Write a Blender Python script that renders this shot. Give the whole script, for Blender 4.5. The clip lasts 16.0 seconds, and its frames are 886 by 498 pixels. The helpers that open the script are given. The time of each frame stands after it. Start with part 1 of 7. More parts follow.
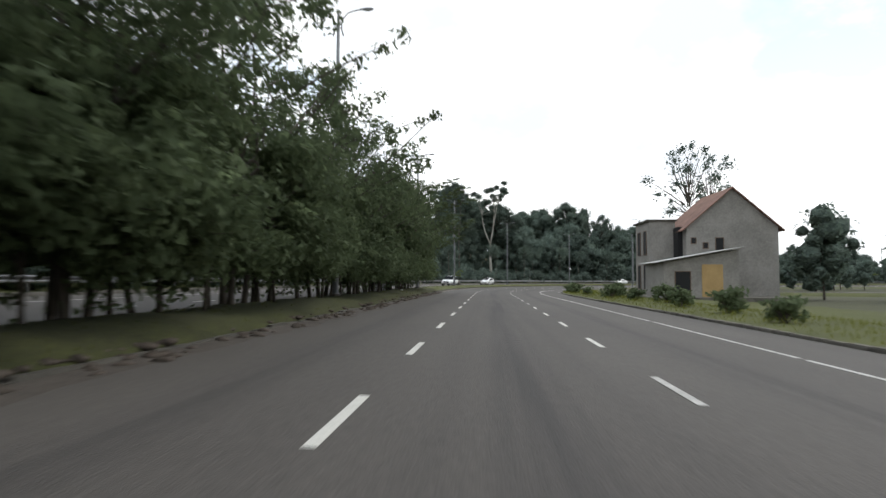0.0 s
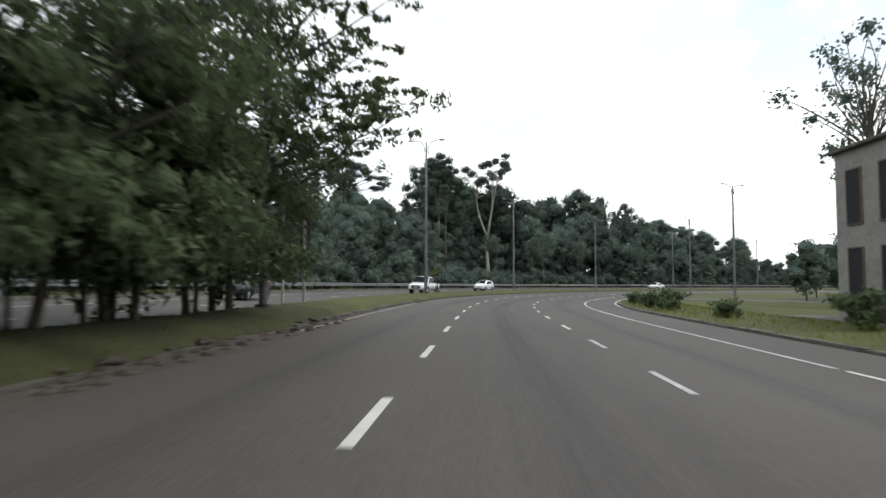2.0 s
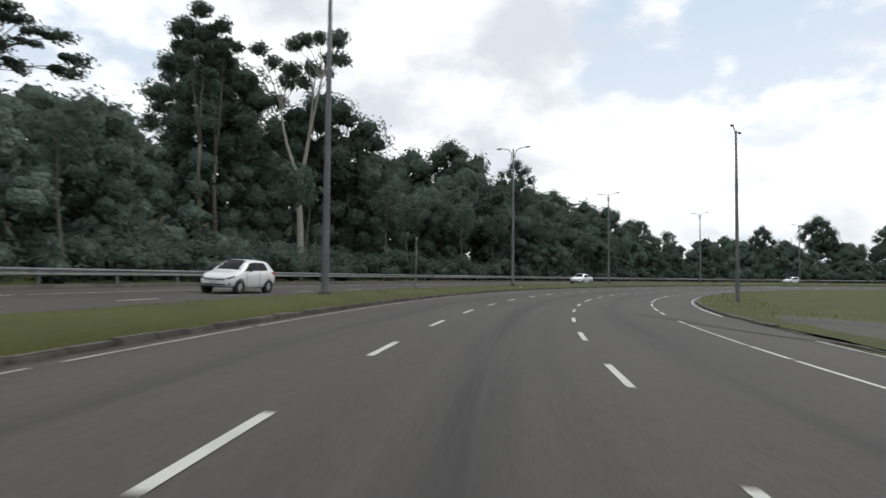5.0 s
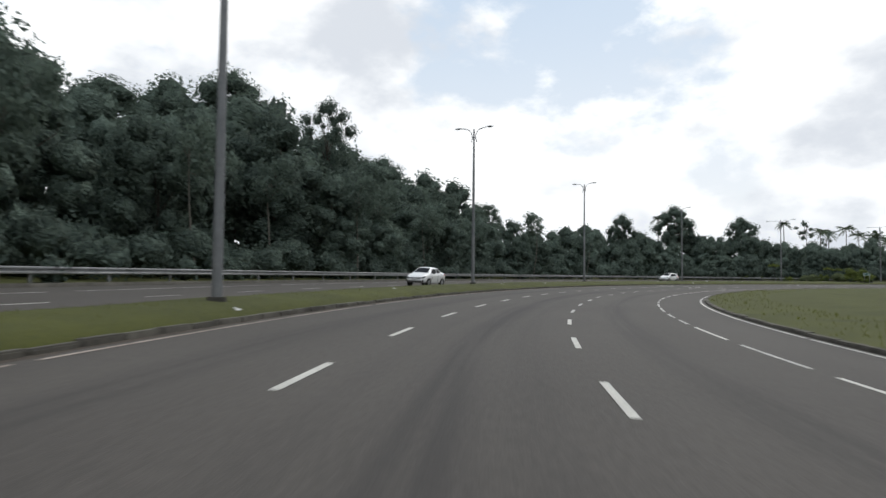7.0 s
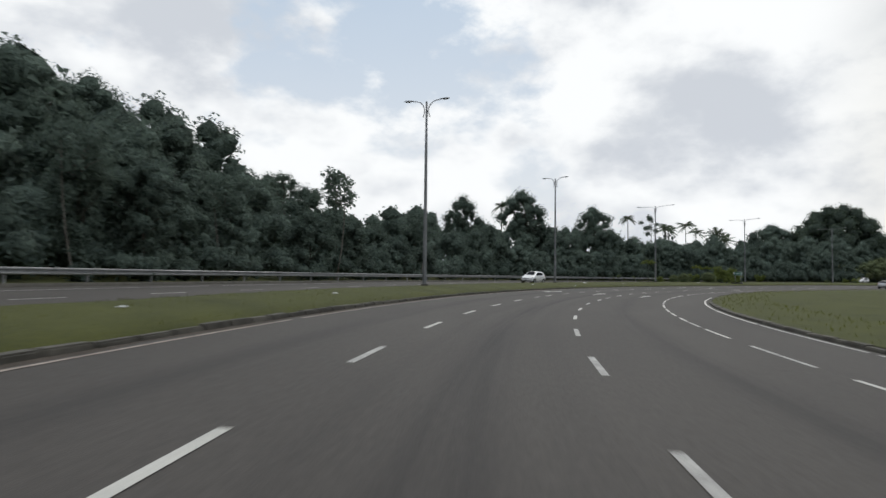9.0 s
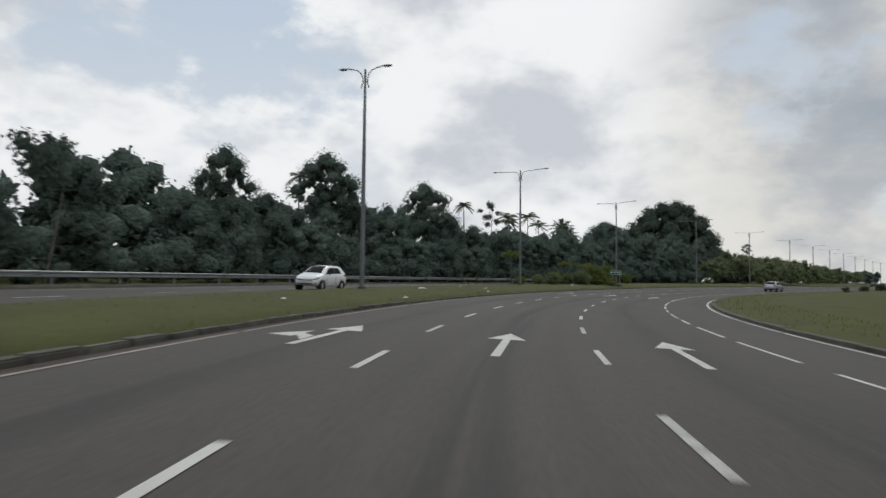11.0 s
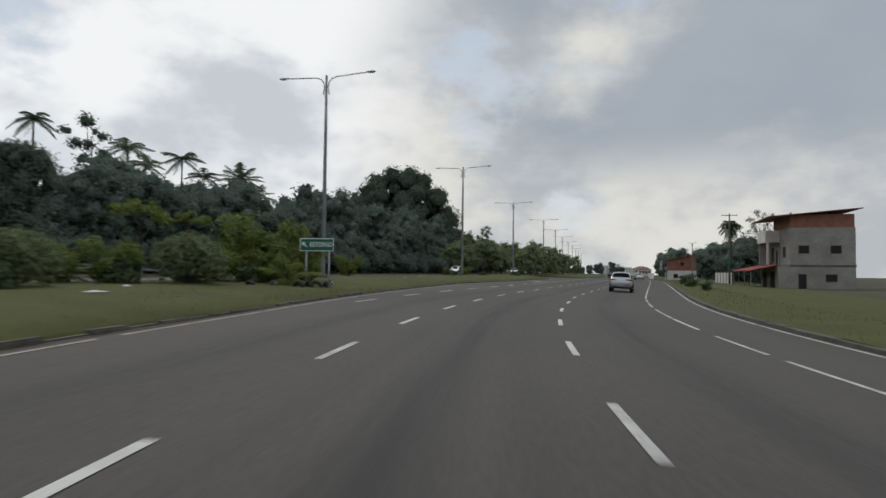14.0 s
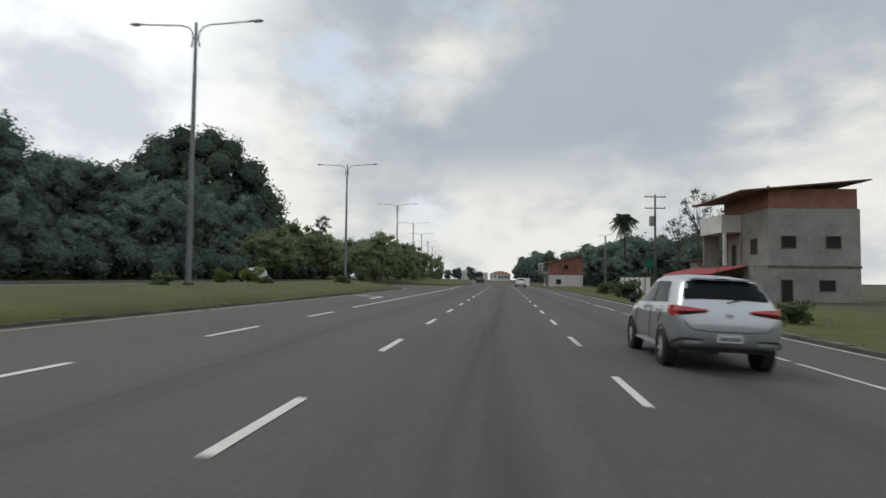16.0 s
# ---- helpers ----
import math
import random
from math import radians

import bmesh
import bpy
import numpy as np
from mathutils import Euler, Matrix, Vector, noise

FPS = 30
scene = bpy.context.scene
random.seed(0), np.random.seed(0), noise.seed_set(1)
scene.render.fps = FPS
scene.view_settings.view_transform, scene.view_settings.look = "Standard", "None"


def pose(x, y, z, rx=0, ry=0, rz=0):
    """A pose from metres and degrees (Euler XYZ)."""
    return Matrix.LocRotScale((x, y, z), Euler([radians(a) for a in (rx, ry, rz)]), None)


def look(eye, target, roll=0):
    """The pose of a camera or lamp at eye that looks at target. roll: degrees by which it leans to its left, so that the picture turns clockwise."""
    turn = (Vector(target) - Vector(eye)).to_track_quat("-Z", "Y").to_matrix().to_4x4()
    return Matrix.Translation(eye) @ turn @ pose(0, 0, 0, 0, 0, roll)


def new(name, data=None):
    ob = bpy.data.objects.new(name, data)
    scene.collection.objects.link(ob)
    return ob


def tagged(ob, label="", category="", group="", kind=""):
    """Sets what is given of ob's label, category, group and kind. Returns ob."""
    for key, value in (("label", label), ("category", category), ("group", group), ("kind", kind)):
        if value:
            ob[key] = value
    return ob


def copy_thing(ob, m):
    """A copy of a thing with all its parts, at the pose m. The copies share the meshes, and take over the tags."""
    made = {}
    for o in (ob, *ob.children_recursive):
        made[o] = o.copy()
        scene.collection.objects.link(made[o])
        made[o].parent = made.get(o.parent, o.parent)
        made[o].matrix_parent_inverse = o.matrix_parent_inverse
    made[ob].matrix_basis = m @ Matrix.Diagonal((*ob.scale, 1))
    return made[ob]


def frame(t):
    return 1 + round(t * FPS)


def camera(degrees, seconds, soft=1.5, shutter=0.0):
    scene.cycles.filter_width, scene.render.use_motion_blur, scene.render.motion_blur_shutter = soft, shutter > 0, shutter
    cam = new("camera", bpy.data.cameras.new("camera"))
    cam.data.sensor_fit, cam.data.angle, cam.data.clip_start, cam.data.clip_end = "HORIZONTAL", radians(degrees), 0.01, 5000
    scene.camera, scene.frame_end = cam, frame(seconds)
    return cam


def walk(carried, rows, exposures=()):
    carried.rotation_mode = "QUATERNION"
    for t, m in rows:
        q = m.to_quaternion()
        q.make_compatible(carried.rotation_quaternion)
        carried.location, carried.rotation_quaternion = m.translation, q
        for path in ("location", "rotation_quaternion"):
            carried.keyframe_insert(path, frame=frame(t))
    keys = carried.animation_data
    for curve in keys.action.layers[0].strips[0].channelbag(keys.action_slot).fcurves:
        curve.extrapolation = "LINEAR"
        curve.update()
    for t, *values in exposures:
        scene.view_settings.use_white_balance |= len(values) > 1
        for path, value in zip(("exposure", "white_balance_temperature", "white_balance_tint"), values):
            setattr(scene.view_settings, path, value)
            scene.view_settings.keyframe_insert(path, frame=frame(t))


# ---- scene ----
# ---------------------------------------------------------------- camera
cam = camera(71.2, 16.0, soft=1.45, shutter=0.25)
PATH = [
    (0.0, -0.019, -0.030, -0.10, 2.96, 0.15),
    (0.5, 0.756, 10.444, 0.04, 2.83, -0.69),
    (1.0, 1.431, 20.788, 0.04, 2.62, 0.17),
    (1.5, 2.115, 31.079, 0.04, 2.65, -0.09),
    (2.0, 2.825, 41.435, -0.55, 3.33, 0.14),
    (2.5, 3.655, 52.188, -1.13, 2.69, 0.84),
    (3.0, 4.648, 62.350, -1.83, 2.61, -0.01),
    (3.5, 5.798, 72.336, -3.42, 2.19, -0.12),
    (4.0, 7.113, 81.848, -6.10, 2.35, -0.24),
    (4.5, 9.042, 91.448, -9.77, 2.61, 0.22),
    (5.0, 11.627, 101.027, -14.41, 2.57, 0.61),
    (5.5, 14.920, 110.426, -18.77, 2.54, 0.59),
    (6.0, 18.910, 119.557, -22.62, 2.50, 0.58),
    (6.5, 23.534, 128.378, -26.19, 2.46, 0.58),
    (7.0, 28.737, 136.849, -29.76, 2.42, 0.57),
    (7.5, 34.454, 144.894, -33.58, 2.46, 0.55),
    (8.0, 40.627, 152.466, -37.69, 2.73, 0.25),
    (8.5, 47.337, 159.706, -41.54, 2.71, 0.51),
    (9.0, 54.576, 166.460, -45.77, 2.53, 0.64),
    (9.5, 62.298, 172.690, -49.89, 2.59, 0.63),
    (10.0, 70.489, 178.344, -53.88, 2.65, 0.61),
    (10.5, 79.076, 183.395, -57.84, 2.70, 0.60),
    (11.0, 87.983, 187.809, -61.92, 2.76, 0.59),
    (11.5, 97.133, 191.560, -66.21, 2.82, 0.57),
    (12.0, 106.507, 194.617, -70.72, 2.51, 0.59),
    (12.5, 116.214, 197.009, -74.90, 2.53, 0.61),
    (13.0, 126.007, 198.708, -79.05, 2.90, 0.58),
    (13.5, 136.155, 199.707, -83.36, 2.91, 0.39),
    (14.0, 146.096, 199.937, -87.55, 2.05, 0.71),
    (14.5, 156.067, 199.482, -91.29, 2.38, 0.30),
    (15.0, 166.083, 198.397, -95.06, 2.62, 0.40),
    (15.5, 175.855, 196.716, -98.23, 2.66, 0.90),
    (16.0, 185.481, 194.564, -100.65, 2.68, 0.67),
]
EYE = 1.308
walk(cam, [(t, pose(x, y, EYE, 90 + pitch, 0, yaw) @ pose(0, 0, 0, 0, 0, roll)) for t, x, y, yaw, pitch, roll in PATH],
     exposures=[(0.0, 0.30), (1.5, 0.25), (2.0, 0.32), (2.5, 0.38), (3.0, 0.12), (3.5, -0.1), (5.0, -0.1), (8.0, -0.16), (9.0, -0.34), (11.5, -0.5), (14.0, -0.48), (15.0, -0.38), (16.0, -0.27)])

# ---------------------------------------------------------------- world, sun
SUN_BEARING, SUN_HEIGHT = 62.0, 52.0


def build_world():
    w = bpy.data.worlds.new("tropical_sky")
    scene.world = w
    w.use_nodes = True
    nt = w.node_tree
    nd, lk = nt.nodes, nt.links
    bg = nd["Background"]
    bg.inputs["Strength"].default_value = 0.115
    sky = nd.new("ShaderNodeTexSky")
    sky.sky_type = "NISHITA"
    sky.sun_disc = False
    sky.sun_elevation = radians(SUN_HEIGHT)
    sky.sun_rotation = radians(SUN_BEARING)
    sky.altitude, sky.air_density, sky.dust_density = 30, 1.0, 2.0
    tc = nd.new("ShaderNodeTexCoord")
    sep = nd.new("ShaderNodeSeparateXYZ")
    lk.new(tc.outputs["Generated"], sep.inputs[0])

    def math_node(op, a, b=None, clamp=False):
        n = nd.new("ShaderNodeMath")
        n.operation, n.use_clamp = op, clamp
        for i, v in enumerate((a, b)):
            if v is None:
                continue
            if isinstance(v, (int, float)):
                n.inputs[i].default_value = v
            else:
                lk.new(v, n.inputs[i])
        return n.outputs[0]

    # heaped clouds by direction, and a flat grey layer overhead
    up = math_node("ADD", math_node("MAXIMUM", sep.outputs["Z"], 0.0), 0.30)
    flat_xy = nd.new("ShaderNodeCombineXYZ")
    lk.new(math_node("DIVIDE", sep.outputs["X"], up), flat_xy.inputs[0])
    lk.new(math_node("DIVIDE", sep.outputs["Y"], up), flat_xy.inputs[1])
    heap = nd.new("ShaderNodeMapping")
    heap.inputs["Scale"].default_value = (1.0, 1.0, 1.75)
    lk.new(tc.outputs["Generated"], heap.inputs["Vector"])

    def fbm(source, scale, detail, rough, shift):
        mp = nd.new("ShaderNodeMapping")
        mp.inputs["Location"].default_value = shift
        lk.new(source, mp.inputs["Vector"])
        n = nd.new("ShaderNodeTexNoise")
        n.inputs["Scale"].default_value = scale
        n.inputs["Detail"].default_value = detail
        n.inputs["Roughness"].default_value = rough
        lk.new(mp.outputs[0], n.inputs["Vector"])
        return n.outputs["Fac"]

    def ramp(fac, lo, hi):
        r = nd.new("ShaderNodeMapRange")
        r.interpolation_type = "SMOOTHSTEP"
        r.inputs[1].default_value, r.inputs[2].default_value = lo, hi
        lk.new(fac, r.inputs[0])
        return r.outputs[0]

    def mix(fac, a, b):
        m = nd.new("ShaderNodeMix")
        m.data_type = "RGBA"
        lk.new(fac, m.inputs[0])
        for i, v in ((6, a), (7, b)):
            if isinstance(v, tuple):
                m.inputs[i].default_value = v
            else:
                lk.new(v, m.inputs[i])
        return m.outputs[2]

    ahead = math_node("MULTIPLY", ramp(sep.outputs["X"], 0.55, 1.0), 0.11)
    body = ramp(math_node("ADD", fbm(heap.outputs[0], 2.3, 10, 0.57, (2.1, 0.7, 4.4)), ahead), 0.415, 0.500)
    folds = ramp(fbm(heap.outputs[0], 4.2, 8, 0.55, (1.3, 3.7, 0.2)), 0.36, 0.60)
    layer = ramp(fbm(flat_xy.outputs[0], 1.0, 9, 0.56, (7.3, 2.2, 0.0)), 0.40, 0.58)
    # the rain clouds stand to the east and south-east, above a brighter horizon
    east = ramp(math_node("SUBTRACT", sep.outputs["X"], math_node("MULTIPLY", sep.outputs["Y"], 0.8)), 0.72, 1.0)
    lifted = math_node("MULTIPLY", east, ramp(sep.outputs["Z"], 0.10, 0.22))
    dark = math_node("MULTIPLY", layer, math_node("ADD", math_node("MULTIPLY", lifted, 0.9), 0.02))
    white = mix(folds, (6.9, 7.3, 7.9, 1), (10.9, 11.1, 11.2, 1))
    creamy = mix(folds, (5.7, 6.0, 6.35, 1), (9.0, 8.9, 8.4, 1))
    cloud = mix(dark, mix(east, white, creamy), (4.1, 4.65, 5.35, 1))
    blue = mix(ramp(sep.outputs["Z"], 0.0, 0.55), (7.8, 8.1, 8.4, 1), (4.9, 6.1, 7.5, 1))
    body = math_node("MAXIMUM", body, dark)
    haze = nd.new("ShaderNodeMix")
    haze.data_type, haze.blend_type = "RGBA", "ADD"
    haze.inputs[0].default_value = 0.10
    lk.new(blue, haze.inputs[6])
    lk.new(sky.outputs[0], haze.inputs[7])
    lk.new(mix(body, haze.outputs[2], cloud), bg.inputs["Color"])


build_world()
sun_data = bpy.data.lights.new("sun", "SUN")
sun_data.energy, sun_data.angle, sun_data.color = 1.1, radians(14), (1.0, 0.96, 0.91)
sun_lamp = new("sun", sun_data)
_b, _h = radians(SUN_BEARING), radians(SUN_HEIGHT)
sun_lamp.matrix_world = look((math.sin(_b) * math.cos(_h) * 100, math.cos(_b) * math.cos(_h) * 100, math.sin(_h) * 100), (0, 0, 0))

# ---------------------------------------------------------------- plan of the road
# headings of the left lane line, degrees clockwise from +y, every 12 m
HEAD = [4.1, 4.24, 4.38, 4.31, 4.27, 4.41, 4.5, 6.14, 10.58, 16.26, 21.4, 25.53, 30.05, 35.15, 40.5, 45.36, 49.88, 55.02,
        59.84, 64.36, 69.11, 74.1, 78.96, 83.93, 88.75, 93.43, 98.6, 103.4, 106.1, 106.4]
START = -5.9
_S = np.arange(-120.0, 1000.0, 0.5)
_H = np.radians(np.interp(_S, [-120] + [START + 12 * i for i in range(len(HEAD))] + [395, 425, 460, 500, 1000], [HEAD[0]] + HEAD + [106.3, 105.5, 103.6, 102.3, 102.3]))
_X, _Y = np.cumsum(np.sin(_H)) * 0.5, np.cumsum(np.cos(_H)) * 0.5
_X += -1.840 - np.interp(START, _S, _X)
_Y += -7.486 - np.interp(START, _S, _Y)
BANK = 0.036


def plane_z(u):
    """Height of the banked road at u metres right of the left lane line."""
    return -BANK * (np.clip(u, -17.0, 12.0) - 1.45)


def axis(s):
    return np.interp(s, _S, _X), np.interp(s, _S, _Y), np.interp(s, _S, _H)


def at(s, u, dz=0.0):
    x, y, h = axis(s)
    return Vector((x + u * math.cos(h), y - u * math.sin(h), float(plane_z(u)) + dz))


def seat_at(s, u, dz=0.0, turn=0.0):
    """Pose on the road: local +y points along it."""
    p = at(s, u, dz)
    return pose(p.x, p.y, p.z, 0, 0, -math.degrees(float(axis(s)[2])) + turn)


def station(x, y):
    """Arrays of (s, u) for arrays of world x, y."""
    x, y = np.asarray(x, float), np.asarray(y, float)
    sx, sy, ss, sh = _X[::4], _Y[::4], _S[::4], _H[::4]
    out_s, out_u = np.empty(x.shape), np.empty(x.shape)
    for a in range(0, x.size, 4000):
        b = slice(a, a + 4000)
        i = np.argmin((sx[None] - x[b, None]) ** 2 + (sy[None] - y[b, None]) ** 2, axis=1)
        dx, dy = x[b] - sx[i], y[b] - sy[i]
        out_s[b] = ss[i] + dx * np.sin(sh[i]) + dy * np.cos(sh[i])
        out_u[b] = dx * np.cos(sh[i]) - dy * np.sin(sh[i])
    return out_s, out_u


def pole_u(s):
    return float(np.interp(s, [0, 94, 126, 159, 192, 224, 257, 290, 320, 353, 389, 423, 457, 490, 620], [-5.5, -5.7, -5.4, -5.2, -6.7, -7.5, -8.6, -9.75, -11.28, -12.36, -14.35, -14.8, -16.2, -17.0, -17.4]))


def far_near(s):
    """Near edge of the far carriageway."""
    return float(np.interp(s, [0, 160, 192, 224, 257, 290, 320, 352, 390, 430, 490], [-7.1, -7.1, -8.5, -9.6, -11.2, -13.2, -15.0, -16.0, -17.5, -19.0, -21.0]))


def left_edge(s):
    """Left edge of the near carriageway, where the median's kerb stands."""
    return float(np.interp(s, [-60, 285, 300, 314, 336, 352, 380, 385, 388, 405, 408, 411, 425, 450, 1000], [-3.9, -3.9, -4.3, -5.3, -7.1, -6.9, -7.0, -8.6, -12.8, -12.8, -6.6, -5.0, -4.3, -3.7, -3.6]))


FAR_WIDTH = 9.6
RIGHT_EDGE = 10.25


# ---------------------------------------------------------------- materials
def material(name, dark, light, scale=4.0, rough=0.8, bump=0.0, bump_scale=60.0, metal=0.0, fine=40.0, fine_mix=0.35, vary=0.0, spec=0.4, uv=False, stretch=(1, 1, 1), deep=0.02):
    """Two colours mixed by coarse and fine noise, with relief. vary: change from object to object."""
    m = bpy.data.materials.new(name)
    m.use_nodes = True
    nt = m.node_tree
    nd, lk = nt.nodes, nt.links
    p = nd["Principled BSDF"]
    p.inputs["Roughness"].default_value, p.inputs["Metallic"].default_value = rough, metal
    p.inputs["Specular IOR Level"].default_value = spec
    tc = nd.new("ShaderNodeTexCoord")
    mp = nd.new("ShaderNodeMapping")
    mp.inputs["Scale"].default_value = stretch
    if uv:
        lk.new(tc.outputs["UV"], mp.inputs[0])
    else:
        geo = nd.new("ShaderNodeNewGeometry")
        lk.new(geo.outputs["Position"], mp.inputs[0])

    def noise_at(sc, detail=5):
        n = nd.new("ShaderNodeTexNoise")
        n.inputs["Scale"].default_value, n.inputs["Detail"].default_value, n.inputs["Roughness"].default_value = sc, detail, 0.62
        lk.new(mp.outputs[0], n.inputs["Vector"])
        return n.outputs["Fac"]

    coarse, small = noise_at(scale), noise_at(fine)
    mixf = nd.new("ShaderNodeMix")
    mixf.inputs[0].default_value = fine_mix
    lk.new(coarse, mixf.inputs[2])
    lk.new(small, mixf.inputs[3])
    r = nd.new("ShaderNodeMapRange")
    r.inputs[1].default_value, r.inputs[2].default_value = 0.33, 0.67
    lk.new(mixf.outputs[0], r.inputs[0])
    cm = nd.new("ShaderNodeMix")
    cm.data_type = "RGBA"
    cm.inputs[6].default_value, cm.inputs[7].default_value = (*dark, 1), (*light, 1)
    lk.new(r.outputs[0], cm.inputs[0])
    colour = cm.outputs[2]
    if vary:
        oi = nd.new("ShaderNodeObjectInfo")
        hs = nd.new("ShaderNodeHueSaturation")
        mr = nd.new("ShaderNodeMapRange")
        mr.inputs[3].default_value, mr.inputs[4].default_value = 1 - vary, 1 + vary
        lk.new(oi.outputs["Random"], mr.inputs[0])
        lk.new(mr.outputs[0], hs.inputs["Value"])
        lk.new(colour, hs.inputs["Color"])
        colour = hs.outputs[0]
    lk.new(colour, p.inputs["Base Color"])
    if bump:
        b = nd.new("ShaderNodeBump")
        b.inputs["Strength"].default_value, b.inputs["Distance"].default_value = bump, deep
        lk.new(noise_at(bump_scale, 3), b.inputs["Height"])
        lk.new(b.outputs[0], p.inputs["Normal"])
    return m


def asphalt_material(name, lanes):
    """Worn asphalt in road coordinates (u across, s along): grain, patches, wheel tracks and an oil streak down each lane."""
    m = material(name, (0.051, 0.0455, 0.0405), (0.088, 0.079, 0.070), scale=0.28, rough=0.82, bump=0.45, bump_scale=45, fine=16, fine_mix=0.5, uv=True, stretch=(1, 0.22, 1), spec=0.35)
    nt = m.node_tree
    nd, lk = nt.nodes, nt.links
    p = nd["Principled BSDF"]
    base = p.inputs["Base Color"].links[0].from_socket
    tc = nd.new("ShaderNodeTexCoord")
    sep = nd.new("ShaderNodeSeparateXYZ")
    wob = nd.new("ShaderNodeTexNoise")
    wob.inputs["Scale"].default_value = 0.06
    lk.new(tc.outputs["UV"], wob.inputs["Vector"])
    lk.new(tc.outputs["UV"], sep.inputs[0])
    shift = nd.new("ShaderNodeMath")
    shift.operation = "MULTIPLY_ADD"
    lk.new(wob.outputs["Fac"], shift.inputs[0])
    shift.inputs[1].default_value = 0.9
    lk.new(sep.outputs[0], shift.inputs[2])
    total = None
    for centre, half, amount in lanes:
        d = nd.new("ShaderNodeMath")
        d.operation = "SUBTRACT"
        lk.new(shift.outputs[0], d.inputs[0])
        d.inputs[1].default_value = centre + 0.45
        a = nd.new("ShaderNodeMath")
        a.operation = "ABSOLUTE"
        lk.new(d.outputs[0], a.inputs[0])
        r = nd.new("ShaderNodeMapRange")
        r.interpolation_type = "SMOOTHSTEP"
        r.inputs[1].default_value, r.inputs[2].default_value, r.inputs[3].default_value, r.inputs[4].default_value = 0.0, half, amount, 0.0
        lk.new(a.outputs[0], r.inputs[0])
        if total is None:
            total = r.outputs[0]
        else:
            t = nd.new("ShaderNodeMath")
            t.operation = "ADD"
            lk.new(total, t.inputs[0])
            lk.new(r.outputs[0], t.inputs[1])
            total = t.outputs[0]
    streak = nd.new("ShaderNodeTexNoise")
    mp = nd.new("ShaderNodeMapping")
    mp.inputs["Scale"].default_value = (2.5, 0.05, 1)
    lk.new(tc.outputs["UV"], mp.inputs[0])
    lk.new(mp.outputs[0], streak.inputs["Vector"])
    streak.inputs["Scale"].default_value, streak.inputs["Detail"].default_value = 1.5, 4
    k = nd.new("ShaderNodeMath")
    k.operation = "MULTIPLY"
    lk.new(total, k.inputs[0])
    kk = nd.new("ShaderNodeMapRange")
    kk.inputs[1].default_value, kk.inputs[2].default_value = 0.25, 0.6
    lk.new(streak.outputs["Fac"], kk.inputs[0])
    lk.new(kk.outputs[0], k.inputs[1])
    mx = nd.new("ShaderNodeMix")
    mx.data_type = "RGBA"
    lk.new(k.outputs[0], mx.inputs[0])
    lk.new(base, mx.inputs[6])
    mx.inputs[7].default_value = (0.026, 0.024, 0.023, 1)
    lk.new(mx.outputs[2], p.inputs["Base Color"])
    return m


def leaf_material(name, dark, light, trans=0.35, rough=0.75):
    m = bpy.data.materials.new(name)
    m.use_nodes = True
    nt = m.node_tree
    nd, lk = nt.nodes, nt.links
    p = nd["Principled BSDF"]
    p.inputs["Roughness"].default_value = rough
    p.inputs["Specular IOR Level"].default_value = 0.12
    geo = nd.new("ShaderNodeNewGeometry")
    oi = nd.new("ShaderNodeObjectInfo")
    n = nd.new("ShaderNodeTexNoise")
    n.inputs["Scale"].default_value, n.inputs["Detail"].default_value = 0.35, 3
    lk.new(geo.outputs["Position"], n.inputs["Vector"])
    add = nd.new("ShaderNodeMath")
    add.operation = "MULTIPLY_ADD"
    lk.new(geo.outputs["Random Per Island"], add.inputs[0])
    add.inputs[1].default_value = 0.35
    lk.new(n.outputs["Fac"], add.inputs[2])
    add2 = nd.new("ShaderNodeMath")
    add2.operation = "MULTIPLY_ADD"
    lk.new(oi.outputs["Random"], add2.inputs[0])
    add2.inputs[1].default_value = 0.45
    lk.new(add.outputs[0], add2.inputs[2])
    r = nd.new("ShaderNodeMapRange")
    r.inputs[1].default_value, r.inputs[2].default_value = 0.35, 1.35
    lk.new(add2.outputs[0], r.inputs[0])
    cm = nd.new("ShaderNodeMix")
    cm.data_type = "RGBA"
    cm.inputs[6].default_value, cm.inputs[7].default_value = (*dark, 1), (*light, 1)
    lk.new(r.outputs[0], cm.inputs[0])
    lk.new(cm.outputs[2], p.inputs["Base Color"])
    tr = nd.new("ShaderNodeBsdfTranslucent")
    lk.new(cm.outputs[2], tr.inputs["Color"])
    ms = nd.new("ShaderNodeMixShader")
    ms.inputs[0].default_value = trans
    lk.new(p.outputs[0], ms.inputs[1])
    lk.new(tr.outputs[0], ms.inputs[2])
    lk.new(ms.outputs[0], nd["Material Output"].inputs["Surface"])
    return m


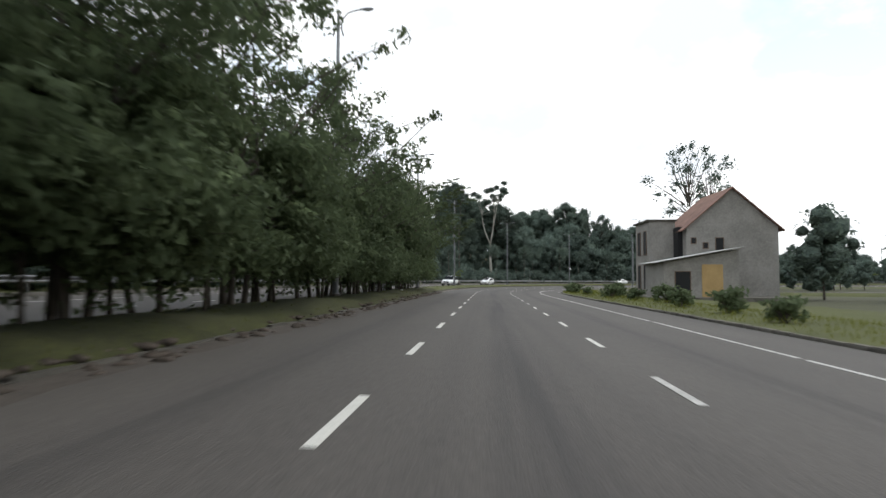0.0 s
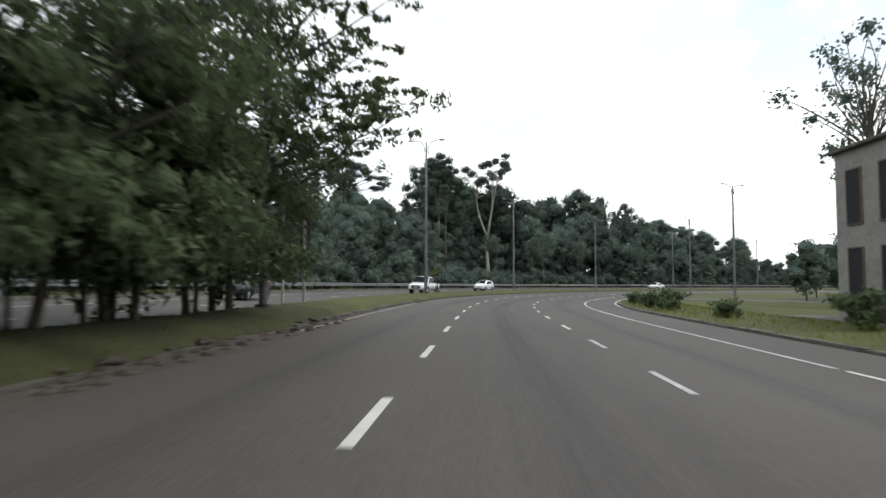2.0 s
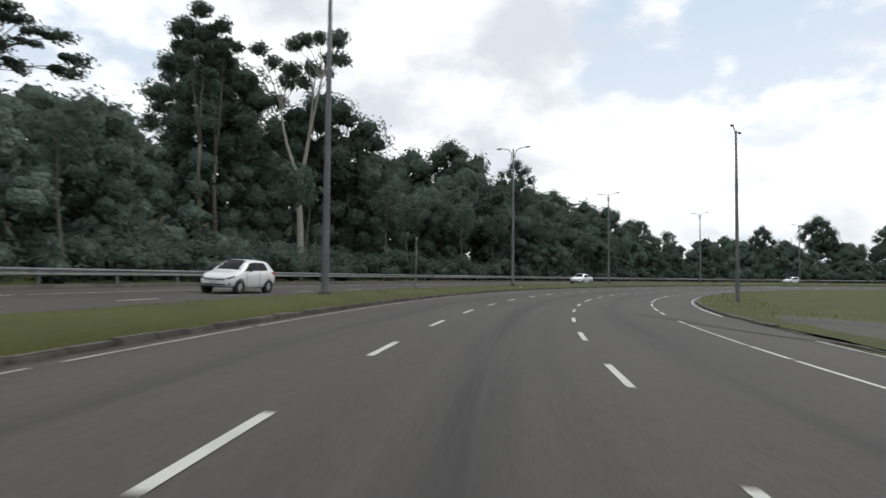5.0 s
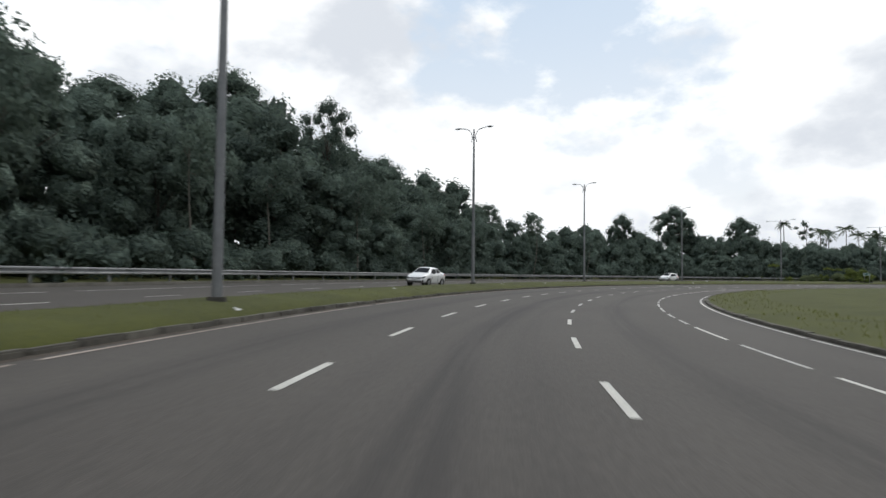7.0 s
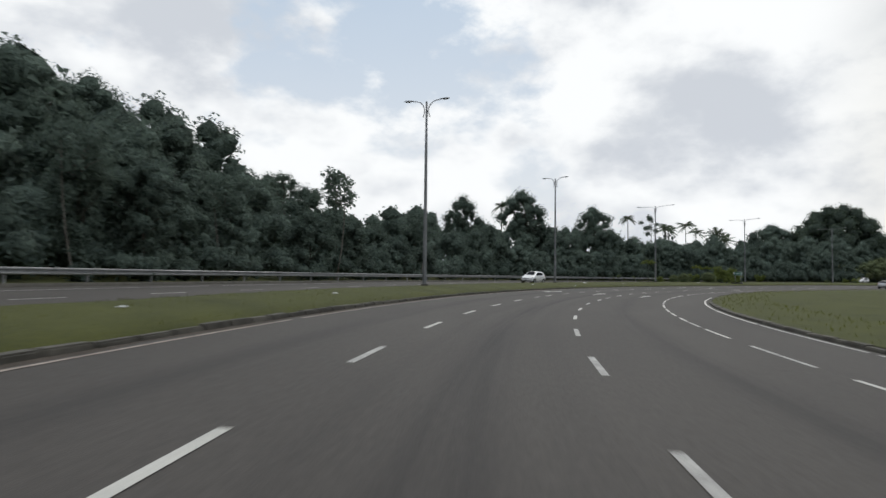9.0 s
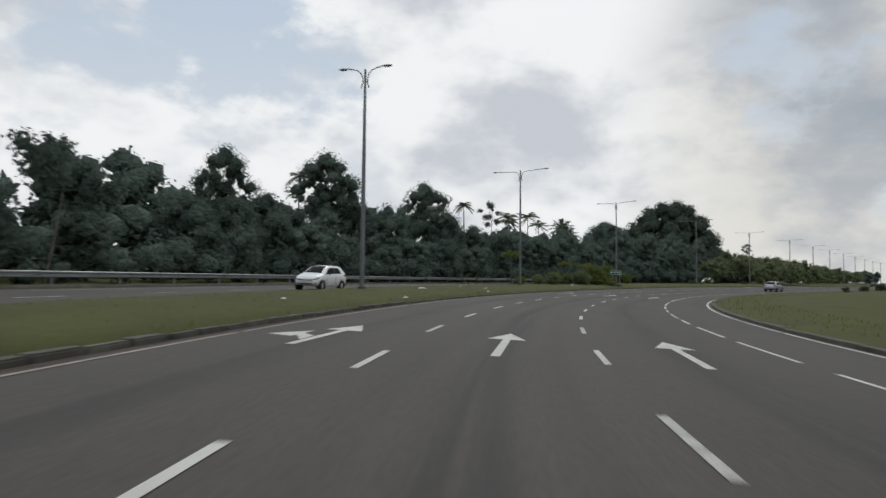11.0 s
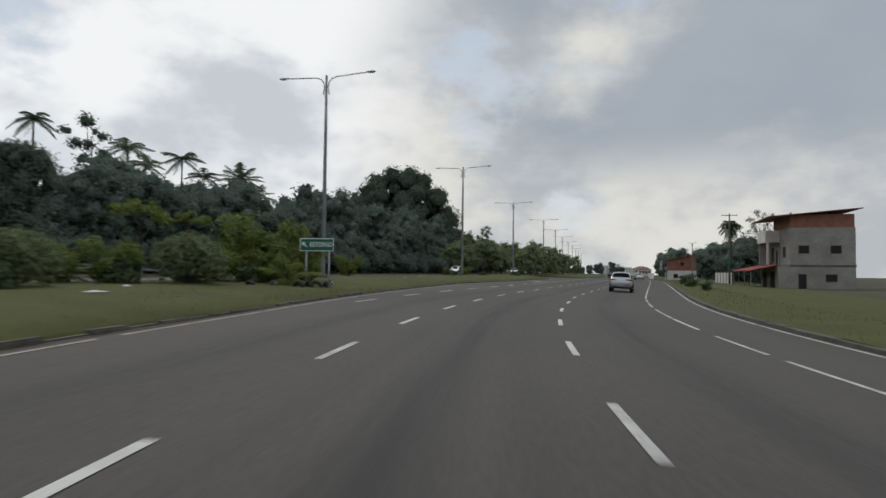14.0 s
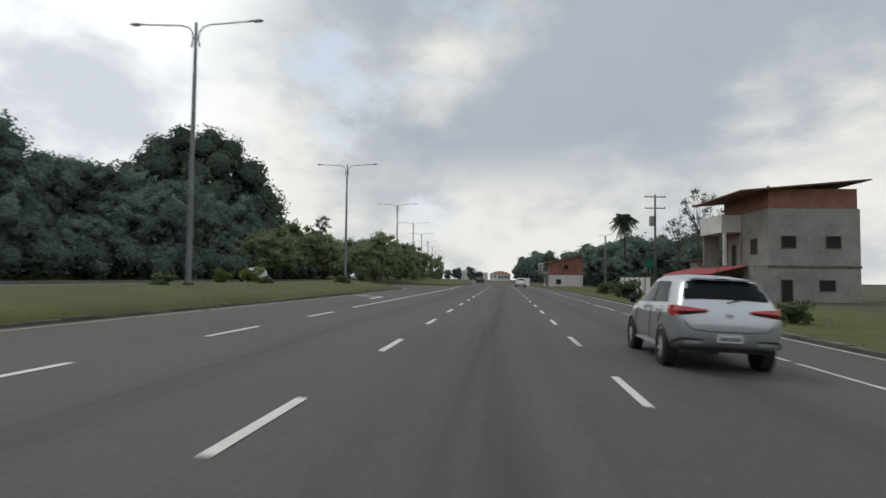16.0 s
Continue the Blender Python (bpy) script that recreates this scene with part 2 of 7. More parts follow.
def foliage_material(name, dark, light, leaf=0.30, vary=0.3, deep=0.25):
    """Packed leaves: cells of leaf size, each of its own tone and tilt, over broader changes of tone."""
    m = bpy.data.materials.new(name)
    m.use_nodes = True
    nt = m.node_tree
    nd, lk = nt.nodes, nt.links
    p = nd["Principled BSDF"]
    p.inputs["Roughness"].default_value = 1.0
    p.inputs["Specular IOR Level"].default_value = 0.05
    geo = nd.new("ShaderNodeNewGeometry")
    warp = nd.new("ShaderNodeTexNoise")
    warp.inputs["Scale"].default_value, warp.inputs["Detail"].default_value = 1.6 / leaf * 0.5, 3
    lk.new(geo.outputs["Position"], warp.inputs["Vector"])
    push = nd.new("ShaderNodeVectorMath")
    push.operation = "MULTIPLY_ADD"
    lk.new(warp.outputs["Color"], push.inputs[0])
    push.inputs[1].default_value = (leaf * 1.3,) * 3
    lk.new(geo.outputs["Position"], push.inputs[2])
    cell = nd.new("ShaderNodeTexVoronoi")
    cell.inputs["Scale"].default_value = 1.0 / leaf
    lk.new(push.outputs[0], cell.inputs["Vector"])
    tone = nd.new("ShaderNodeSeparateColor")
    lk.new(cell.outputs["Color"], tone.inputs[0])
    broad = nd.new("ShaderNodeTexNoise")
    broad.inputs["Scale"].default_value, broad.inputs["Detail"].default_value = 0.45, 4
    lk.new(geo.outputs["Position"], broad.inputs["Vector"])
    mixf = nd.new("ShaderNodeMix")
    mixf.inputs[0].default_value = 0.45
    lk.new(tone.outputs[0], mixf.inputs[2])
    lk.new(broad.outputs["Fac"], mixf.inputs[3])
    cm = nd.new("ShaderNodeMix")
    cm.data_type = "RGBA"
    cm.inputs[6].default_value, cm.inputs[7].default_value = (*dark, 1), (*light, 1)
    lk.new(mixf.outputs[0], cm.inputs[0])
    oi = nd.new("ShaderNodeObjectInfo")
    hs = nd.new("ShaderNodeHueSaturation")
    mr = nd.new("ShaderNodeMapRange")
    mr.inputs[3].default_value, mr.inputs[4].default_value = 1 - vary, 1 + vary
    lk.new(oi.outputs["Random"], mr.inputs[0])
    lk.new(mr.outputs[0], hs.inputs["Value"])
    lk.new(cm.outputs[2], hs.inputs["Color"])
    lk.new(hs.outputs[0], p.inputs["Base Color"])
    high = nd.new("ShaderNodeMath")
    high.operation = "SUBTRACT"
    lk.new(tone.outputs[1], high.inputs[0])
    lk.new(cell.outputs["Distance"], high.inputs[1])
    b = nd.new("ShaderNodeBump")
    b.inputs["Strength"].default_value, b.inputs["Distance"].default_value = 1.0, deep
    lk.new(high.outputs[0], b.inputs["Height"])
    lk.new(b.outputs[0], p.inputs["Normal"])
    return m


def plain(name, colour, rough=0.5, metal=0.0, spec=0.5, coat=0.0, emit=0.0):
    m = bpy.data.materials.new(name)
    m.use_nodes = True
    p = m.node_tree.nodes["Principled BSDF"]
    p.inputs["Base Color"].default_value = (*colour, 1)
    p.inputs["Roughness"].default_value, p.inputs["Metallic"].default_value = rough, metal
    p.inputs["Specular IOR Level"].default_value = spec
    p.inputs["Coat Weight"].default_value = coat
    p.inputs["Coat Roughness"].default_value = 0.08
    return m


ASPHALT = asphalt_material("asphalt", [(1.75, 0.75, 0.75), (-1.7, 0.7, 0.5), (5.4, 0.7, 0.5), (0.75, 0.45, 0.2), (2.8, 0.45, 0.2), (10.0, 0.9, 0.2)])
ASPHALT_FAR = asphalt_material("asphalt_far", [(1.7, 0.7, 0.5), (5.2, 0.7, 0.5)])
TAR = material("tar_seam", (0.018, 0.017, 0.016), (0.034, 0.032, 0.030), scale=2, rough=0.6, fine=20)
PAINT = material("road_paint", (0.40, 0.39, 0.355), (0.66, 0.645, 0.59), scale=1.2, rough=0.7, fine=35, fine_mix=0.55, bump=0.2)
PAINT_WORN = material("road_paint_worn", (0.20, 0.19, 0.18), (0.62, 0.61, 0.57), scale=2.2, rough=0.75, fine=30, fine_mix=0.5, bump=0.2)
EDGE_PAINT = material("dusty_edge_paint", (0.15, 0.115, 0.095), (0.50, 0.43, 0.37), scale=2.0, rough=0.8, fine=24, fine_mix=0.5, bump=0.2)
CONCRETE = material("kerb_concrete", (0.046, 0.042, 0.034), (0.140, 0.130, 0.109), scale=1.5, rough=0.9, bump=0.5, bump_scale=30, fine=18, vary=0.25)
GRASS_SOIL = material("turf", (0.030, 0.036, 0.006), (0.082, 0.088, 0.013), scale=0.3, rough=0.95, bump=0.9, bump_scale=25, fine=14, fine_mix=0.55)
# turf with leaf litter; the trees' shade is mixed into its darker colour
SHADED_LITTER_TURF = material("leaf_littered_turf", (0.020, 0.021, 0.009), (0.056, 0.062, 0.015), scale=0.8, rough=1.0, bump=1.0, bump_scale=18, fine=9, fine_mix=0.6)
EARTH = material("forest_floor", (0.03, 0.032, 0.016), (0.07, 0.07, 0.03), scale=0.12, rough=1.0, bump=0.6, bump_scale=4, fine=2.5, fine_mix=0.5)
GUTTER = material("gutter_soil", (0.040, 0.033, 0.026), (0.098, 0.078, 0.062), scale=2.0, rough=1.0, bump=0.8, bump_scale=35, fine=16, fine_mix=0.5)
SAND = material("dusty_soil", (0.040, 0.034, 0.029), (0.098, 0.083, 0.069), scale=1.4, rough=0.95, bump=0.6, bump_scale=30, fine=14, fine_mix=0.5)
GALV = material("galvanised_steel", (0.19, 0.195, 0.20), (0.33, 0.335, 0.34), scale=1.5, rough=0.5, metal=0.7, fine=12, vary=0.1)
POLE_PAINT = material("lamp_post_steel", (0.13, 0.135, 0.14), (0.22, 0.225, 0.23), scale=0.8, rough=0.55, metal=0.45, fine=8, vary=0.08)
LAMP_SHELL = plain("luminaire_shell", (0.20, 0.21, 0.22), 0.45, 0.3)
LAMP_GLASS = plain("luminaire_glass", (0.55, 0.56, 0.56), 0.2)
BARK = material("bark", (0.035, 0.03, 0.024), (0.10, 0.085, 0.068), scale=2.0, rough=0.95, bump=0.8, bump_scale=14, fine=10, stretch=(1, 1, 0.3), vary=0.2)
PALE_BARK = material("pale_bark", (0.22, 0.21, 0.18), (0.46, 0.44, 0.39), scale=0.6, rough=0.9, bump=0.4, bump_scale=8, fine=5, stretch=(1, 1, 0.4))
GREY_BARK = material("grey_bark", (0.09, 0.082, 0.07), (0.21, 0.195, 0.165), scale=0.6, rough=0.95, bump=0.4, bump_scale=8, fine=5, stretch=(1, 1, 0.4))
# forest (bluish), row and avenue greens are paler to imitate glare and haze
LEAF = leaf_material("forest_leaf", (0.080, 0.108, 0.094), (0.146, 0.190, 0.150), 0.44)
LEAF_DENSE = leaf_material("dense_leaf", (0.062, 0.086, 0.066), (0.112, 0.146, 0.098), 0.3)
LEAF_ROW = leaf_material("row_leaf", (0.056, 0.077, 0.040), (0.122, 0.156, 0.078), 0.40)
LEAF_MID = leaf_material("avenue_leaf", (0.112, 0.140, 0.078), (0.225, 0.260, 0.130), 0.42)
LEAF_LIGHT = leaf_material("light_leaf", (0.095, 0.125, 0.036), (0.21, 0.25, 0.075), 0.42)
LEAF_PALM = leaf_material("palm_leaf", (0.055, 0.078, 0.048), (0.125, 0.160, 0.098), 0.3)
LEAF_MASS = foliage_material("foliage_mass", (0.058, 0.078, 0.068), (0.150, 0.194, 0.156), 0.30)
LEAF_MASS_ROW = foliage_material("row_foliage_mass", (0.038, 0.052, 0.028), (0.125, 0.160, 0.080), 0.15, deep=0.12)
LEAF_MASS_LIGHT = foliage_material("light_foliage_mass", (0.078, 0.098, 0.058), (0.215, 0.250, 0.132), 0.30)
GRASS_BLADE = leaf_material("grass_blade", (0.094, 0.106, 0.020), (0.165, 0.176, 0.036), 0.5, 0.8)
SILVER = plain("silver_paint", (0.45, 0.46, 0.47), 0.34, 0.8, coat=0.6)
WHITE_PAINT = plain("white_paint", (0.78, 0.78, 0.77), 0.3, 0.0, coat=0.8)
DARK_PAINT = plain("dark_grey_paint", (0.018, 0.02, 0.023), 0.35, 0.1, coat=0.3)
BLACK_PLASTIC = material("black_plastic", (0.012, 0.012, 0.013), (0.028, 0.028, 0.03), scale=3, rough=0.65, fine=30)
CAR_GLASS = plain("tinted_glass", (0.008, 0.009, 0.010), 0.16, 0.0, 0.07)
RUBBER = material("tyre_rubber", (0.012, 0.012, 0.012), (0.03, 0.03, 0.03), scale=4, rough=0.9, fine=30)
RIM = plain("alloy_rim", (0.55, 0.56, 0.57), 0.38, 0.5)
AWNING_RED = material("awning_red", (0.20, 0.03, 0.03), (0.34, 0.06, 0.055), scale=0.8, rough=0.8, fine=8)
SMOKED_LENS = plain("smoked_lens", (0.05, 0.012, 0.012), 0.2, 0.0, 0.5)
RED_LENS = plain("red_lens", (0.42, 0.018, 0.018), 0.15, 0.0, 0.6, coat=0.6)
CLEAR_LENS = plain("clear_lens", (0.16, 0.17, 0.18), 0.12, 0.5, 0.6, coat=0.6)
PLATE = plain("plate_white", (0.55, 0.55, 0.55), 0.5)
INK = plain("dark_ink", (0.03, 0.03, 0.035), 0.6)
SIGN_GREEN = material("sign_green", (0.008, 0.095, 0.062), (0.014, 0.125, 0.085), scale=2, rough=0.5, fine=12)
SIGN_WHITE = material("sign_white", (0.62, 0.64, 0.63), (0.75, 0.77, 0.76), scale=3, rough=0.5, fine=20)
SIGN_BACK = material("sign_back", (0.05, 0.052, 0.055), (0.085, 0.088, 0.09), scale=1.5, rough=0.6, metal=0.3, fine=9)
PLASTER = material("grey_plaster", (0.17, 0.16, 0.145), (0.31, 0.295, 0.27), scale=0.45, rough=0.95, bump=0.4, bump_scale=12, fine=5, fine_mix=0.45)
PLASTER_WHITE = material("white_wall", (0.42, 0.41, 0.39), (0.66, 0.65, 0.62), scale=0.5, rough=0.9, bump=0.3, bump_scale=12, fine=6, fine_mix=0.45)
OCHRE = material("ochre_wall", (0.32, 0.21, 0.09), (0.45, 0.31, 0.14), scale=0.6, rough=0.9, bump=0.3, bump_scale=12, fine=6)
BRICK_RED = material("red_brick", (0.17, 0.075, 0.052), (0.28, 0.135, 0.095), scale=0.8, rough=0.95, bump=0.4, bump_scale=20, fine=8)
ROOF_TILE = material("clay_roof", (0.12, 0.065, 0.048), (0.25, 0.14, 0.105), scale=0.8, rough=0.9, bump=0.5, bump_scale=14, fine=7)
ROOF_SHEET = material("fibre_cement_sheet", (0.30, 0.30, 0.29), (0.48, 0.48, 0.46), scale=0.7, rough=0.9, fine=6)
# near-black colour stands for the shade inside openings and between blocks
DARK_OPENING = plain("dark_interior", (0.012, 0.012, 0.013), 0.9)
WOOD = material("weathered_wood", (0.09, 0.06, 0.04), (0.18, 0.13, 0.09), scale=2, rough=0.85, bump=0.4, bump_scale=20, fine=12, stretch=(1, 1, 0.2))
LITTER = material("white_litter", (0.34, 0.34, 0.33), (0.6, 0.6, 0.59), scale=5, rough=0.6, fine=30)


# ---------------------------------------------------------------- mesh helpers
class Mesh:
    """Gathers vertices and faces of one part."""

    def __init__(self):
        self.v, self.f, self.uv = [], [], []

    def add(self, verts, faces):
        n = len(self.v)
        self.v.extend(tuple(p) for p in verts)
        self.f.extend(tuple(i + n for i in f) for f in faces)
        return self

    def box(self, cx, cy, cz, sx, sy, sz, m=None, top=1.0):
        """Box by centre and size; top narrows its upper face."""
        v = []
        for z, k in ((-0.5, 1.0), (0.5, top)):
            for x, y in ((-0.5, -0.5), (0.5, -0.5), (0.5, 0.5), (-0.5, 0.5)):
                p = Vector((cx + x * sx * k, cy + y * sy * k, cz + z * sz))
                v.append(m @ p if m else p)
        return self.add(v, [(3, 2, 1, 0), (4, 5, 6, 7), (0, 1, 5, 4), (1, 2, 6, 5), (2, 3, 7, 6), (3, 0, 4, 7)])

    def soft_box(self, cx, cy, cz, sx, sy, sz, r=0.02, m=None):
        """Box with chamfered edges."""
        bm = bmesh.new()
        bmesh.ops.create_cube(bm, size=1.0)
        bmesh.ops.scale(bm, vec=(sx, sy, sz), verts=bm.verts)
        bmesh.ops.bevel(bm, geom=bm.edges[:], offset=min(r, 0.45 * min(sx, sy, sz)), segments=2, affect="EDGES")
        bmesh.ops.translate(bm, vec=(cx, cy, cz), verts=bm.verts)
        bm.verts.index_update()
        v = [m @ p.co if m else p.co.copy() for p in bm.verts]
        f = [[p.index for p in q.verts] for q in bm.faces]
        bm.free()
        return self.add(v, f)

    def tube(self, path, radii, sides=8, cap=True):
        path = [Vector(p) for p in path]
        if isinstance(radii, (int, float)):
            radii = [radii] * len(path)
        rings = []
        for i, p in enumerate(path):
            d = (path[min(i + 1, len(path) - 1)] - path[max(i - 1, 0)]).normalized()
            a = d.orthogonal().normalized() if i == 0 else (a - d * a.dot(d)).normalized()
            b = d.cross(a)
            rings.append([p + (a * math.cos(2 * math.pi * k / sides) + b * math.sin(2 * math.pi * k / sides)) * radii[i] for k in range(sides)])
        v = [q for r in rings for q in r]
        f = [(i * sides + k, i * sides + (k + 1) % sides, (i + 1) * sides + (k + 1) % sides, (i + 1) * sides + k) for i in range(len(path) - 1) for k in range(sides)]
        if cap:
            f += [tuple(range(sides))[::-1], tuple((len(path) - 1) * sides + k for k in range(sides))]
        return self.add(v, f)

    def loft(self, rings, closed=True, cap=True):
        n = len(rings[0])
        v = [q for r in rings for q in r]
        e = n if closed else n - 1
        f = [(i * n + k, i * n + (k + 1) % n, (i + 1) * n + (k + 1) % n, (i + 1) * n + k) for i in range(len(rings) - 1) for k in range(e)]
        if cap:
            f += [tuple(range(n))[::-1], tuple((len(rings) - 1) * n + k for k in range(n))]
        return self.add(v, f)

    def lathe(self, profile, sides=20, m=None, cap=True):
        """Turned about the local x axis: profile of (x, radius)."""
        rings = []
        for x, r in profile:
            ring = [Vector((x, r * math.cos(2 * math.pi * k / sides), r * math.sin(2 * math.pi * k / sides))) for k in range(sides)]
            rings.append([m @ q for q in ring] if m else ring)
        return self.loft(rings, cap=cap)

    def data(self, name, mat, smooth=False):
        me = bpy.data.meshes.new(name)
        me.from_pydata([tuple(p) for p in self.v], [], self.f)
        if self.uv:
            layer = me.uv_layers.new(name="UVMap")
            idx = np.empty(len(me.loops), dtype=np.int32)
            me.loops.foreach_get("vertex_index", idx)
            layer.data.foreach_set("uv", np.asarray(self.uv, dtype=np.float32)[idx].ravel())
        me.materials.append(mat)
        me.validate()
        if smooth:
            me.polygons.foreach_set("use_smooth", [True] * len(me.polygons))
        return me


def part(name, mesh, mat, parent=None, label="", smooth=False):
    ob = new(name, mesh.data(name, mat, smooth) if isinstance(mesh, Mesh) else mesh)
    if parent is not None:
        ob.parent = parent
    if label:
        ob["label"] = label
    return ob


def quads_mesh(name, corners, mat, smooth=False):
    """Mesh of separate faces from an (n, corners, 3) array."""
    n, c = corners.shape[:2]
    me = bpy.data.meshes.new(name)
    me.vertices.add(n * c)
    me.vertices.foreach_set("co", np.ascontiguousarray(corners, dtype=np.float32).ravel())
    me.loops.add(n * c)
    me.loops.foreach_set("vertex_index", np.arange(n * c, dtype=np.int32))
    me.polygons.add(n)
    me.polygons.foreach_set("loop_start", np.arange(0, n * c, c, dtype=np.int32))
    me.update(calc_edges=True)
    me.materials.append(mat)
    return me


def ribbon(name, mat, s0, s1, ds, columns, lift, label, category, kind="structure", wave=0.0):
    """A strip along the road. columns(s) gives the u of each column; lift(s, i, n) the height over the banked plane."""
    m = Mesh()
    ss = np.arange(s0, s1 + ds * 0.5, ds)
    n = len(columns(ss[0]))
    for s in ss:
        x, y, h = axis(s)
        for i, u in enumerate(columns(s)):
            z = float(plane_z(u)) + lift(s, i, n)
            if wave:
                z += wave * (noise.noise(Vector((s * 0.6, u * 0.8, 1.3))) + 0.5 * noise.noise(Vector((s * 2.1, u * 2.3, 7.7))))
            m.v.append((x + u * math.cos(h), y - u * math.sin(h), z))
            m.uv.append((u, s))
    m.f = [(a * n + i, a * n + i + 1, (a + 1) * n + i + 1, (a + 1) * n + i) for a in range(len(ss) - 1) for i in range(n - 1)]
    return tagged(part(name, m, mat, smooth=True), label, category, kind=kind)


def spread(a, b, n):
    return [a + (b - a) * i / (n - 1) for i in range(n)]


# ---------------------------------------------------------------- ground and carriageways
def hill(s, u):
    """Rise of the wooded bank beyond the far carriageway."""
    out = np.clip(-u - 24.0, 0, 70)
    k = np.interp(s, [-120, 60, 190, 240, 1000], [0.20, 0.22, 0.24, 0.05, 0.02])
    return out * k


def build_ground():
    fine = np.arange(-180.0, 520.0, 5.0)
    grow = [520 + 8 * 1.22 ** i for i in range(1, 29)]
    xs = np.concatenate([[-(g - 340) for g in grow[::-1]], fine, grow])
    ys = np.concatenate([[-(g - 340) for g in grow[::-1]], fine - 40, [g - 40 for g in grow]])
    gx, gy = np.meshgrid(xs, ys)
    s, u = station(gx.ravel(), gy.ravel())
    z = plane_z(u) - 0.16 + hill(s, u)
    far = np.hypot(gx.ravel() - 150, gy.ravel() - 120)
    z = np.where((u > -18) & (u < 13), z - 0.14, z) - np.clip(far - 700, 0, None) * 0.002
    n = len(xs)
    m = Mesh()
    m.v = list(zip(gx.ravel().tolist(), gy.ravel().tolist(), z.tolist()))
    m.f = [(r * n + c, r * n + c + 1, (r + 1) * n + c + 1, (r + 1) * n + c) for r in range(len(ys) - 1) for c in range(n - 1)]
    tagged(part("ground", m, EARTH, smooth=True), "dark leaf-covered earth with sparse weeds under the trees", "ground", kind="structure")


build_ground()
ribbon("road", ASPHALT, -60, 760, 2.0, lambda s: spread(left_edge(s) - 0.05, RIGHT_EDGE + 0.05, 9), lambda s, i, n: 0.0,
       "grey worn asphalt three-lane carriageway in a long right-hand bend", "road")
ribbon("road_far", ASPHALT_FAR, -100, 760, 2.0, lambda s: [far_near(s) + 0.05 - (FAR_WIDTH + 0.1) * i / 5 for i in range(6)][::-1], lambda s, i, n: 0.0,
       "grey asphalt far carriageway beyond the grass median", "road")


def median_cols(s):
    a, b = left_edge(s) - 0.06, far_near(s)
    if a - b < 0.5:
        b = a - 0.5
    return [a + 0.05] + spread(a, b, 11)


def median_lift(s, i, n):
    if i == 0:
        return -0.02
    t = (i - 1) / (n - 2)
    return 0.13 + 0.24 * math.sin(math.pi * t) ** 0.6 if 0 < t < 1 else (0.085 if t == 0 else 0.02)


# the bed under the tree row carries tree shade in its turf colour
ribbon("median_bed", SHADED_LITTER_TURF, -60, 64, 1.0, median_cols, median_lift, "thin grass with fallen leaves, coloured darker for the shade of the median trees", "grass verge", wave=0.05)
ribbon("median", GRASS_SOIL, 64, 500, 1.0, median_cols, median_lift, "rough mown grass median, green with bare patches", "grass verge", wave=0.035)
ribbon("verge", GRASS_SOIL, -60, 700, 2.0, lambda s: [RIGHT_EDGE + 0.14, RIGHT_EDGE + 0.8, 12.5, 15, 18, 22, 27], lambda s, i, n: 0.10 + 0.03 * i if i < 5 else 0.1 - 0.15 * (i - 4),
       "weedy grass verge beside the road", "grass verge", wave=0.05)
ribbon("verge_far", GRASS_SOIL, -100, 600, 2.0, lambda s: [far_near(s) - FAR_WIDTH - 0.1 - d for d in (0, 0.4, 1.2, 3.0, 6.0, 9.0)][::-1], lambda s, i, n: [0.5, 0.35, 0.2, 0.14, 0.1, 0.02][i],
       "weedy strip under the crash barrier", "grass verge", wave=0.05)
# dust and gravel that gathers along the left kerb beside the trees
ribbon("gutter_dust", SAND, -40, 64, 1.0, lambda s: [left_edge(s) + 0.02, left_edge(s) + 0.62 + 0.6 * abs(noise.noise(Vector((s * 0.21, 0, 3)))) + 0.3 * noise.noise(Vector((s * 0.9, 2, 3)))],
       lambda s, i, n: 0.007 if i == 0 else 0.002, "strip of dust and dead leaves in the gutter", "dirt")


ribbon("gutter_dirt", GUTTER, 64, 380, 1.0, lambda s: [left_edge(s) + 0.02, left_edge(s) + 0.20 + 0.18 * abs(noise.noise(Vector((s * 0.17, 5, 3)))) + 0.12 * noise.noise(Vector((s * 0.8, 2, 9)))],
       lambda s, i, n: 0.007 if i == 0 else 0.002, "thin strip of dark soil and dead leaves in the gutter", "dirt")


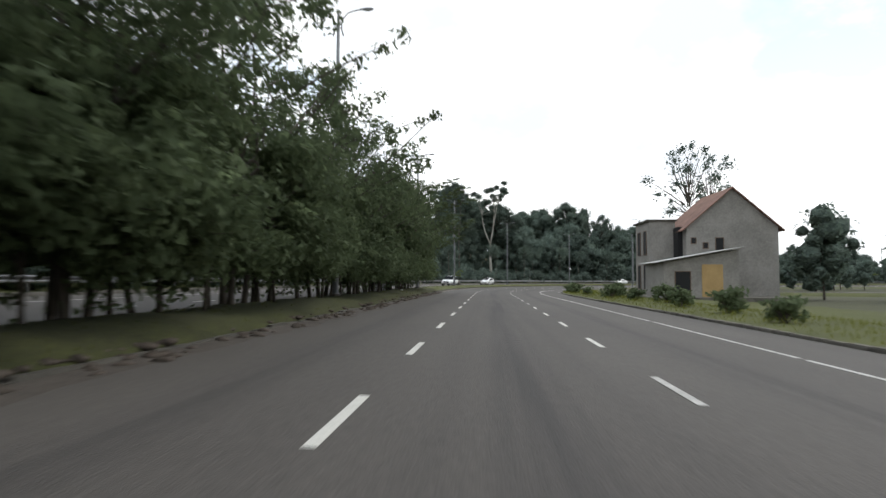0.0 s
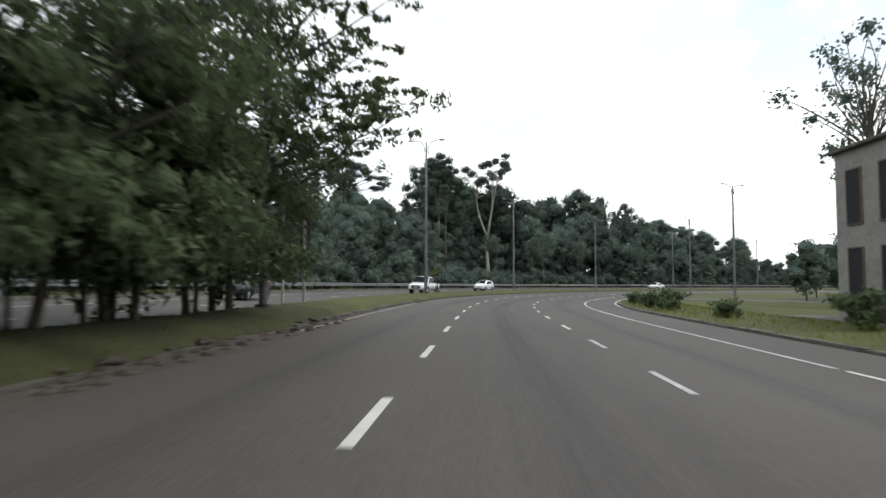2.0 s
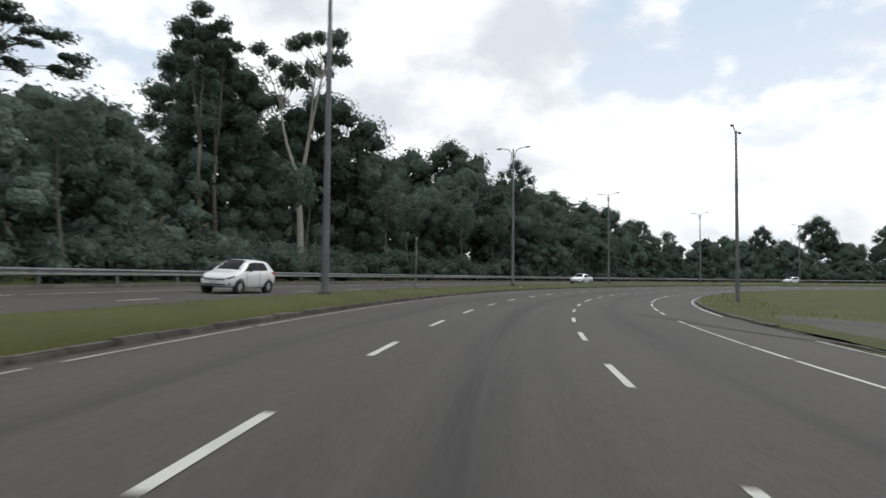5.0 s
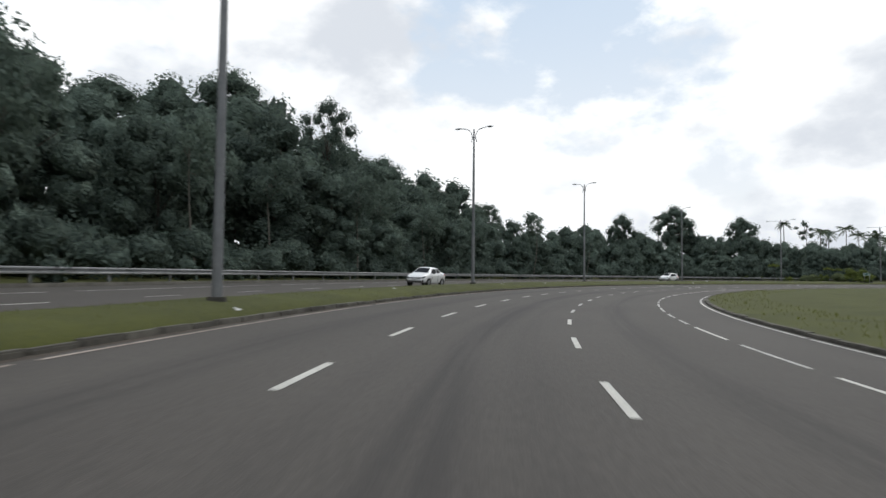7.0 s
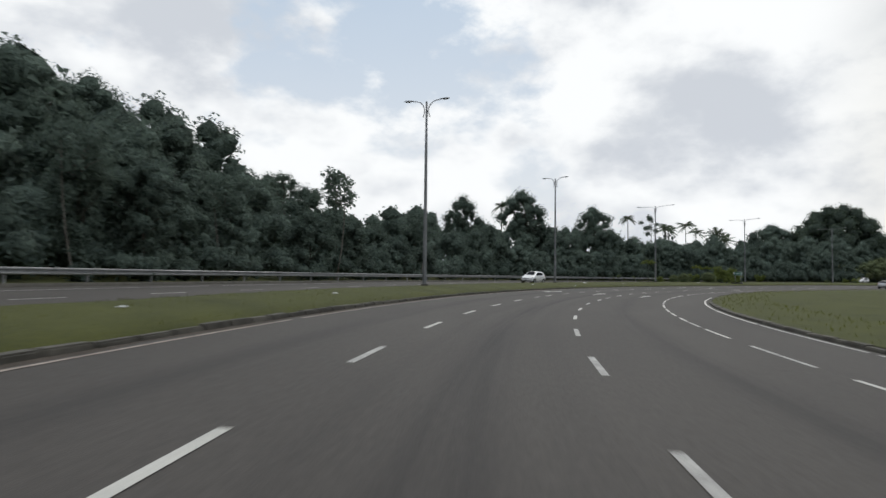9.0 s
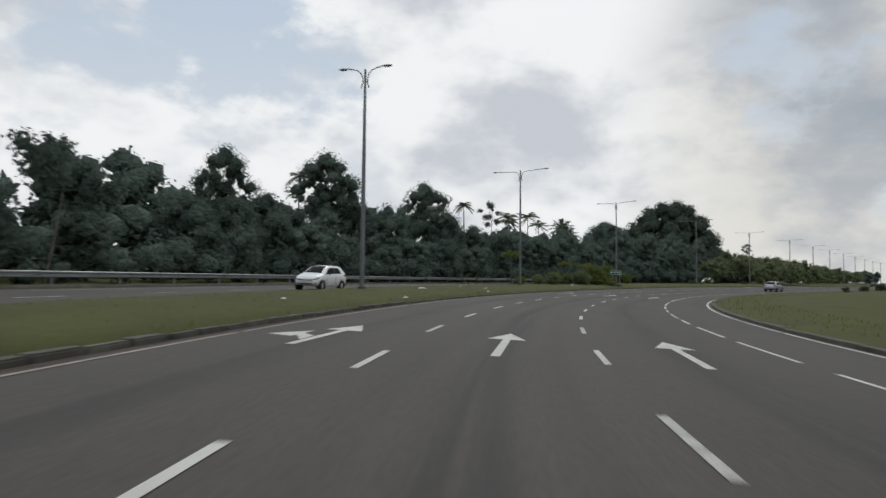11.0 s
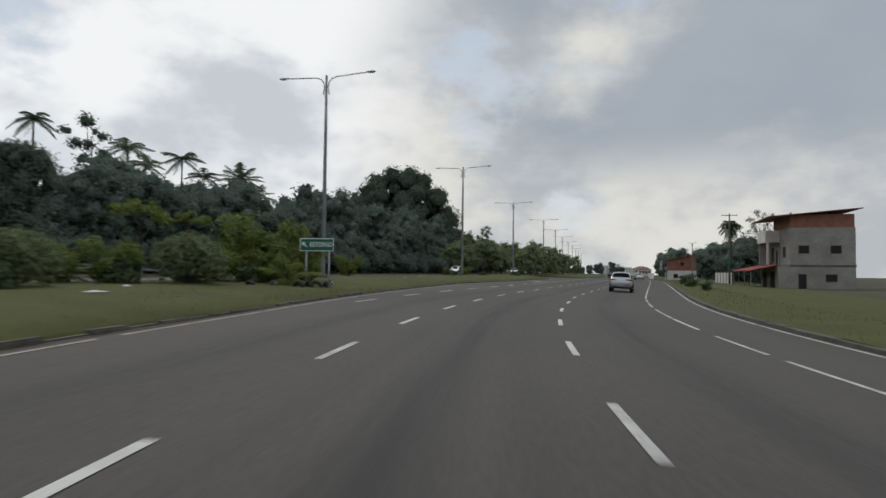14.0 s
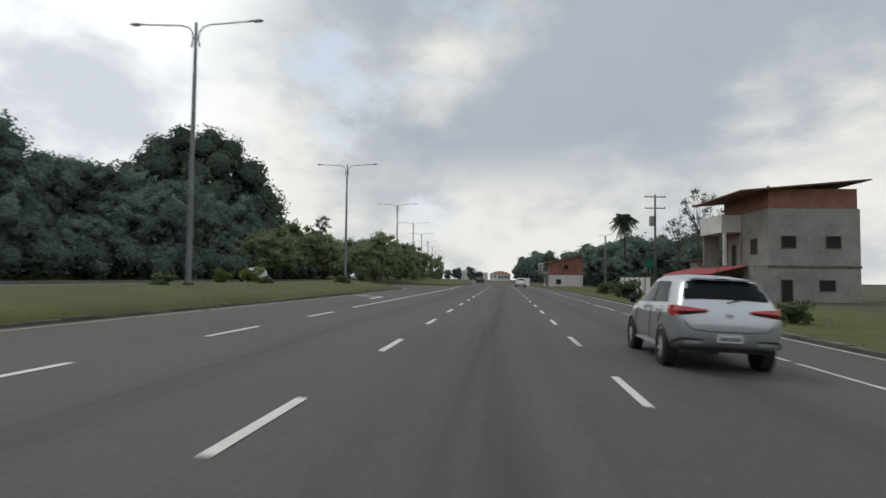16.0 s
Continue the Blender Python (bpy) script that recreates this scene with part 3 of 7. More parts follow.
# slip road that joins from the right
def slip_road():
    pts = [(88, 74), (70, 79), (54, 84), (42, 90), (34, 98), (29.5, 107), (28.0, 116), (29.0, 124)]
    m, banks = Mesh(), [Mesh(), Mesh()]
    fine = []
    for i in range(len(pts) - 1):
        for k in range(6):
            t = k / 6
            fine.append(Vector(pts[i]).lerp(Vector(pts[i + 1]), t))
    fine.append(Vector(pts[-1]))
    for _ in range(6):
        fine = [fine[0]] + [(fine[i - 1] + fine[i] * 2 + fine[i + 1]) / 4 for i in range(1, len(fine) - 1)] + [fine[-1]]
    for i, p in enumerate(fine):
        d = (fine[min(i + 1, len(fine) - 1)] - fine[max(i - 1, 0)]).normalized()
        nrm = Vector((d.y, -d.x))
        for j, o in enumerate((-3.0, -1.5, 0.0, 1.5, 3.0)):
            q = p + nrm * o
            _, uu = station([q.x], [q.y])
            m.v.append((q.x, q.y, float(plane_z(uu[0])) + 0.012 + 0.26 * min(1.0, max(0.0, (uu[0] - RIGHT_EDGE - 0.1) / 2.5))))
            m.uv.append((o, i * 1.8))
            if j in (0, 4):
                side = banks[j // 4]
                for out, drop in ((0.0, 0.02), (1.2, 0.03), (2.8, 0.22), (4.6, 0.62)):
                    w = p + nrm * (o + math.copysign(out, o))
                    side.v.append((w.x, w.y, m.v[-1][2] - drop))
                    side.uv.append((out, i * 1.8))
    m.f = [(a * 5 + i, a * 5 + i + 1, (a + 1) * 5 + i + 1, (a + 1) * 5 + i) for a in range(len(fine) - 1) for i in range(4)]
    tagged(part("slip_road", m, ASPHALT_FAR, smooth=True), "pale asphalt slip road curving between grass islands", "road", kind="structure")
    for side in banks:
        side.f = [(a * 4 + i, a * 4 + i + 1, (a + 1) * 4 + i + 1, (a + 1) * 4 + i) for a in range(len(fine) - 1) for i in range(3)]
        tagged(part("slip_verge", side, GRASS_SOIL, smooth=True), "grass bank beside the slip road", "grass verge", kind="structure")


slip_road()


# ---------------------------------------------------------------- painted markings
def mark_mesh(length, width):
    m = Mesh()
    n = 3
    for i in range(n):
        y = -length * i / (n - 1)
        m.v += [(-width / 2, y, 0), (width / 2, y, 0)]
    m.f = [(0, 1, 3, 2)[::-1], (2, 3, 5, 4)[::-1]]
    return m


def dashed(name, label, u, ends, length=2.1, width=0.12, mat=None, worn=0.25):
    line = tagged(new(name), label, "road marking", kind="structure")
    good, bad = mark_mesh(length, width).data("dash", mat or PAINT), mark_mesh(length, width).data("dash", PAINT_WORN)
    for s in ends:
        uu = u(s) if callable(u) else u
        d = new("dash", bad if random.random() < worn else good)
        x0, y0, z0 = at(s, uu, 0.008)
        x1, y1, z1 = at(s - length, uu, 0.008)
        d.matrix_basis = Matrix.Translation((x0, y0, z0)) @ pose(0, 0, 0, 0, 0, math.degrees(math.atan2(-(x0 - x1), y0 - y1))) @ pose(0, 0, 0, 0, math.degrees(math.atan(BANK)), 0)
        d.parent = line
    return line


left_ends = [8.3 + 5.985 * k for k in range(-4, 23)] + [159.2 + 6.03 * k for k in range(-2, 12)] + [241.5 + 6.05 * k for k in range(-2, 50)]
right_ends = [10.9 + 6.08 * k for k in range(-4, 23)] + [159.0 + 6.13 * k for k in range(-2, 12)] + [243.6 + 6.1 * k for k in range(-2, 50)]
left_ends = [s + float(np.interp(s, [8, 14, 32, 38, 44, 62, 74, 80, 86, 92, 104, 110, 116, 140, 160, 172, 184, 190, 250, 254, 262, 272, 290, 296, 302, 332, 345], [.1, -.02, -.08, -.2, -.05, -.18, -.1, -.5, .1, .25, -.2, -.47, -.24, -.1, -.15, .08, .25, 0, 0, .25, 0, .25, .04, .3, .15, 0, .4])) for s in left_ends]
right_ends = [s + float(np.interp(s, [11, 17, 35, 54, 66, 72, 78, 84, 90, 96, 120, 159, 200, 244, 250, 262, 268, 292], [.05, .1, -.15, .05, -.57, -.2, -.3, -.77, -.1, .12, .2, 0, 0, .14, .12, -.13, .2, 0])) for s in right_ends]
dashed("lane_line_left", "broken white lane line, slightly worn", -0.06, left_ends)
dashed("lane_line_right", "broken white lane line, slightly worn", lambda s: 3.68 if s < 185 else 3.56 if s < 225 else 3.665 if s < 295 else 3.71 if s < 322 else 3.58, right_ends)
dashed("lane_line_pocket", "broken white line of the turning lane", -3.45, [309.4 + 6.0 * k for k in range(0, 7)], length=2.4)
dashed("lane_line_far", "faded broken white line of the far carriageway", lambda s: far_near(s) - 3.5, [75.9 + 6.0 * k for k in range(-20, 50)], worn=0.5)


def edge_line(name, label, s0, s1, u, width=0.13, gaps=0.0, mat=None, seg=(5, 16)):
    line = tagged(new(name), label, "road marking", kind="structure")
    s = s0
    while s < s1:
        e = min(s + random.uniform(*seg), s1)
        m = Mesh()
        k = max(2, int((e - s) / 1.0) + 1)
        for i in range(k):
            q = s + (e - s) * i / (k - 1)
            uu = u(q) if callable(u) else u
            m.v += [tuple(at(q, uu - width / 2, 0.008)), tuple(at(q, uu + width / 2, 0.008))]
        m.f = [(2 * i, 2 * i + 1, 2 * i + 3, 2 * i + 2) for i in range(k - 1)]
        part("painted_strip", m, mat if mat else PAINT_WORN if random.random() < 0.5 else PAINT, line)
        s = e + (random.uniform(0.15, gaps) if gaps else 0.03)
    return line


edge_line("edge_line_left", "thin white edge line beside the median kerb", 58, 383, lambda s: left_edge(s) + 0.42, width=0.085, gaps=0.8, mat=EDGE_PAINT)
edge_line("edge_line_right", "white edge line with worn gaps", -20, 104, 7.45, gaps=0.6)
edge_line("edge_line_right_broken", "broken worn white edge line", 105, 560, 7.45, width=0.11, gaps=1.9, seg=(2.2, 4.4))
edge_line("kerb_line_right", "white line along the outer shoulder kerb", 90, 420, RIGHT_EDGE - 0.3, gaps=0.6)
edge_line("pocket_line", "solid white line closing the turning lane", 348.4, 412, lambda s: -3.55 if s < 390 else -3.55 - 0.02 * (s - 390))
edge_line("edge_line_far", "faded white edge line of the far carriageway", -60, 300, lambda s: far_near(s) - 7.1, gaps=1.5, mat=PAINT_WORN)


def lane_arrow(s, u, label, worn=False):
    """Straight arrow: its point at s. A worn one has lost most of its shaft."""
    root = new("lane_arrow")
    head = Mesh().add([(0, 0, 0), (-0.42, -1.50, 0), (0.42, -1.50, 0)], [(0, 1, 2)])
    part("arrow_head", head, PAINT, root)
    for y0, y1, x0, x1 in ([(-2.6, -3.1, -0.10, 0.08), (-3.5, -4.0, -0.13, 0.02), (-4.5, -4.8, -0.05, 0.12), (-4.1, -4.25, 0.0, 0.13)] if worn else [(-1.51, -4.5, -0.085, 0.085)]):
        m = Mesh().add([(x0, y0, 0), (x1, y0, 0), (x1, y1, 0), (x0, y1, 0)], [(3, 2, 1, 0)[::-1]])
        part("arrow_shaft", m, PAINT_WORN if worn else PAINT, root)
    root.matrix_basis = seat_at(s, u, 0.009) @ pose(0, 0, 0, 0, math.degrees(math.atan(BANK)), 0)
    return tagged(root, label, "road marking", "lane arrows")


for s in (240.2, 284.1):
    lane_arrow(s, 1.86, "white straight-ahead arrow painted on the asphalt")
    lane_arrow(s + 0.2, 5.42, "white straight-ahead arrow painted on the asphalt")
lane_arrow(283.8, -1.85, "worn white arrow with most of its shaft gone", True)
both_ways = lane_arrow(240.0, -1.8, "white two-headed arrow for going ahead or turning off")
bend = Mesh().add([(-0.13, -3.7, 0), (-0.13, -3.0, 0), (-0.50, -2.55, 0), (-0.50, -3.0, 0)], [(0, 1, 2, 3)])
bend.add([(-0.50, -1.95, 0), (-0.50, -3.25, 0), (-1.10, -3.05, 0)], [(0, 2, 1)])
part("turn_head", bend, PAINT, both_ways)


def turn_arrow(s, u):
    m = Mesh()
    m.add([(0.12, 0, 0), (-0.12, 0, 0), (-0.12, 3.0, 0), (0.12, 3.3, 0), (-0.9, 3.3, 0), (-0.9, 3.0, 0)], [(0, 3, 2, 1), (2, 3, 4, 5)])
    m.add([(-0.9, 2.7, 0), (-0.9, 3.6, 0), (-1.7, 3.15, 0)], [(0, 1, 2)])
    ob = part("turn_arrow", m, PAINT)
    ob.matrix_basis = seat_at(s, u, 0.009) @ pose(0, 0, 0, 0, math.degrees(math.atan(BANK)), 0)
    tagged(ob, "white left-turn arrow in the turning lane", "road marking")


turn_arrow(356.6, -4.7)


# tar-filled seams across and along the asphalt
def tar_seam(name, pts, width, label):
    m = Mesh()
    g = random.Random(len(pts) + int(pts[0][0]))
    fine = []
    for (s0, u0), (s1, u1) in zip(pts, pts[1:]):
        for k in range(8):
            t = k / 8
            fine.append((s0 + (s1 - s0) * t + g.uniform(-0.03, 0.03), u0 + (u1 - u0) * t + g.uniform(-0.02, 0.02)))
    for i, (s, u) in enumerate(fine):
        a, b = fine[max(i - 1, 0)], fine[min(i + 1, len(fine) - 1)]
        ds, du = b[0] - a[0], b[1] - a[1]
        ln = max(1e-6, math.hypot(ds, du))
        w = width * g.uniform(0.3, 0.6)
        m.v += [tuple(at(s - du / ln * w, u + ds / ln * w, 0.005)), tuple(at(s + du / ln * w, u - ds / ln * w, 0.005))]
    m.f = [(2 * i, 2 * i + 1, 2 * i + 3, 2 * i + 2) for i in range(len(fine) - 1)]
    tagged(part(name, m, TAR), label, "road seam", kind="structure")


for k, (s, u0, u1, skew) in enumerate(((273.2, -3.7, 1.4, -1.1),)):
    tar_seam("tar_seam", [(s, u0), (s + skew * 0.2, u0 * 0.7 + u1 * 0.3), (s + skew * 0.7, u0 * 0.3 + u1 * 0.7), (s + skew, u1)], 0.09, "thin dark tar seam across the asphalt")


# ---------------------------------------------------------------- plants
rng = np.random.default_rng(7)


def leaf_cloud(centres, radii, count, size, flat=0.75, droop=0.25, shell=0.55, gen=None, small=False):
    """Leaves, one quad each, or one triangle each where small, in uneven clumps. Returns (n, 4 or 3, 3)."""
    g = gen or rng
    centres, radii = np.asarray(centres, float), np.asarray(radii, float)
    w = radii ** 2
    pick = g.choice(len(centres), count, p=w / w.sum())
    d = g.normal(size=(count, 3))
    d /= np.linalg.norm(d, axis=1)[:, None]
    r = radii[pick] * (shell + (1 - shell) * g.random(count)) * (0.94 + 0.24 * np.sin(d[:, 0] * 5 + pick) * np.cos(d[:, 1] * 4 + d[:, 2] * 3 + pick * 1.7))
    p = centres[pick] + d * r[:, None] * np.array([1, 1, flat])
    nrm = d * 0.8 + g.normal(size=(count, 3)) * 0.5 + np.array([0, 0, 0.35])
    nrm /= np.linalg.norm(nrm, axis=1)[:, None]
    a = np.cross(nrm, g.normal(size=(count, 3)))
    a /= np.linalg.norm(a, axis=1)[:, None]
    b = np.cross(nrm, a)
    ln = size * (0.6 + 0.8 * g.random(count))
    wd = ln * 0.62
    tip = p + a * ln[:, None] * 0.5 - np.array([0, 0, 1]) * (ln * droop * 0.5)[:, None]
    tail = p - a * ln[:, None] * 0.5
    if small:
        return np.stack([tail + b * wd[:, None] * 0.5, tip, tail - b * wd[:, None] * 0.5], axis=1)
    return np.stack([tail, p + b * wd[:, None] * 0.5, tip, p - b * wd[:, None] * 0.5], axis=1)


def foliage_lumps(centres, radii, g, flat=0.85, n=8, rings=5):
    """Soft uneven lumps of packed foliage, as one mesh."""
    m = Mesh()
    for c, r in zip(centres, radii):
        ph = g.random(4) * 6.28
        o = len(m.v)
        for i in range(rings + 1):
            th = math.pi * min(max(i / rings, 0.03), 0.97)
            for k in range(n):
                a = 2 * math.pi * (k + 0.5 * (i % 2)) / n
                q = r * (1 + 0.16 * math.sin(2 * a + ph[0] + 2 * th) + 0.10 * math.sin(3 * a + ph[1] - 3 * th)) * (0.74 + 0.52 * g.random())
                m.v.append((c[0] + q * math.sin(th) * math.cos(a), c[1] + q * math.sin(th) * math.sin(a), c[2] + q * flat * math.cos(th)))
        m.f += [(o + i * n + k, o + (i + 1) * n + k, o + (i + 1) * n + (k + 1) % n, o + i * n + (k + 1) % n) for i in range(rings) for k in range(n)]
    return m


def limb_path(p0, p1, bend, g, n=5):
    p0, p1 = Vector(p0), Vector(p1)
    off = Vector((g.normal(), g.normal(), g.normal() * 0.4)) * bend
    return [p0.lerp(p1, i / (n - 1)) + off * math.sin(math.pi * i / (n - 1)) for i in range(n)]


def tree(name, seed, height, spread_r, clear, clumps, clump_r, leaves, leaf, mat=None, bark=None, flat=0.8, trunk_r=None, stems=1, limbs=3, shell=0.5, lean=0.03, open_top=0.0, sides=6, core=0.0, boxy=0.5, skirt=0, reach=0, core_top=9.0, mass=None, lumps=(8, 5), pull=0.88, small=False, uneven=0.75, thin=1.0, hang=0.5):
    """A tapered trunk with limbs, and a crown of many leaves in clumps on an uneven egg shape. Stands at its local origin.
    open_top: how far the crown is pressed up into an umbrella; thin: how sparse its upper part is; hang: how low its outer sprays start."""
    g = np.random.default_rng(seed)
    root = new(name)
    wood = Mesh()
    tr = trunk_r or height * 0.014
    cs, rs = [], []
    base = clear * height
    mid, half = (base + height) / 2, (height - base) / 2 - clump_r * 0.6
    ph = g.random(4) * 6.28
    for k in range(clumps):
        f = 1 - 2 * (k + 0.5) / clumps
        ang = k * 2.399 + g.random() * 0.5
        w = max(0.0, 1 - f * f) ** boxy
        wob = 1 + 0.22 * math.sin(2 * ang + ph[0] + 3 * f) + 0.14 * math.sin(3 * ang + ph[1] - 5 * f)
        inner = 1.0 if g.random() < 0.72 else 0.55
        rad = (spread_r - clump_r * 0.5) * w * wob * inner
        z = mid + half * (f * (1 + 0.10 * math.sin(ang * 2 + ph[2])))
        if open_top:
            z = height - clump_r - (1 - f) * half * (1 - open_top) - 0.10 * height * (rad / spread_r) ** 2
        cs.append(Vector((math.cos(ang) * rad, math.sin(ang) * rad, z)))
        rs.append(clump_r * (0.98 - uneven / 2 + uneven * g.random()) * (thin if z > base + 0.56 * (height - base) else 1.0))
    for k in range(reach):
        ang, rad = k * 2.399 + 0.3, spread_r * (1.15 + 0.4 * g.random())
        tip = Vector((math.cos(ang) * rad, math.sin(ang) * rad, height * (hang + 0.42 * g.random())))
        root_end = Vector((tip.x * 0.3, tip.y * 0.3, tip.z - 1.4))
        wood.tube(limb_path(root_end, tip, 0.2, g, 4), [0.035, 0.028, 0.018, 0.008], 4, cap=False)
        for j in range(4):
            p = root_end.lerp(tip, 0.45 + 0.18 * j)
            cs.append(p)
            rs.append(0.34 + 0.12 * g.random())
    for k in range(skirt):
        ang, rad = k * 2.399 + 0.7, spread_r * (0.55 + 0.4 * g.random())
        cs.append(Vector((math.cos(ang) * rad, math.sin(ang) * rad, 1.15 + 1.25 * g.random())))
        rs.append(clump_r * (0.55 + 0.3 * g.random()))
    for st in range(stems):
        a = st * 2.1 + g.random()
        foot = Vector((math.cos(a), math.sin(a), 0)) * (0.35 * (stems > 1) * (0.6 + g.random()))
        out = spread_r * 0.22 * (stems > 1)
        head = Vector((math.cos(a) * out, math.sin(a) * out, base + (height - base) * 0.62))
        head += Vector((g.normal(), g.normal(), 0)) * height * lean
        path = [foot - Vector((0, 0, 0.3))] + limb_path(foot, head, height * 0.018, g, 6)
        kk = len(path)
        wood.tube(path, [tr * (1.25 if i == 0 else 1.0) * (1 - 0.78 * i / (kk - 1)) / (1 if stems == 1 else 1.5) for i in range(kk)], sides, cap=False)
    for i, c in enumerate(cs):
        if i % limbs:
            continue
        fork = Vector((c.x * 0.10, c.y * 0.10, min(base * 0.95 + (height - base) * 0.10 + 0.35 * max(0, c.z - base), c.z)))
        r0 = tr * 0.42 * (0.6 + 0.4 * g.random())
        path = limb_path(fork, c, clump_r * 0.35, g, 4)
        wood.tube(path, [r0 * (1 - 0.8 * j / 3) for j in range(4)], 4, cap=False)
    part("trunk", wood, bark or BARK, root, smooth=True)
    q = leaf_cloud([tuple(c) for c in cs], rs, leaves, leaf, flat, shell=shell, gen=g, small=small)
    part("crown", quads_mesh("crown", q, mat or LEAF), None, root)
    if core:
        deep = [(c, r) for i, (c, r) in enumerate(zip(cs, rs)) if c.z < base + (height - base) * core_top and not clumps <= i < clumps + 4 * reach]
        part("inner_crown", foliage_lumps([(c.x * pull, c.y * pull, mid + (c.z - mid) * 0.94) for c, r in deep], [r * core for c, r in deep], g, flat, *lumps), mass or LEAF_MASS, root, smooth=True)
    return root


def frond_quads(base, out, length, sag, g, leaflets=18, width=0.5, blade=0.13):
    """Leaflets along one arched palm frond."""
    out = np.asarray(out, float)
    side = np.cross(out, [0, 0, 1.0])
    side /= max(np.linalg.norm(side), 1e-6)
    q = []
    for i in range(leaflets):
        t = (i + 1) / leaflets
        p = np.asarray(base) + out * length * t + np.array([0, 0, -sag * length * t * t])
        ln = width * (math.sin(math.pi * min(1, 0.15 + 0.8 * t)) ** 0.6) * (0.85 + 0.3 * g.random())
        for sg in (-1, 1):
            d = side * sg * 0.8 + out * 0.45 + np.array([0, 0, -0.45 - 0.3 * g.random()])
            d /= np.linalg.norm(d)
            w = out * blade * 0.5
            e = p + d * ln
            q.append([p - w, p + w, e + w * 0.3, e - w * 0.3])
    return q


def palm(name, seed, height, fronds=15, length=2.8, trunk_r=0.13, sag=0.45, up=0.75, width=0.85, mat=None, blade=0.14, hang=1.6):
    g = np.random.default_rng(seed)
    root = new(name)
    m = Mesh()
    head = Vector((g.normal() * 0.4, g.normal() * 0.4, height))
    m.tube([(0, 0, -0.3)] + limb_path((0, 0, 0), head, 0.2, g, 6), [trunk_r * (1.3 - 0.5 * i / 6) for i in range(7)], 8)
    q = []
    for k in range(fronds):
        a = k * 2.399 + g.random() * 0.4
        tilt = up * (1 - hang * k / fronds) + 0.1 * g.normal()
        out = np.array([math.cos(a) * math.cos(tilt), math.sin(a) * math.cos(tilt), math.sin(tilt)])
        ln = length * (0.8 + 0.35 * g.random())
        q += frond_quads(tuple(head), out, ln, sag * (0.8 + 0.5 * g.random()), g, width=width, blade=blade)
        pts = [tuple(np.asarray(head) + out * ln * t + np.array([0, 0, -sag * ln * t * t])) for t in (0, 0.35, 0.7, 1.0)]
        m.tube(pts, [0.03, 0.02, 0.012, 0.005], 4, cap=False)
    part("trunk", m, BARK, root, smooth=True)
    part("crown", quads_mesh("crown", np.array(q), mat or LEAF_PALM), None, root)
    return root


def bush(name, seed, radius, height, leaves, leaf, mat, dome=False):
    g = np.random.default_rng(seed)
    root = new(name)
    m = Mesh()
    cs, rs = [], []
    n = 9 if dome else 12
    for k in range(n):
        a = k * 2.399
        r = radius * (0.55 if dome else 0.72) * math.sqrt((k + 0.5) / n)
        z = height * ((0.52 - 0.22 * (k + 0.5) / n) if dome else 0.25 + 0.6 * g.random())
        c = (math.cos(a) * r, math.sin(a) * r, z)
        cs.append(c)
        rs.append(radius * (0.52 if dome else 0.34 + 0.2 * g.random()))
        m.tube([(0, 0, -0.1), (c[0] * 0.4, c[1] * 0.4, z * 0.5), c], [0.035, 0.025, 0.01], 5, cap=False)
    part("stem", m, BARK, root)
    part("foliage", quads_mesh("foliage", leaf_cloud(cs, rs, leaves, leaf, 0.8, gen=g, shell=0.7 if dome else 0.4), mat), None, root)
    return root


def place(proto, used, m, label, category, group, name=None):
    """First use moves the prototype, later ones copy it."""
    if proto.name in used:
        ob = copy_thing(proto, m)
    else:
        used.add(proto.name)
        ob = proto
        ob.matrix_basis = m
    return tagged(ob, label, category, group)


def ground_z(s, u):
    z = float(plane_z(u)) - 0.16 + float(hill(s, u))
    a = far_near(s) - FAR_WIDTH
    return z + 0.3 if a - 9 < u < a else z


def stand(s, u, turn=0.0, scale=1.0, wide=None, sink=0.1):
    x, y, h = axis(s)
    w = wide or scale
    return Matrix.Translation((x + u * math.cos(h), y - u * math.sin(h), ground_z(s, u) - sink)) @ Matrix.Rotation(turn, 4, "Z") @ Matrix.Diagonal((w, w, scale, 1))


def stand_xy(x, y, z, turn=0.0, scale=1.0, wide=None):
    w = wide or scale
    return Matrix.Translation((x, y, z)) @ Matrix.Rotation(turn, 4, "Z") @ Matrix.Diagonal((w, w, scale, 1))


def grow_copy(proto, used, m, label, category, group):
    """As place(), for a pose with a scale in it."""
    loc, rot, sc = m.decompose()
    if proto.name in used:
        ob = copy_thing(proto, Matrix.Translation(loc) @ rot.to_matrix().to_4x4())
    else:
        used.add(proto.name)
        ob = proto
        ob.matrix_basis = Matrix.Translation(loc) @ rot.to_matrix().to_4x4()
    ob.scale = sc
    return tagged(ob, label, category, group)


USED = set()
# prototypes of the wood, about 16 m high
FINE = dict(small=True, uneven=1.1, flat=1.0, pull=0.86, lumps=(7, 4))
WOODS = [
    tree("forest_tree", 11, 16, 5.0, 0.06, 34, 1.7, 4500, 0.44, limbs=8, shell=0.66, core=0.70, **FINE),
    tree("forest_tree", 12, 17, 4.4, 0.10, 34, 1.5, 4500, 0.42, limbs=8, shell=0.66, core=0.70, **FINE),
    tree("forest_tree", 13, 15, 5.6, 0.05, 36, 1.8, 4700, 0.44, limbs=8, shell=0.66, core=0.70, **FINE),
    tree("forest_tree", 14, 18, 4.6, 0.22, 34, 1.5, 4500, 0.42, limbs=4, shell=0.62, core=0.64, **FINE),
]
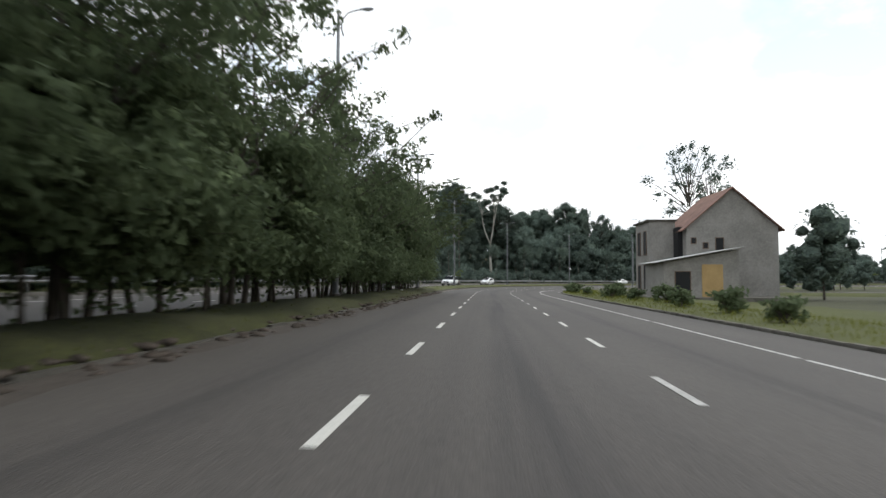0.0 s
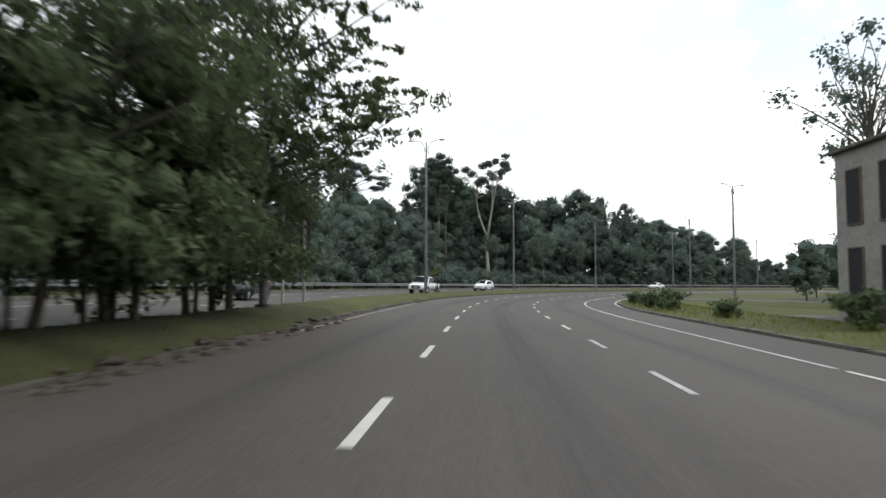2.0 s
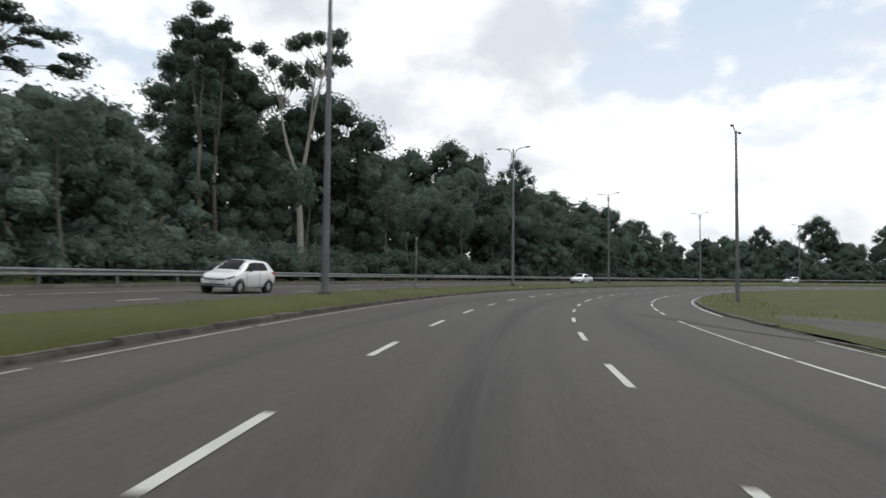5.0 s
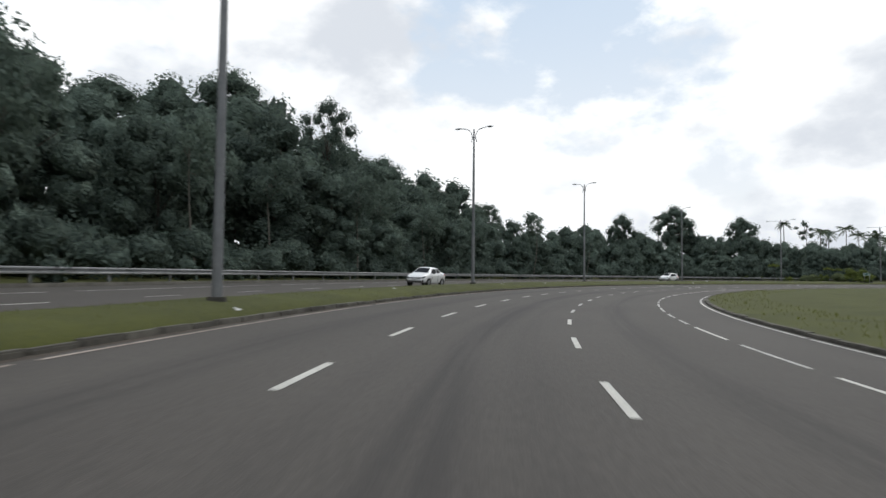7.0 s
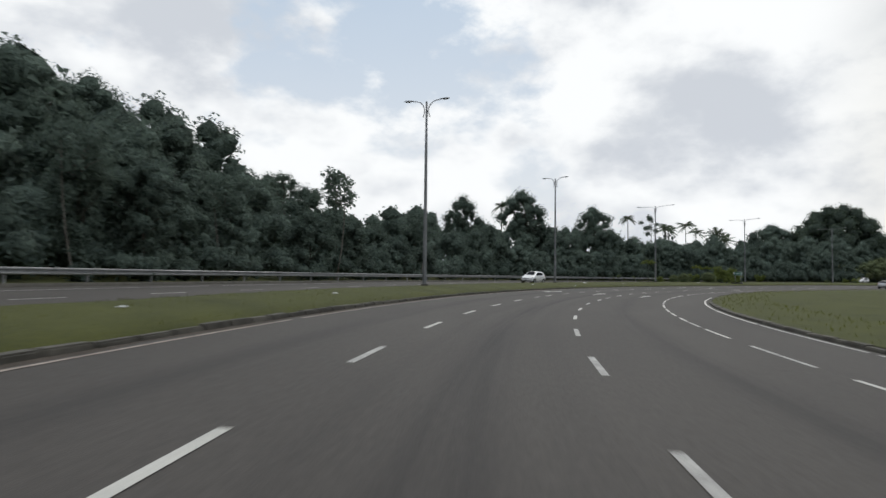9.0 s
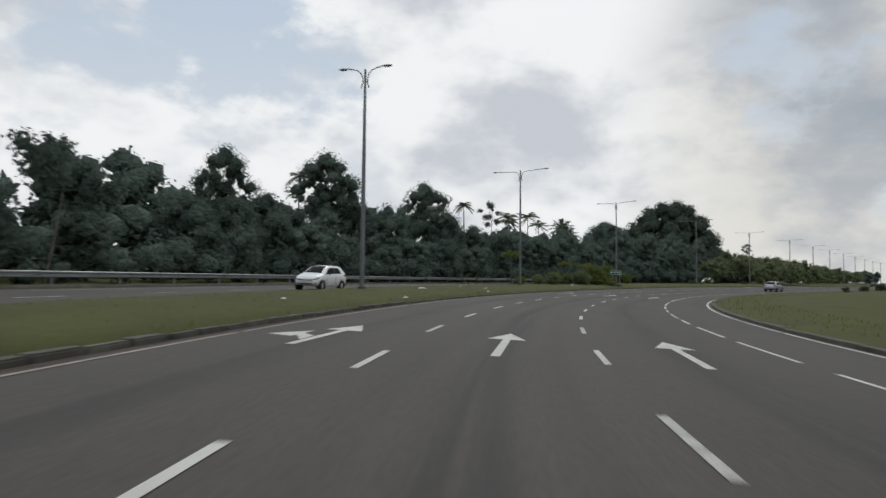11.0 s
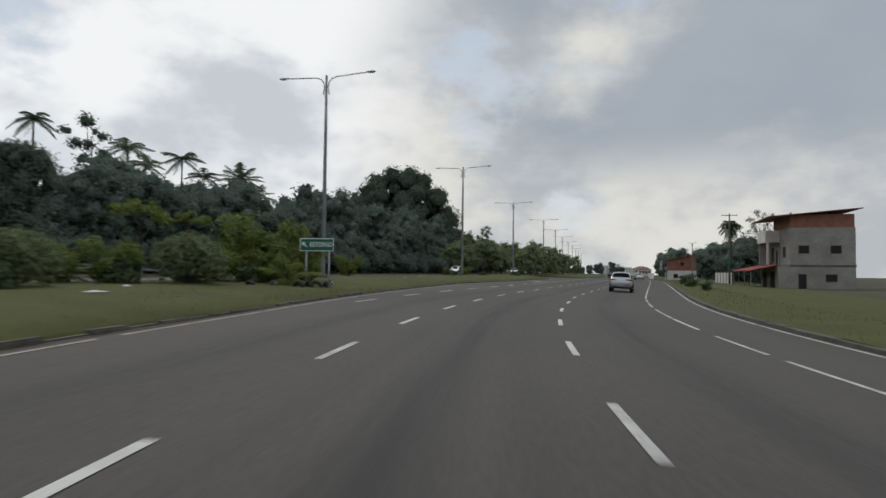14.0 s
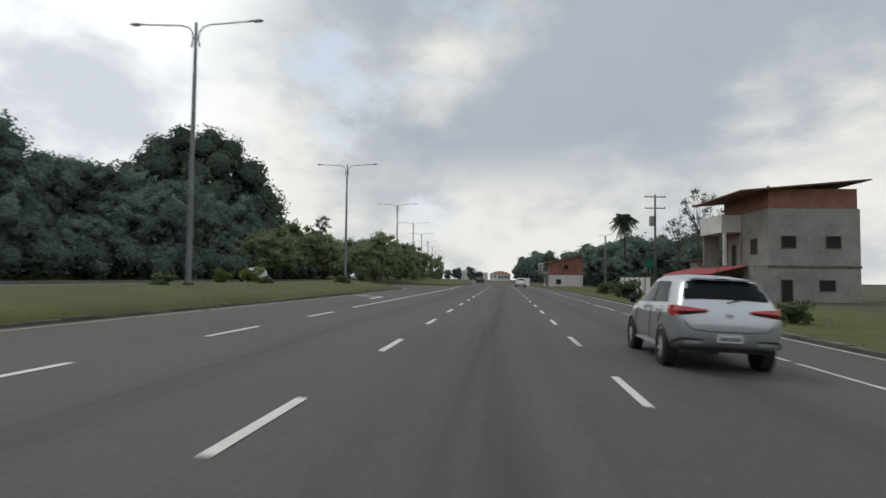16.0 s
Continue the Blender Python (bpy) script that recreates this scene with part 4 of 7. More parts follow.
FAR_WOODS = [
    tree("woodland_tree", 15, 15, 5.0, 0.10, 16, 2.2, 900, 0.75, limbs=6, shell=0.66, core=0.72, sides=5, **FINE),
    tree("woodland_tree", 16, 16, 4.4, 0.16, 16, 2.0, 900, 0.72, limbs=6, shell=0.66, core=0.72, sides=5, **FINE),
]
LIGHT_WOODS = [
    tree("avenue_tree", 17, 15, 5.2, 0.08, 18, 1.9, 1300, 0.66, LEAF_MID, limbs=6, shell=0.6, core=0.62, sides=5, mass=LEAF_MASS_LIGHT, **FINE),
    tree("avenue_tree", 18, 14, 4.6, 0.14, 18, 1.7, 1300, 0.64, LEAF_MID, limbs=6, shell=0.6, core=0.6, sides=5, mass=LEAF_MASS_LIGHT, **FINE),
]
EMERGENT = tree("tall_forest_tree", 21, 25, 4.8, 0.46, 40, 1.4, 8000, 0.36, limbs=2, shell=0.3, core=0.42, lumps=(7, 4), small=True, uneven=1.0)
UMBRELLA = tree("umbrella_tree", 23, 24, 7.0, 0.60, 40, 1.3, 8000, 0.36, limbs=1, flat=0.55, shell=0.3, open_top=0.55, core=0.42, lumps=(7, 4), small=True)
ROUND_TREE = tree("round_crowned_tree", 64, 24.5, 6.4, 0.40, 50, 1.9, 9500, 0.38, LEAF, limbs=1, shell=0.55, core=0.58, trunk_r=0.35, lumps=(7, 4), small=True, uneven=1.0)

wood_rng = random.Random(5)


def tall(s):
    return float(np.interp(s, [-60, 40, 85, 115, 150, 165, 178, 188, 196, 215, 236, 243, 250, 258, 268, 285, 330, 430], [0.85, 0.75, 0.54, 0.60, 0.74, 0.88, 0.76, 0.82, 0.90, 0.84, 0.72, 0.50, 0.48, 0.54, 0.64, 0.65, 0.70, 0.74]))


def clear_view(s, u, wide=4.6):
    """Whether a spot lies before the pale trunks, as they are seen from the road."""
    x, y, h = axis(s)
    p = Vector((x + u * math.cos(h), y - u * math.sin(h)))
    for trunk in (Vector((13.2, 167.0)), Vector((3.8, 167.6))):
        for eye in (Vector((6.0, 75.0)), Vector((11.6, 101.0))):
            d = (trunk - eye).normalized()
            k = (p - eye).dot(d)
            if 0 < k < (trunk - eye).length + 1.0 and (p - eye - d * k).length < wide:
                return True
    return False


for row, (off, step, lo, hi, s1) in enumerate(((4.8, 5.2, 0.42, 0.66, 440), (10.0, 6.6, 0.72, 1.0, 440), (18.0, 8.5, 0.85, 1.2, 430), (30.0, 13.0, 0.9, 1.2, 300), (54.0, 8.5, 1.15, 1.5, 236))):
    s = -50.0 + row * 2
    while s < s1:
        u = far_near(s) - FAR_WIDTH - off + wood_rng.uniform(-1.6, 1.6)
        if (row == 0 and 142 < s < 196) or (row == 1 and (147 < s < 164 or 168 < s < 176)) or (row == 2 and 149 < s < 161):
            s += step
            continue
        if clear_view(s, u):
            s += step * 0.7
            continue
        k = wood_rng.uniform(lo, hi) * tall(s)
        if row == 4 and 145 < s < 175:
            k *= 0.8
        proto = WOODS[wood_rng.randrange(4)] if row < 2 else FAR_WOODS[wood_rng.randrange(2)]
        spot = stand(s + wood_rng.uniform(-2, 2), u, wood_rng.uniform(0, 6.28), k, k * wood_rng.uniform(0.9, 1.25))
        if s > 14:
            grow_copy(proto, USED, spot, "dark green broad-leaved tree in dense roadside forest", "tree", "forest trees")
        s += step * wood_rng.uniform(0.75, 1.25)

for s, u, k, proto in ((160, -48, 0.9, EMERGENT), (232, -52, 0.8, ROUND_TREE)):
    grow_copy(proto, USED, stand(s, u, wood_rng.uniform(0, 6.28), k), "tall forest tree with an open crown above the canopy", "tree", "emergent trees")


for x, y, top, proto in ((-53, 183, 38, ROUND_TREE), (-46, 186, 40, ROUND_TREE), (-41, 188, 35.5, ROUND_TREE), (-16, 164, 27.6, UMBRELLA), (-36, 212, 31, ROUND_TREE), (4, 174, 26, ROUND_TREE), (16.6, 176.5, 23.6, ROUND_TREE), (30, 232, 27.5, ROUND_TREE), (46, 229, 30.8, ROUND_TREE), (56, 216, 24.9, EMERGENT), (69, 234, 21, ROUND_TREE), (3, 206, 33, EMERGENT), (107, 253, 17.6, EMERGENT), (88, 259, 24, UMBRELLA), (97, 258, 20.5, ROUND_TREE), (78, 252, 23.5, ROUND_TREE), (109, 262, 18.5, ROUND_TREE)):
    _s, _u = station([x], [y])
    z = float(hill(_s[0], _u[0])) + 0.4
    grow_copy(proto, USED, stand_xy(x, y, z, wood_rng.uniform(0, 6.28), (top - z) / 25, 1.15 if proto is UMBRELLA else 0.7 if x > 50 else 1.05), "tall hillside tree with an open crown above the canopy", "tree", "emergent trees")


# undergrowth along the edge of the wood, one uncounted mass
def undergrowth():
    g = np.random.default_rng(31)
    cs, rs = [], []
    for s in np.arange(-50, 440, 2.6):
        for off in (2.4, 4.5):
            u = far_near(s) - FAR_WIDTH - off + g.uniform(-0.8, 0.8)
            x, y, h = axis(s + g.uniform(-1, 1))
            r = g.uniform(0.9, 1.6) * (1.0 if off < 3 else 1.5)
            cs.append((x + u * math.cos(h), y - u * math.sin(h), ground_z(s, u) + r * g.uniform(0.45, 1.2)))
            rs.append(r)
    back, backr = [], []
    for s in np.arange(-50, 450, 3.4):
        top = 16.0 * tall(s)
        for off, part_of in ((8.5, 0.40), (13.5, 0.62), (20.0, 0.80)) + (((25.0, 0.62),) if 138 < s < 200 else ()):
            for z in np.arange(1.6, max(2.0, top * part_of), 2.6):
                if (off < 9 and 140 < s < 198) or (off < 19 and 147 < s < 164 and z > 3):
                    continue
                u = far_near(s) - FAR_WIDTH - off + g.uniform(-1, 1)
                x, y, h = axis(s + g.uniform(-1.5, 1.5))
                back.append((x + u * math.cos(h), y - u * math.sin(h), ground_z(s, u) + z + g.uniform(-0.6, 0.6)))
                backr.append(g.uniform(2.1, 3.0) * (1 - 0.3 * z / top))
    for s in np.arange(136, 205, 2.0):
        for off in (6.5, 10.5):
            u = far_near(s) - FAR_WIDTH - off + g.uniform(-0.6, 0.6)
            x, y, h = axis(s)
            r = g.uniform(1.5, 2.2)
            cs.append((x + u * math.cos(h), y - u * math.sin(h), ground_z(s, u) + r * g.uniform(0.5, 0.9)))
            rs.append(r)
    for s in np.arange(282, 470, 1.7):
        u = far_near(s) - FAR_WIDTH - 3.0 + g.uniform(-0.6, 0.6)
        x, y, h = axis(s)
        r = g.uniform(1.3, 1.9)
        cs.append((x + u * math.cos(h), y - u * math.sin(h), ground_z(s, u) + r * g.uniform(0.7, 1.1)))
        rs.append(r)
    q = np.concatenate([leaf_cloud(cs, rs, 80000, 0.32, 0.95, gen=g, shell=0.62, small=True), leaf_cloud(back, backr, 52000, 0.55, 1.0, gen=g, shell=0.7, small=True)])
    root = tagged(new("undergrowth"), "tangled dark green undergrowth along the forest edge", "undergrowth", kind="stuff")
    part("leaves", quads_mesh("leaves", q, LEAF), None, root)
    part("foliage", foliage_lumps(cs, [0.62 * r for r in rs], g, 0.85, 7, 4), LEAF_MASS, root, smooth=True)
    part("deep_foliage", foliage_lumps(back, [0.6 * r for r in backr], g, 0.9, 7, 4), LEAF_MASS, root, smooth=True)


undergrowth()


# slim pale trunks at the edge of the wood
EDGE = tree("edge_tree", 44, 13, 2.6, 0.62, 18, 1.05, 1300, 0.4, LEAF, bark=GREY_BARK, limbs=2, shell=0.3, trunk_r=0.13, lean=0.05)
for s in (131, 147, 163, 168, 181, 188, 197, 203, 211, 224, 236, 251):
    k = wood_rng.uniform(0.6, 0.85)
    grow_copy(EDGE, USED, stand(s + wood_rng.uniform(-2, 2), far_near(s) - FAR_WIDTH - wood_rng.uniform(2.4, 4.2), wood_rng.uniform(0, 6.28), k), "slim pale-trunked tree at the edge of the forest", "tree", "forest edge trees")


# two pale-stemmed trees that stand out before the wood
def forked_tree(name, seed, x, y, z, fork, top, arms, label, girth=1.0, bark=None):
    g = np.random.default_rng(seed)
    root = new(name)
    m = Mesh()
    m.tube([(0, 0, -0.4), (0.1, 0, fork * 0.4), (-0.1, 0.1, fork * 0.75), (0, 0, fork)], [girth * r for r in (0.46, 0.36, 0.3, 0.28)], 9)
    cs, rs = [], []
    for ax, ay, hz in arms:
        tip = Vector((ax, ay, hz))
        path = limb_path((0, 0, fork), tip, 0.5, g, 6)
        m.tube(path, [girth * (0.24 - 0.036 * i) for i in range(6)], 7)
        for k in range(7):
            c = tip + Vector((g.normal() * 1.9, g.normal() * 1.9, g.uniform(-1.5, (top - hz) * 0.8)))
            m.tube([path[4], path[4].lerp(c, 0.5) + Vector((0, 0, 0.3)), c], [0.07, 0.045, 0.015], 5, cap=False)
            cs.append(tuple(c))
            rs.append(g.uniform(0.8, 1.45))
    part("trunk", m, bark or PALE_BARK, root, "pale grey bark", smooth=True)
    part("crown", quads_mesh("crown", leaf_cloud(cs, rs, 8000, 0.34, 0.7, gen=g, shell=0.25, small=True), LEAF), None, root)
    root.matrix_basis = Matrix.Translation((x, y, z))
    return tagged(root, label, "tree")


forked_tree("forked_tree", 41, 13.2, 168.5, 1.0, 10.2, 28.6, [(-2.3, 1.8, 20.5), (1.2, 0.9, 21.5), (2.5, -0.5, 24.0)], "tall tree with a pale forked trunk and sparse crown")
forked_tree("forked_tree", 42, 3.2, 167.0, 2.4, 12.0, 25.4, [(-1.6, 0.5, 21.5), (0.6, -0.4, 23.2)], "tall slender pale-stemmed tree before the forest", 0.62, GREY_BARK)
forked_tree("forked_tree", 43, 4.6, 168.0, 2.4, 11.0, 24.2, [(-1.0, 0.2, 19.8), (0.4, 0.4, 21.5)], "tall slender pale-stemmed tree before the forest", 0.55, GREY_BARK)

# the great dense tree past the end of the bend
def great_tree():
    g = np.random.default_rng(51)
    root = new("great_tree")
    m = Mesh()
    m.tube([(0, 0, -0.5), (0, 0, 3), (0.3, 0.2, 8), (0, 0, 14)], [1.1, 0.85, 0.7, 0.3], 10)
    cs, rs = [], []
    for k in range(90):
        f = (k + 0.5) / 90
        hz = 2.0 + 23.4 * f
        ang = k * 2.399
        t = f
        rad = 17.0 * math.sqrt(max(0.02, 1 - ((t - 0.24) / 0.78) ** 2)) * (0.92 if k % 3 else 0.6)
        c = (math.cos(ang) * rad * 0.9, math.sin(ang) * rad * 0.9, hz)
        cs.append(c)
        rs.append(g.uniform(2.2, 3.4))
        if k % 6 == 0:
            m.tube(limb_path((0, 0, 4 + 6 * f), c, 0.6, g), [0.35, 0.28, 0.2, 0.12, 0.05], 6, cap=False)
    part("trunk", m, BARK, root, smooth=True)
    part("crown", quads_mesh("crown", leaf_cloud(cs, rs, 30000, 0.5, 0.85, gen=g, shell=0.8), LEAF_DENSE), None, root)
    part("inner_crown", foliage_lumps([(c[0] * 0.93, c[1] * 0.93, c[2] * 0.97) for c in cs], [0.8 * r for r in rs], g, 0.85, 10, 7), LEAF_MASS, root, smooth=True)
    root.matrix_basis = Matrix.Translation((302.7, 217.5, 0.6))
    tagged(root, "huge dense dark green tree with a rounded dome crown", "tree")


great_tree()

for x, y, top in ((10, 226, 31), (22, 230, 28), (37, 230, 27.0), (51, 237, 30), (60, 230, 24), (67, 235, 21), (74, 234, 18.6), (79, 231, 17.8), (85, 231, 16.8)):
    _s, _u = station([x], [y])
    z = float(hill(_s[0], _u[0])) + 0.2
    grow_copy(WOODS[int(x) % 3], USED, stand_xy(x, y, z, x, (top - z) / 16.4, 1.45 if x < 60 else 1.1), "dark green hillside tree within the closed canopy", "tree", "forest trees")

# palms and single trees on the skyline past the bend
SLIM_PALM = palm("palm_tree", 61, 17.0, 13, 2.5, sag=0.55, width=0.8)
WIDE_PALM = palm("palm_tree", 62, 15.5, 15, 3.1, sag=0.4, up=0.95, width=0.9)
FULL_PALM = palm("palm_tree", 63, 12.6, 26, 4.4, sag=0.35, up=1.15, width=0.9)
for proto, x, y, k in ((SLIM_PALM, 214.5, 249.5, 1.02), (SLIM_PALM, 164, 254, 0.98), (WIDE_PALM, 233.5, 241.5, 1.04), (WIDE_PALM, 229.5, 244.5, 0.95), (WIDE_PALM, 238.0, 240.0, 0.93),
                       (FULL_PALM, 231.0, 231.0, 1.0), (WIDE_PALM, 216.0, 240.5, 0.93), (FULL_PALM, 246, 236, 0.95)):
    grow_copy(proto, USED, stand_xy(x, y, 0.9, wood_rng.uniform(0, 6.28), k), "slender palm rising above the forest canopy", "palm tree", "skyline palms")
grow_copy(ROUND_TREE, USED, stand_xy(160, 245.8, 1.0, 0.5, 0.755, 0.76), "tall round-crowned tree above the forest canopy", "tree", "round-crowned trees")
grow_copy(ROUND_TREE, USED, stand_xy(178.2, 239.2, 0.9, 2.5, 0.655, 0.64), "round-crowned tree above the forest canopy", "tree", "round-crowned trees")
grow_copy(ROUND_TREE, USED, stand_xy(138, 243.0, 1.0, 4.0, 0.605, 0.5), "tall round-crowned tree above the forest canopy", "tree", "round-crowned trees")
for x, y, k in ((297.5, 236.0, 0.92), (310.0, 240.0, 1.0)):
    grow_copy(ROUND_TREE, USED, stand_xy(x, y, 0.6, x, k * 0.86, 1.2), "tall round-crowned tree beside the great tree", "tree", "round-crowned trees")
TWISTED = tree("twisted_tree", 66, 18.2, 2.6, 0.66, 9, 1.0, 1100, 0.32, LEAF, limbs=1, shell=0.3, core=0.45, trunk_r=0.16, lean=0.05)
grow_copy(TWISTED, USED, stand_xy(213.9, 243.2, 0.8, 1.0, 1.0), "crooked sparse tree rising above the forest canopy", "tree", "crooked trees")
grow_copy(TWISTED, USED, stand_xy(224.5, 243.0, 0.8, 3.0, 0.86, 0.6), "crooked sparse tree rising above the forest canopy", "tree", "crooked trees")

# row of trees that overhang the left lane at the start
ROW_KIND = dict(limbs=3, shell=0.3, core=0.5, core_top=0.42, boxy=0.3, skirt=34, reach=9, thin=0.62, mass=LEAF_MASS_ROW, lumps=(8, 5), pull=0.75, small=True)
ROW = [
    tree("roadside_tree", 71, 9.8, 3.3, 0.06, 46, 1.12, 13000, 0.185, LEAF_ROW, stems=3, trunk_r=0.17, **ROW_KIND),
    tree("roadside_tree", 72, 10.4, 3.1, 0.07, 44, 1.12, 13000, 0.185, LEAF_ROW, stems=2, trunk_r=0.16, **ROW_KIND),
    tree("roadside_tree", 73, 9.3, 3.5, 0.05, 46, 1.08, 13000, 0.185, LEAF_ROW, stems=4, trunk_r=0.16, **ROW_KIND),
]
ROW_END = tree("roadside_tree", 74, 10.6, 4.3, 0.16, 60, 0.95, 16000, 0.17, LEAF_ROW, stems=1, trunk_r=0.16, limbs=2, shell=0.2, boxy=0.35, reach=14, hang=0.28, small=True)
row_rng = random.Random(9)
s = 2.0
i = 0
while s < 60.5:
    u = -6.3 + row_rng.uniform(-0.5, 0.5)
    k = row_rng.uniform(0.92, 1.12)
    p = at(s, u, 0.30)
    grow_copy(ROW[i % 3], USED, stand_xy(p.x, p.y, p.z, row_rng.uniform(0, 6.28), k), "dense multi-stemmed roadside tree on the grass median", "tree", "median trees")
    s += row_rng.uniform(2.9, 4.1)
    i += 1


# its long feathery sprays that hang out over the road
_g = np.random.default_rng(75)
_twigs, _cs, _rs = Mesh(), [], []
for tx, ty, tz in ((5.9, -4.5, 8.1), (5.7, -4.3, 9.2), (5.1, -4.0, 5.5), (5.0, -4.6, 4.7), (4.8, -3.8, 6.8), (4.4, -5.0, 9.8), (4.7, -2.4, 6.3), (4.8, -5.6, 8.6)):
    path = limb_path((1.2, -0.8, tz - 1.6), (tx, ty, tz), 0.25, _g, 9)
    _twigs.tube(path, [0.05 - 0.005 * i for i in range(9)], 5, cap=False)
    for p in path[4:]:
        side = Vector((-(ty + 0.8), tx - 1.2, 0)).normalized()
        for sg in (-1, 1):
            q = p + side * sg * _g.uniform(0.35, 0.7) + Vector((0.3, -0.2, _g.uniform(-0.05, 0.2)))
            _twigs.tube([p, p.lerp(q, 0.6) + Vector((0, 0, 0.05)), q], [0.014, 0.010, 0.005], 4, cap=False)
            for f in (0.4, 0.75, 1.05):
                _cs.append(tuple(p.lerp(q, f)))
                _rs.append(0.16 + 0.06 * _g.random())
part("spray", _twigs, BARK, ROW_END, smooth=True)
part("spray_leaves", quads_mesh("spray_leaves", leaf_cloud(_cs, _rs, 4200, 0.15, 0.45, shell=0.1, gen=_g, small=True), LEAF_ROW), None, ROW_END)
_p = at(62.0, -6.9, 0.30)
grow_copy(ROW_END, USED, stand_xy(_p.x, _p.y, _p.z, 0.0, 1.0), "high-crowned roadside tree overhanging the median", "tree", "median trees")


# slim stems between the trees
def saplings():
    g = random.Random(10)
    proto = None
    s = 4.0
    while s < 61:
        u = -5.4 - g.uniform(0, 1.6)
        h = g.uniform(3.5, 5.5)
        p = at(s, u, 0.28)
        if proto is None:
            m = Mesh()
            m.tube([(0, 0, -0.2), (0.06, 0.05, 1.2), (-0.1, 0.12, 2.8), (0.15, 0.2, 4.6)], [0.06, 0.05, 0.04, 0.02], 6)
            m.tube([(0.05, 0.05, 0.9), (0.4, 0.1, 1.9), (0.6, 0.3, 3.1)], [0.035, 0.03, 0.012], 5)
            proto = new("sapling")
            part("stem", m, BARK, proto, smooth=True)
            q = leaf_cloud([(0.1, 0.1, 3.4), (0.2, 0.2, 4.5), (0.6, 0.3, 3.2), (-0.2, 0, 4.0), (-0.3, 0.3, 2.9)], [0.7, 0.8, 0.6, 0.7, 0.5], 550, 0.2, gen=np.random.default_rng(3), shell=0.2)
            part("foliage", quads_mesh("foliage", q, LEAF_ROW), None, proto)
            USED.discard(proto.name)
        grow_copy(proto, USED, stand_xy(p.x, p.y, p.z, g.uniform(0, 6.28), h / 4.6), "thin leaning sapling among the median trees", "sapling", "median saplings")
        s += g.uniform(1.1, 2.4)


saplings()


# ---------------------------------------------------------------- street lamps
def street_lamp(long_arms):
    root = new("street_lamp")
    top = 12.05 if long_arms else 12.35
    m = Mesh()
    m.tube([(0, 0, -0.2), (0, 0, 0.02), (0, 0, 4), (0, 0, 8.5), (0, 0, top)], [0.145, 0.14, 0.12, 0.095, 0.065], 12)
    part("post", m, POLE_PAINT, root, smooth=True)
    m = Mesh()
    m.tube([(0, 0, -0.05), (0, 0, 0.10)], [0.26, 0.24], 12)
    part("base_plate", m, CONCRETE, root)
    half = 3.0 if long_arms else 1.38
    for sg in (-1, 1):
        arm = Mesh()
        if long_arms:
            pts = [(0.20, -1.15), (0.13, -0.75), (0.17, -0.45), (0.36, -0.22), (0.70, -0.12), (1.5, -0.08), (half - 0.35, -0.02)]
        else:
            pts = [(0.24, -1.05), (0.15, -0.75), (0.15, -0.50), (0.24, -0.24), (0.44, -0.04), (0.75, 0.06), (half - 0.35, 0.10)]
        arm.tube([(sg * a, 0, top + b) for a, b in pts], 0.032, 7)
        part("arm", arm, POLE_PAINT, root, smooth=True)
        clamp = Mesh()
        clamp.tube([(0, 0, top - 0.68), (sg * 0.15, 0, top - 0.68)], 0.025, 6)
        part("clamp", clamp, POLE_PAINT, root)
        x0, z0 = half - 0.40, top + pts[-1][1]
        rings = []
        for a, w, t in ((0, 0.035, 0.035), (0.12, 0.08, 0.05), (0.35, 0.12, 0.065), (0.55, 0.10, 0.055), (0.66, 0.03, 0.02)):
            rings.append([Vector((sg * (x0 + a), w * math.cos(q), z0 + 0.01 + (t if math.sin(q) > 0 else t * 0.5) * math.sin(q))) for q in [2 * math.pi * k / 10 for k in range(10)]])
        shell = Mesh().loft(rings)
        head = part("luminaire", shell, LAMP_SHELL, root, smooth=True)
        lens = Mesh().soft_box(sg * (x0 + 0.36), 0, z0 - 0.035, 0.34, 0.15, 0.03, 0.012)
        part("lens", lens, LAMP_GLASS, head)
    return root


SHORT, LONG = street_lamp(False), street_lamp(True)
LAMP_S = [-3.5, 29.0, 61.5, 94.8, 126.2, 159.3, 192.2, 223.9, 257.2, 290.0, 320.4, 353.0, 388.5, 423, 457, 490, 523, 556, 590, 624, 660]
for s in LAMP_S:
    proto = LONG if s > 280 else SHORT
    grow_copy(proto, USED, seat_at(s, pole_u(s), 0.36) @ Matrix.Diagonal((1, 1, 1.05 if s < 100 else 1.03 if 280 < s < 330 else 1.012 if 330 < s < 370 else 1, 1)), "tall grey street lamp with two " + ("long straight arms" if s > 280 else "short curved arms"), "street lamp", "median street lamps")
for x, y, a in ((34, 106, 20), (42.5, 138, 40)):
    _, uu = station([x], [y])
    grow_copy(SHORT, USED, pose(x, y, float(plane_z(uu[0])) - 0.1, 0, 0, a), "grey street lamp with two short curved arms", "street lamp", "roadside street lamps")


_, _lu = station([256.9], [160.7])
grow_copy(SHORT, USED, stand_xy(256.9, 160.7, float(plane_z(_lu[0])) - 0.1, 0.25, 0.59, 0.75), "low grey street lamp with two curved arms", "street lamp", "roadside street lamps")


# ---------------------------------------------------------------- crash barrier of the far carriageway
def barrier_u(s):
    base = far_near(s) - FAR_WIDTH - 0.9
    return base - (max(0.0, s - 310) ** 2) * 0.004


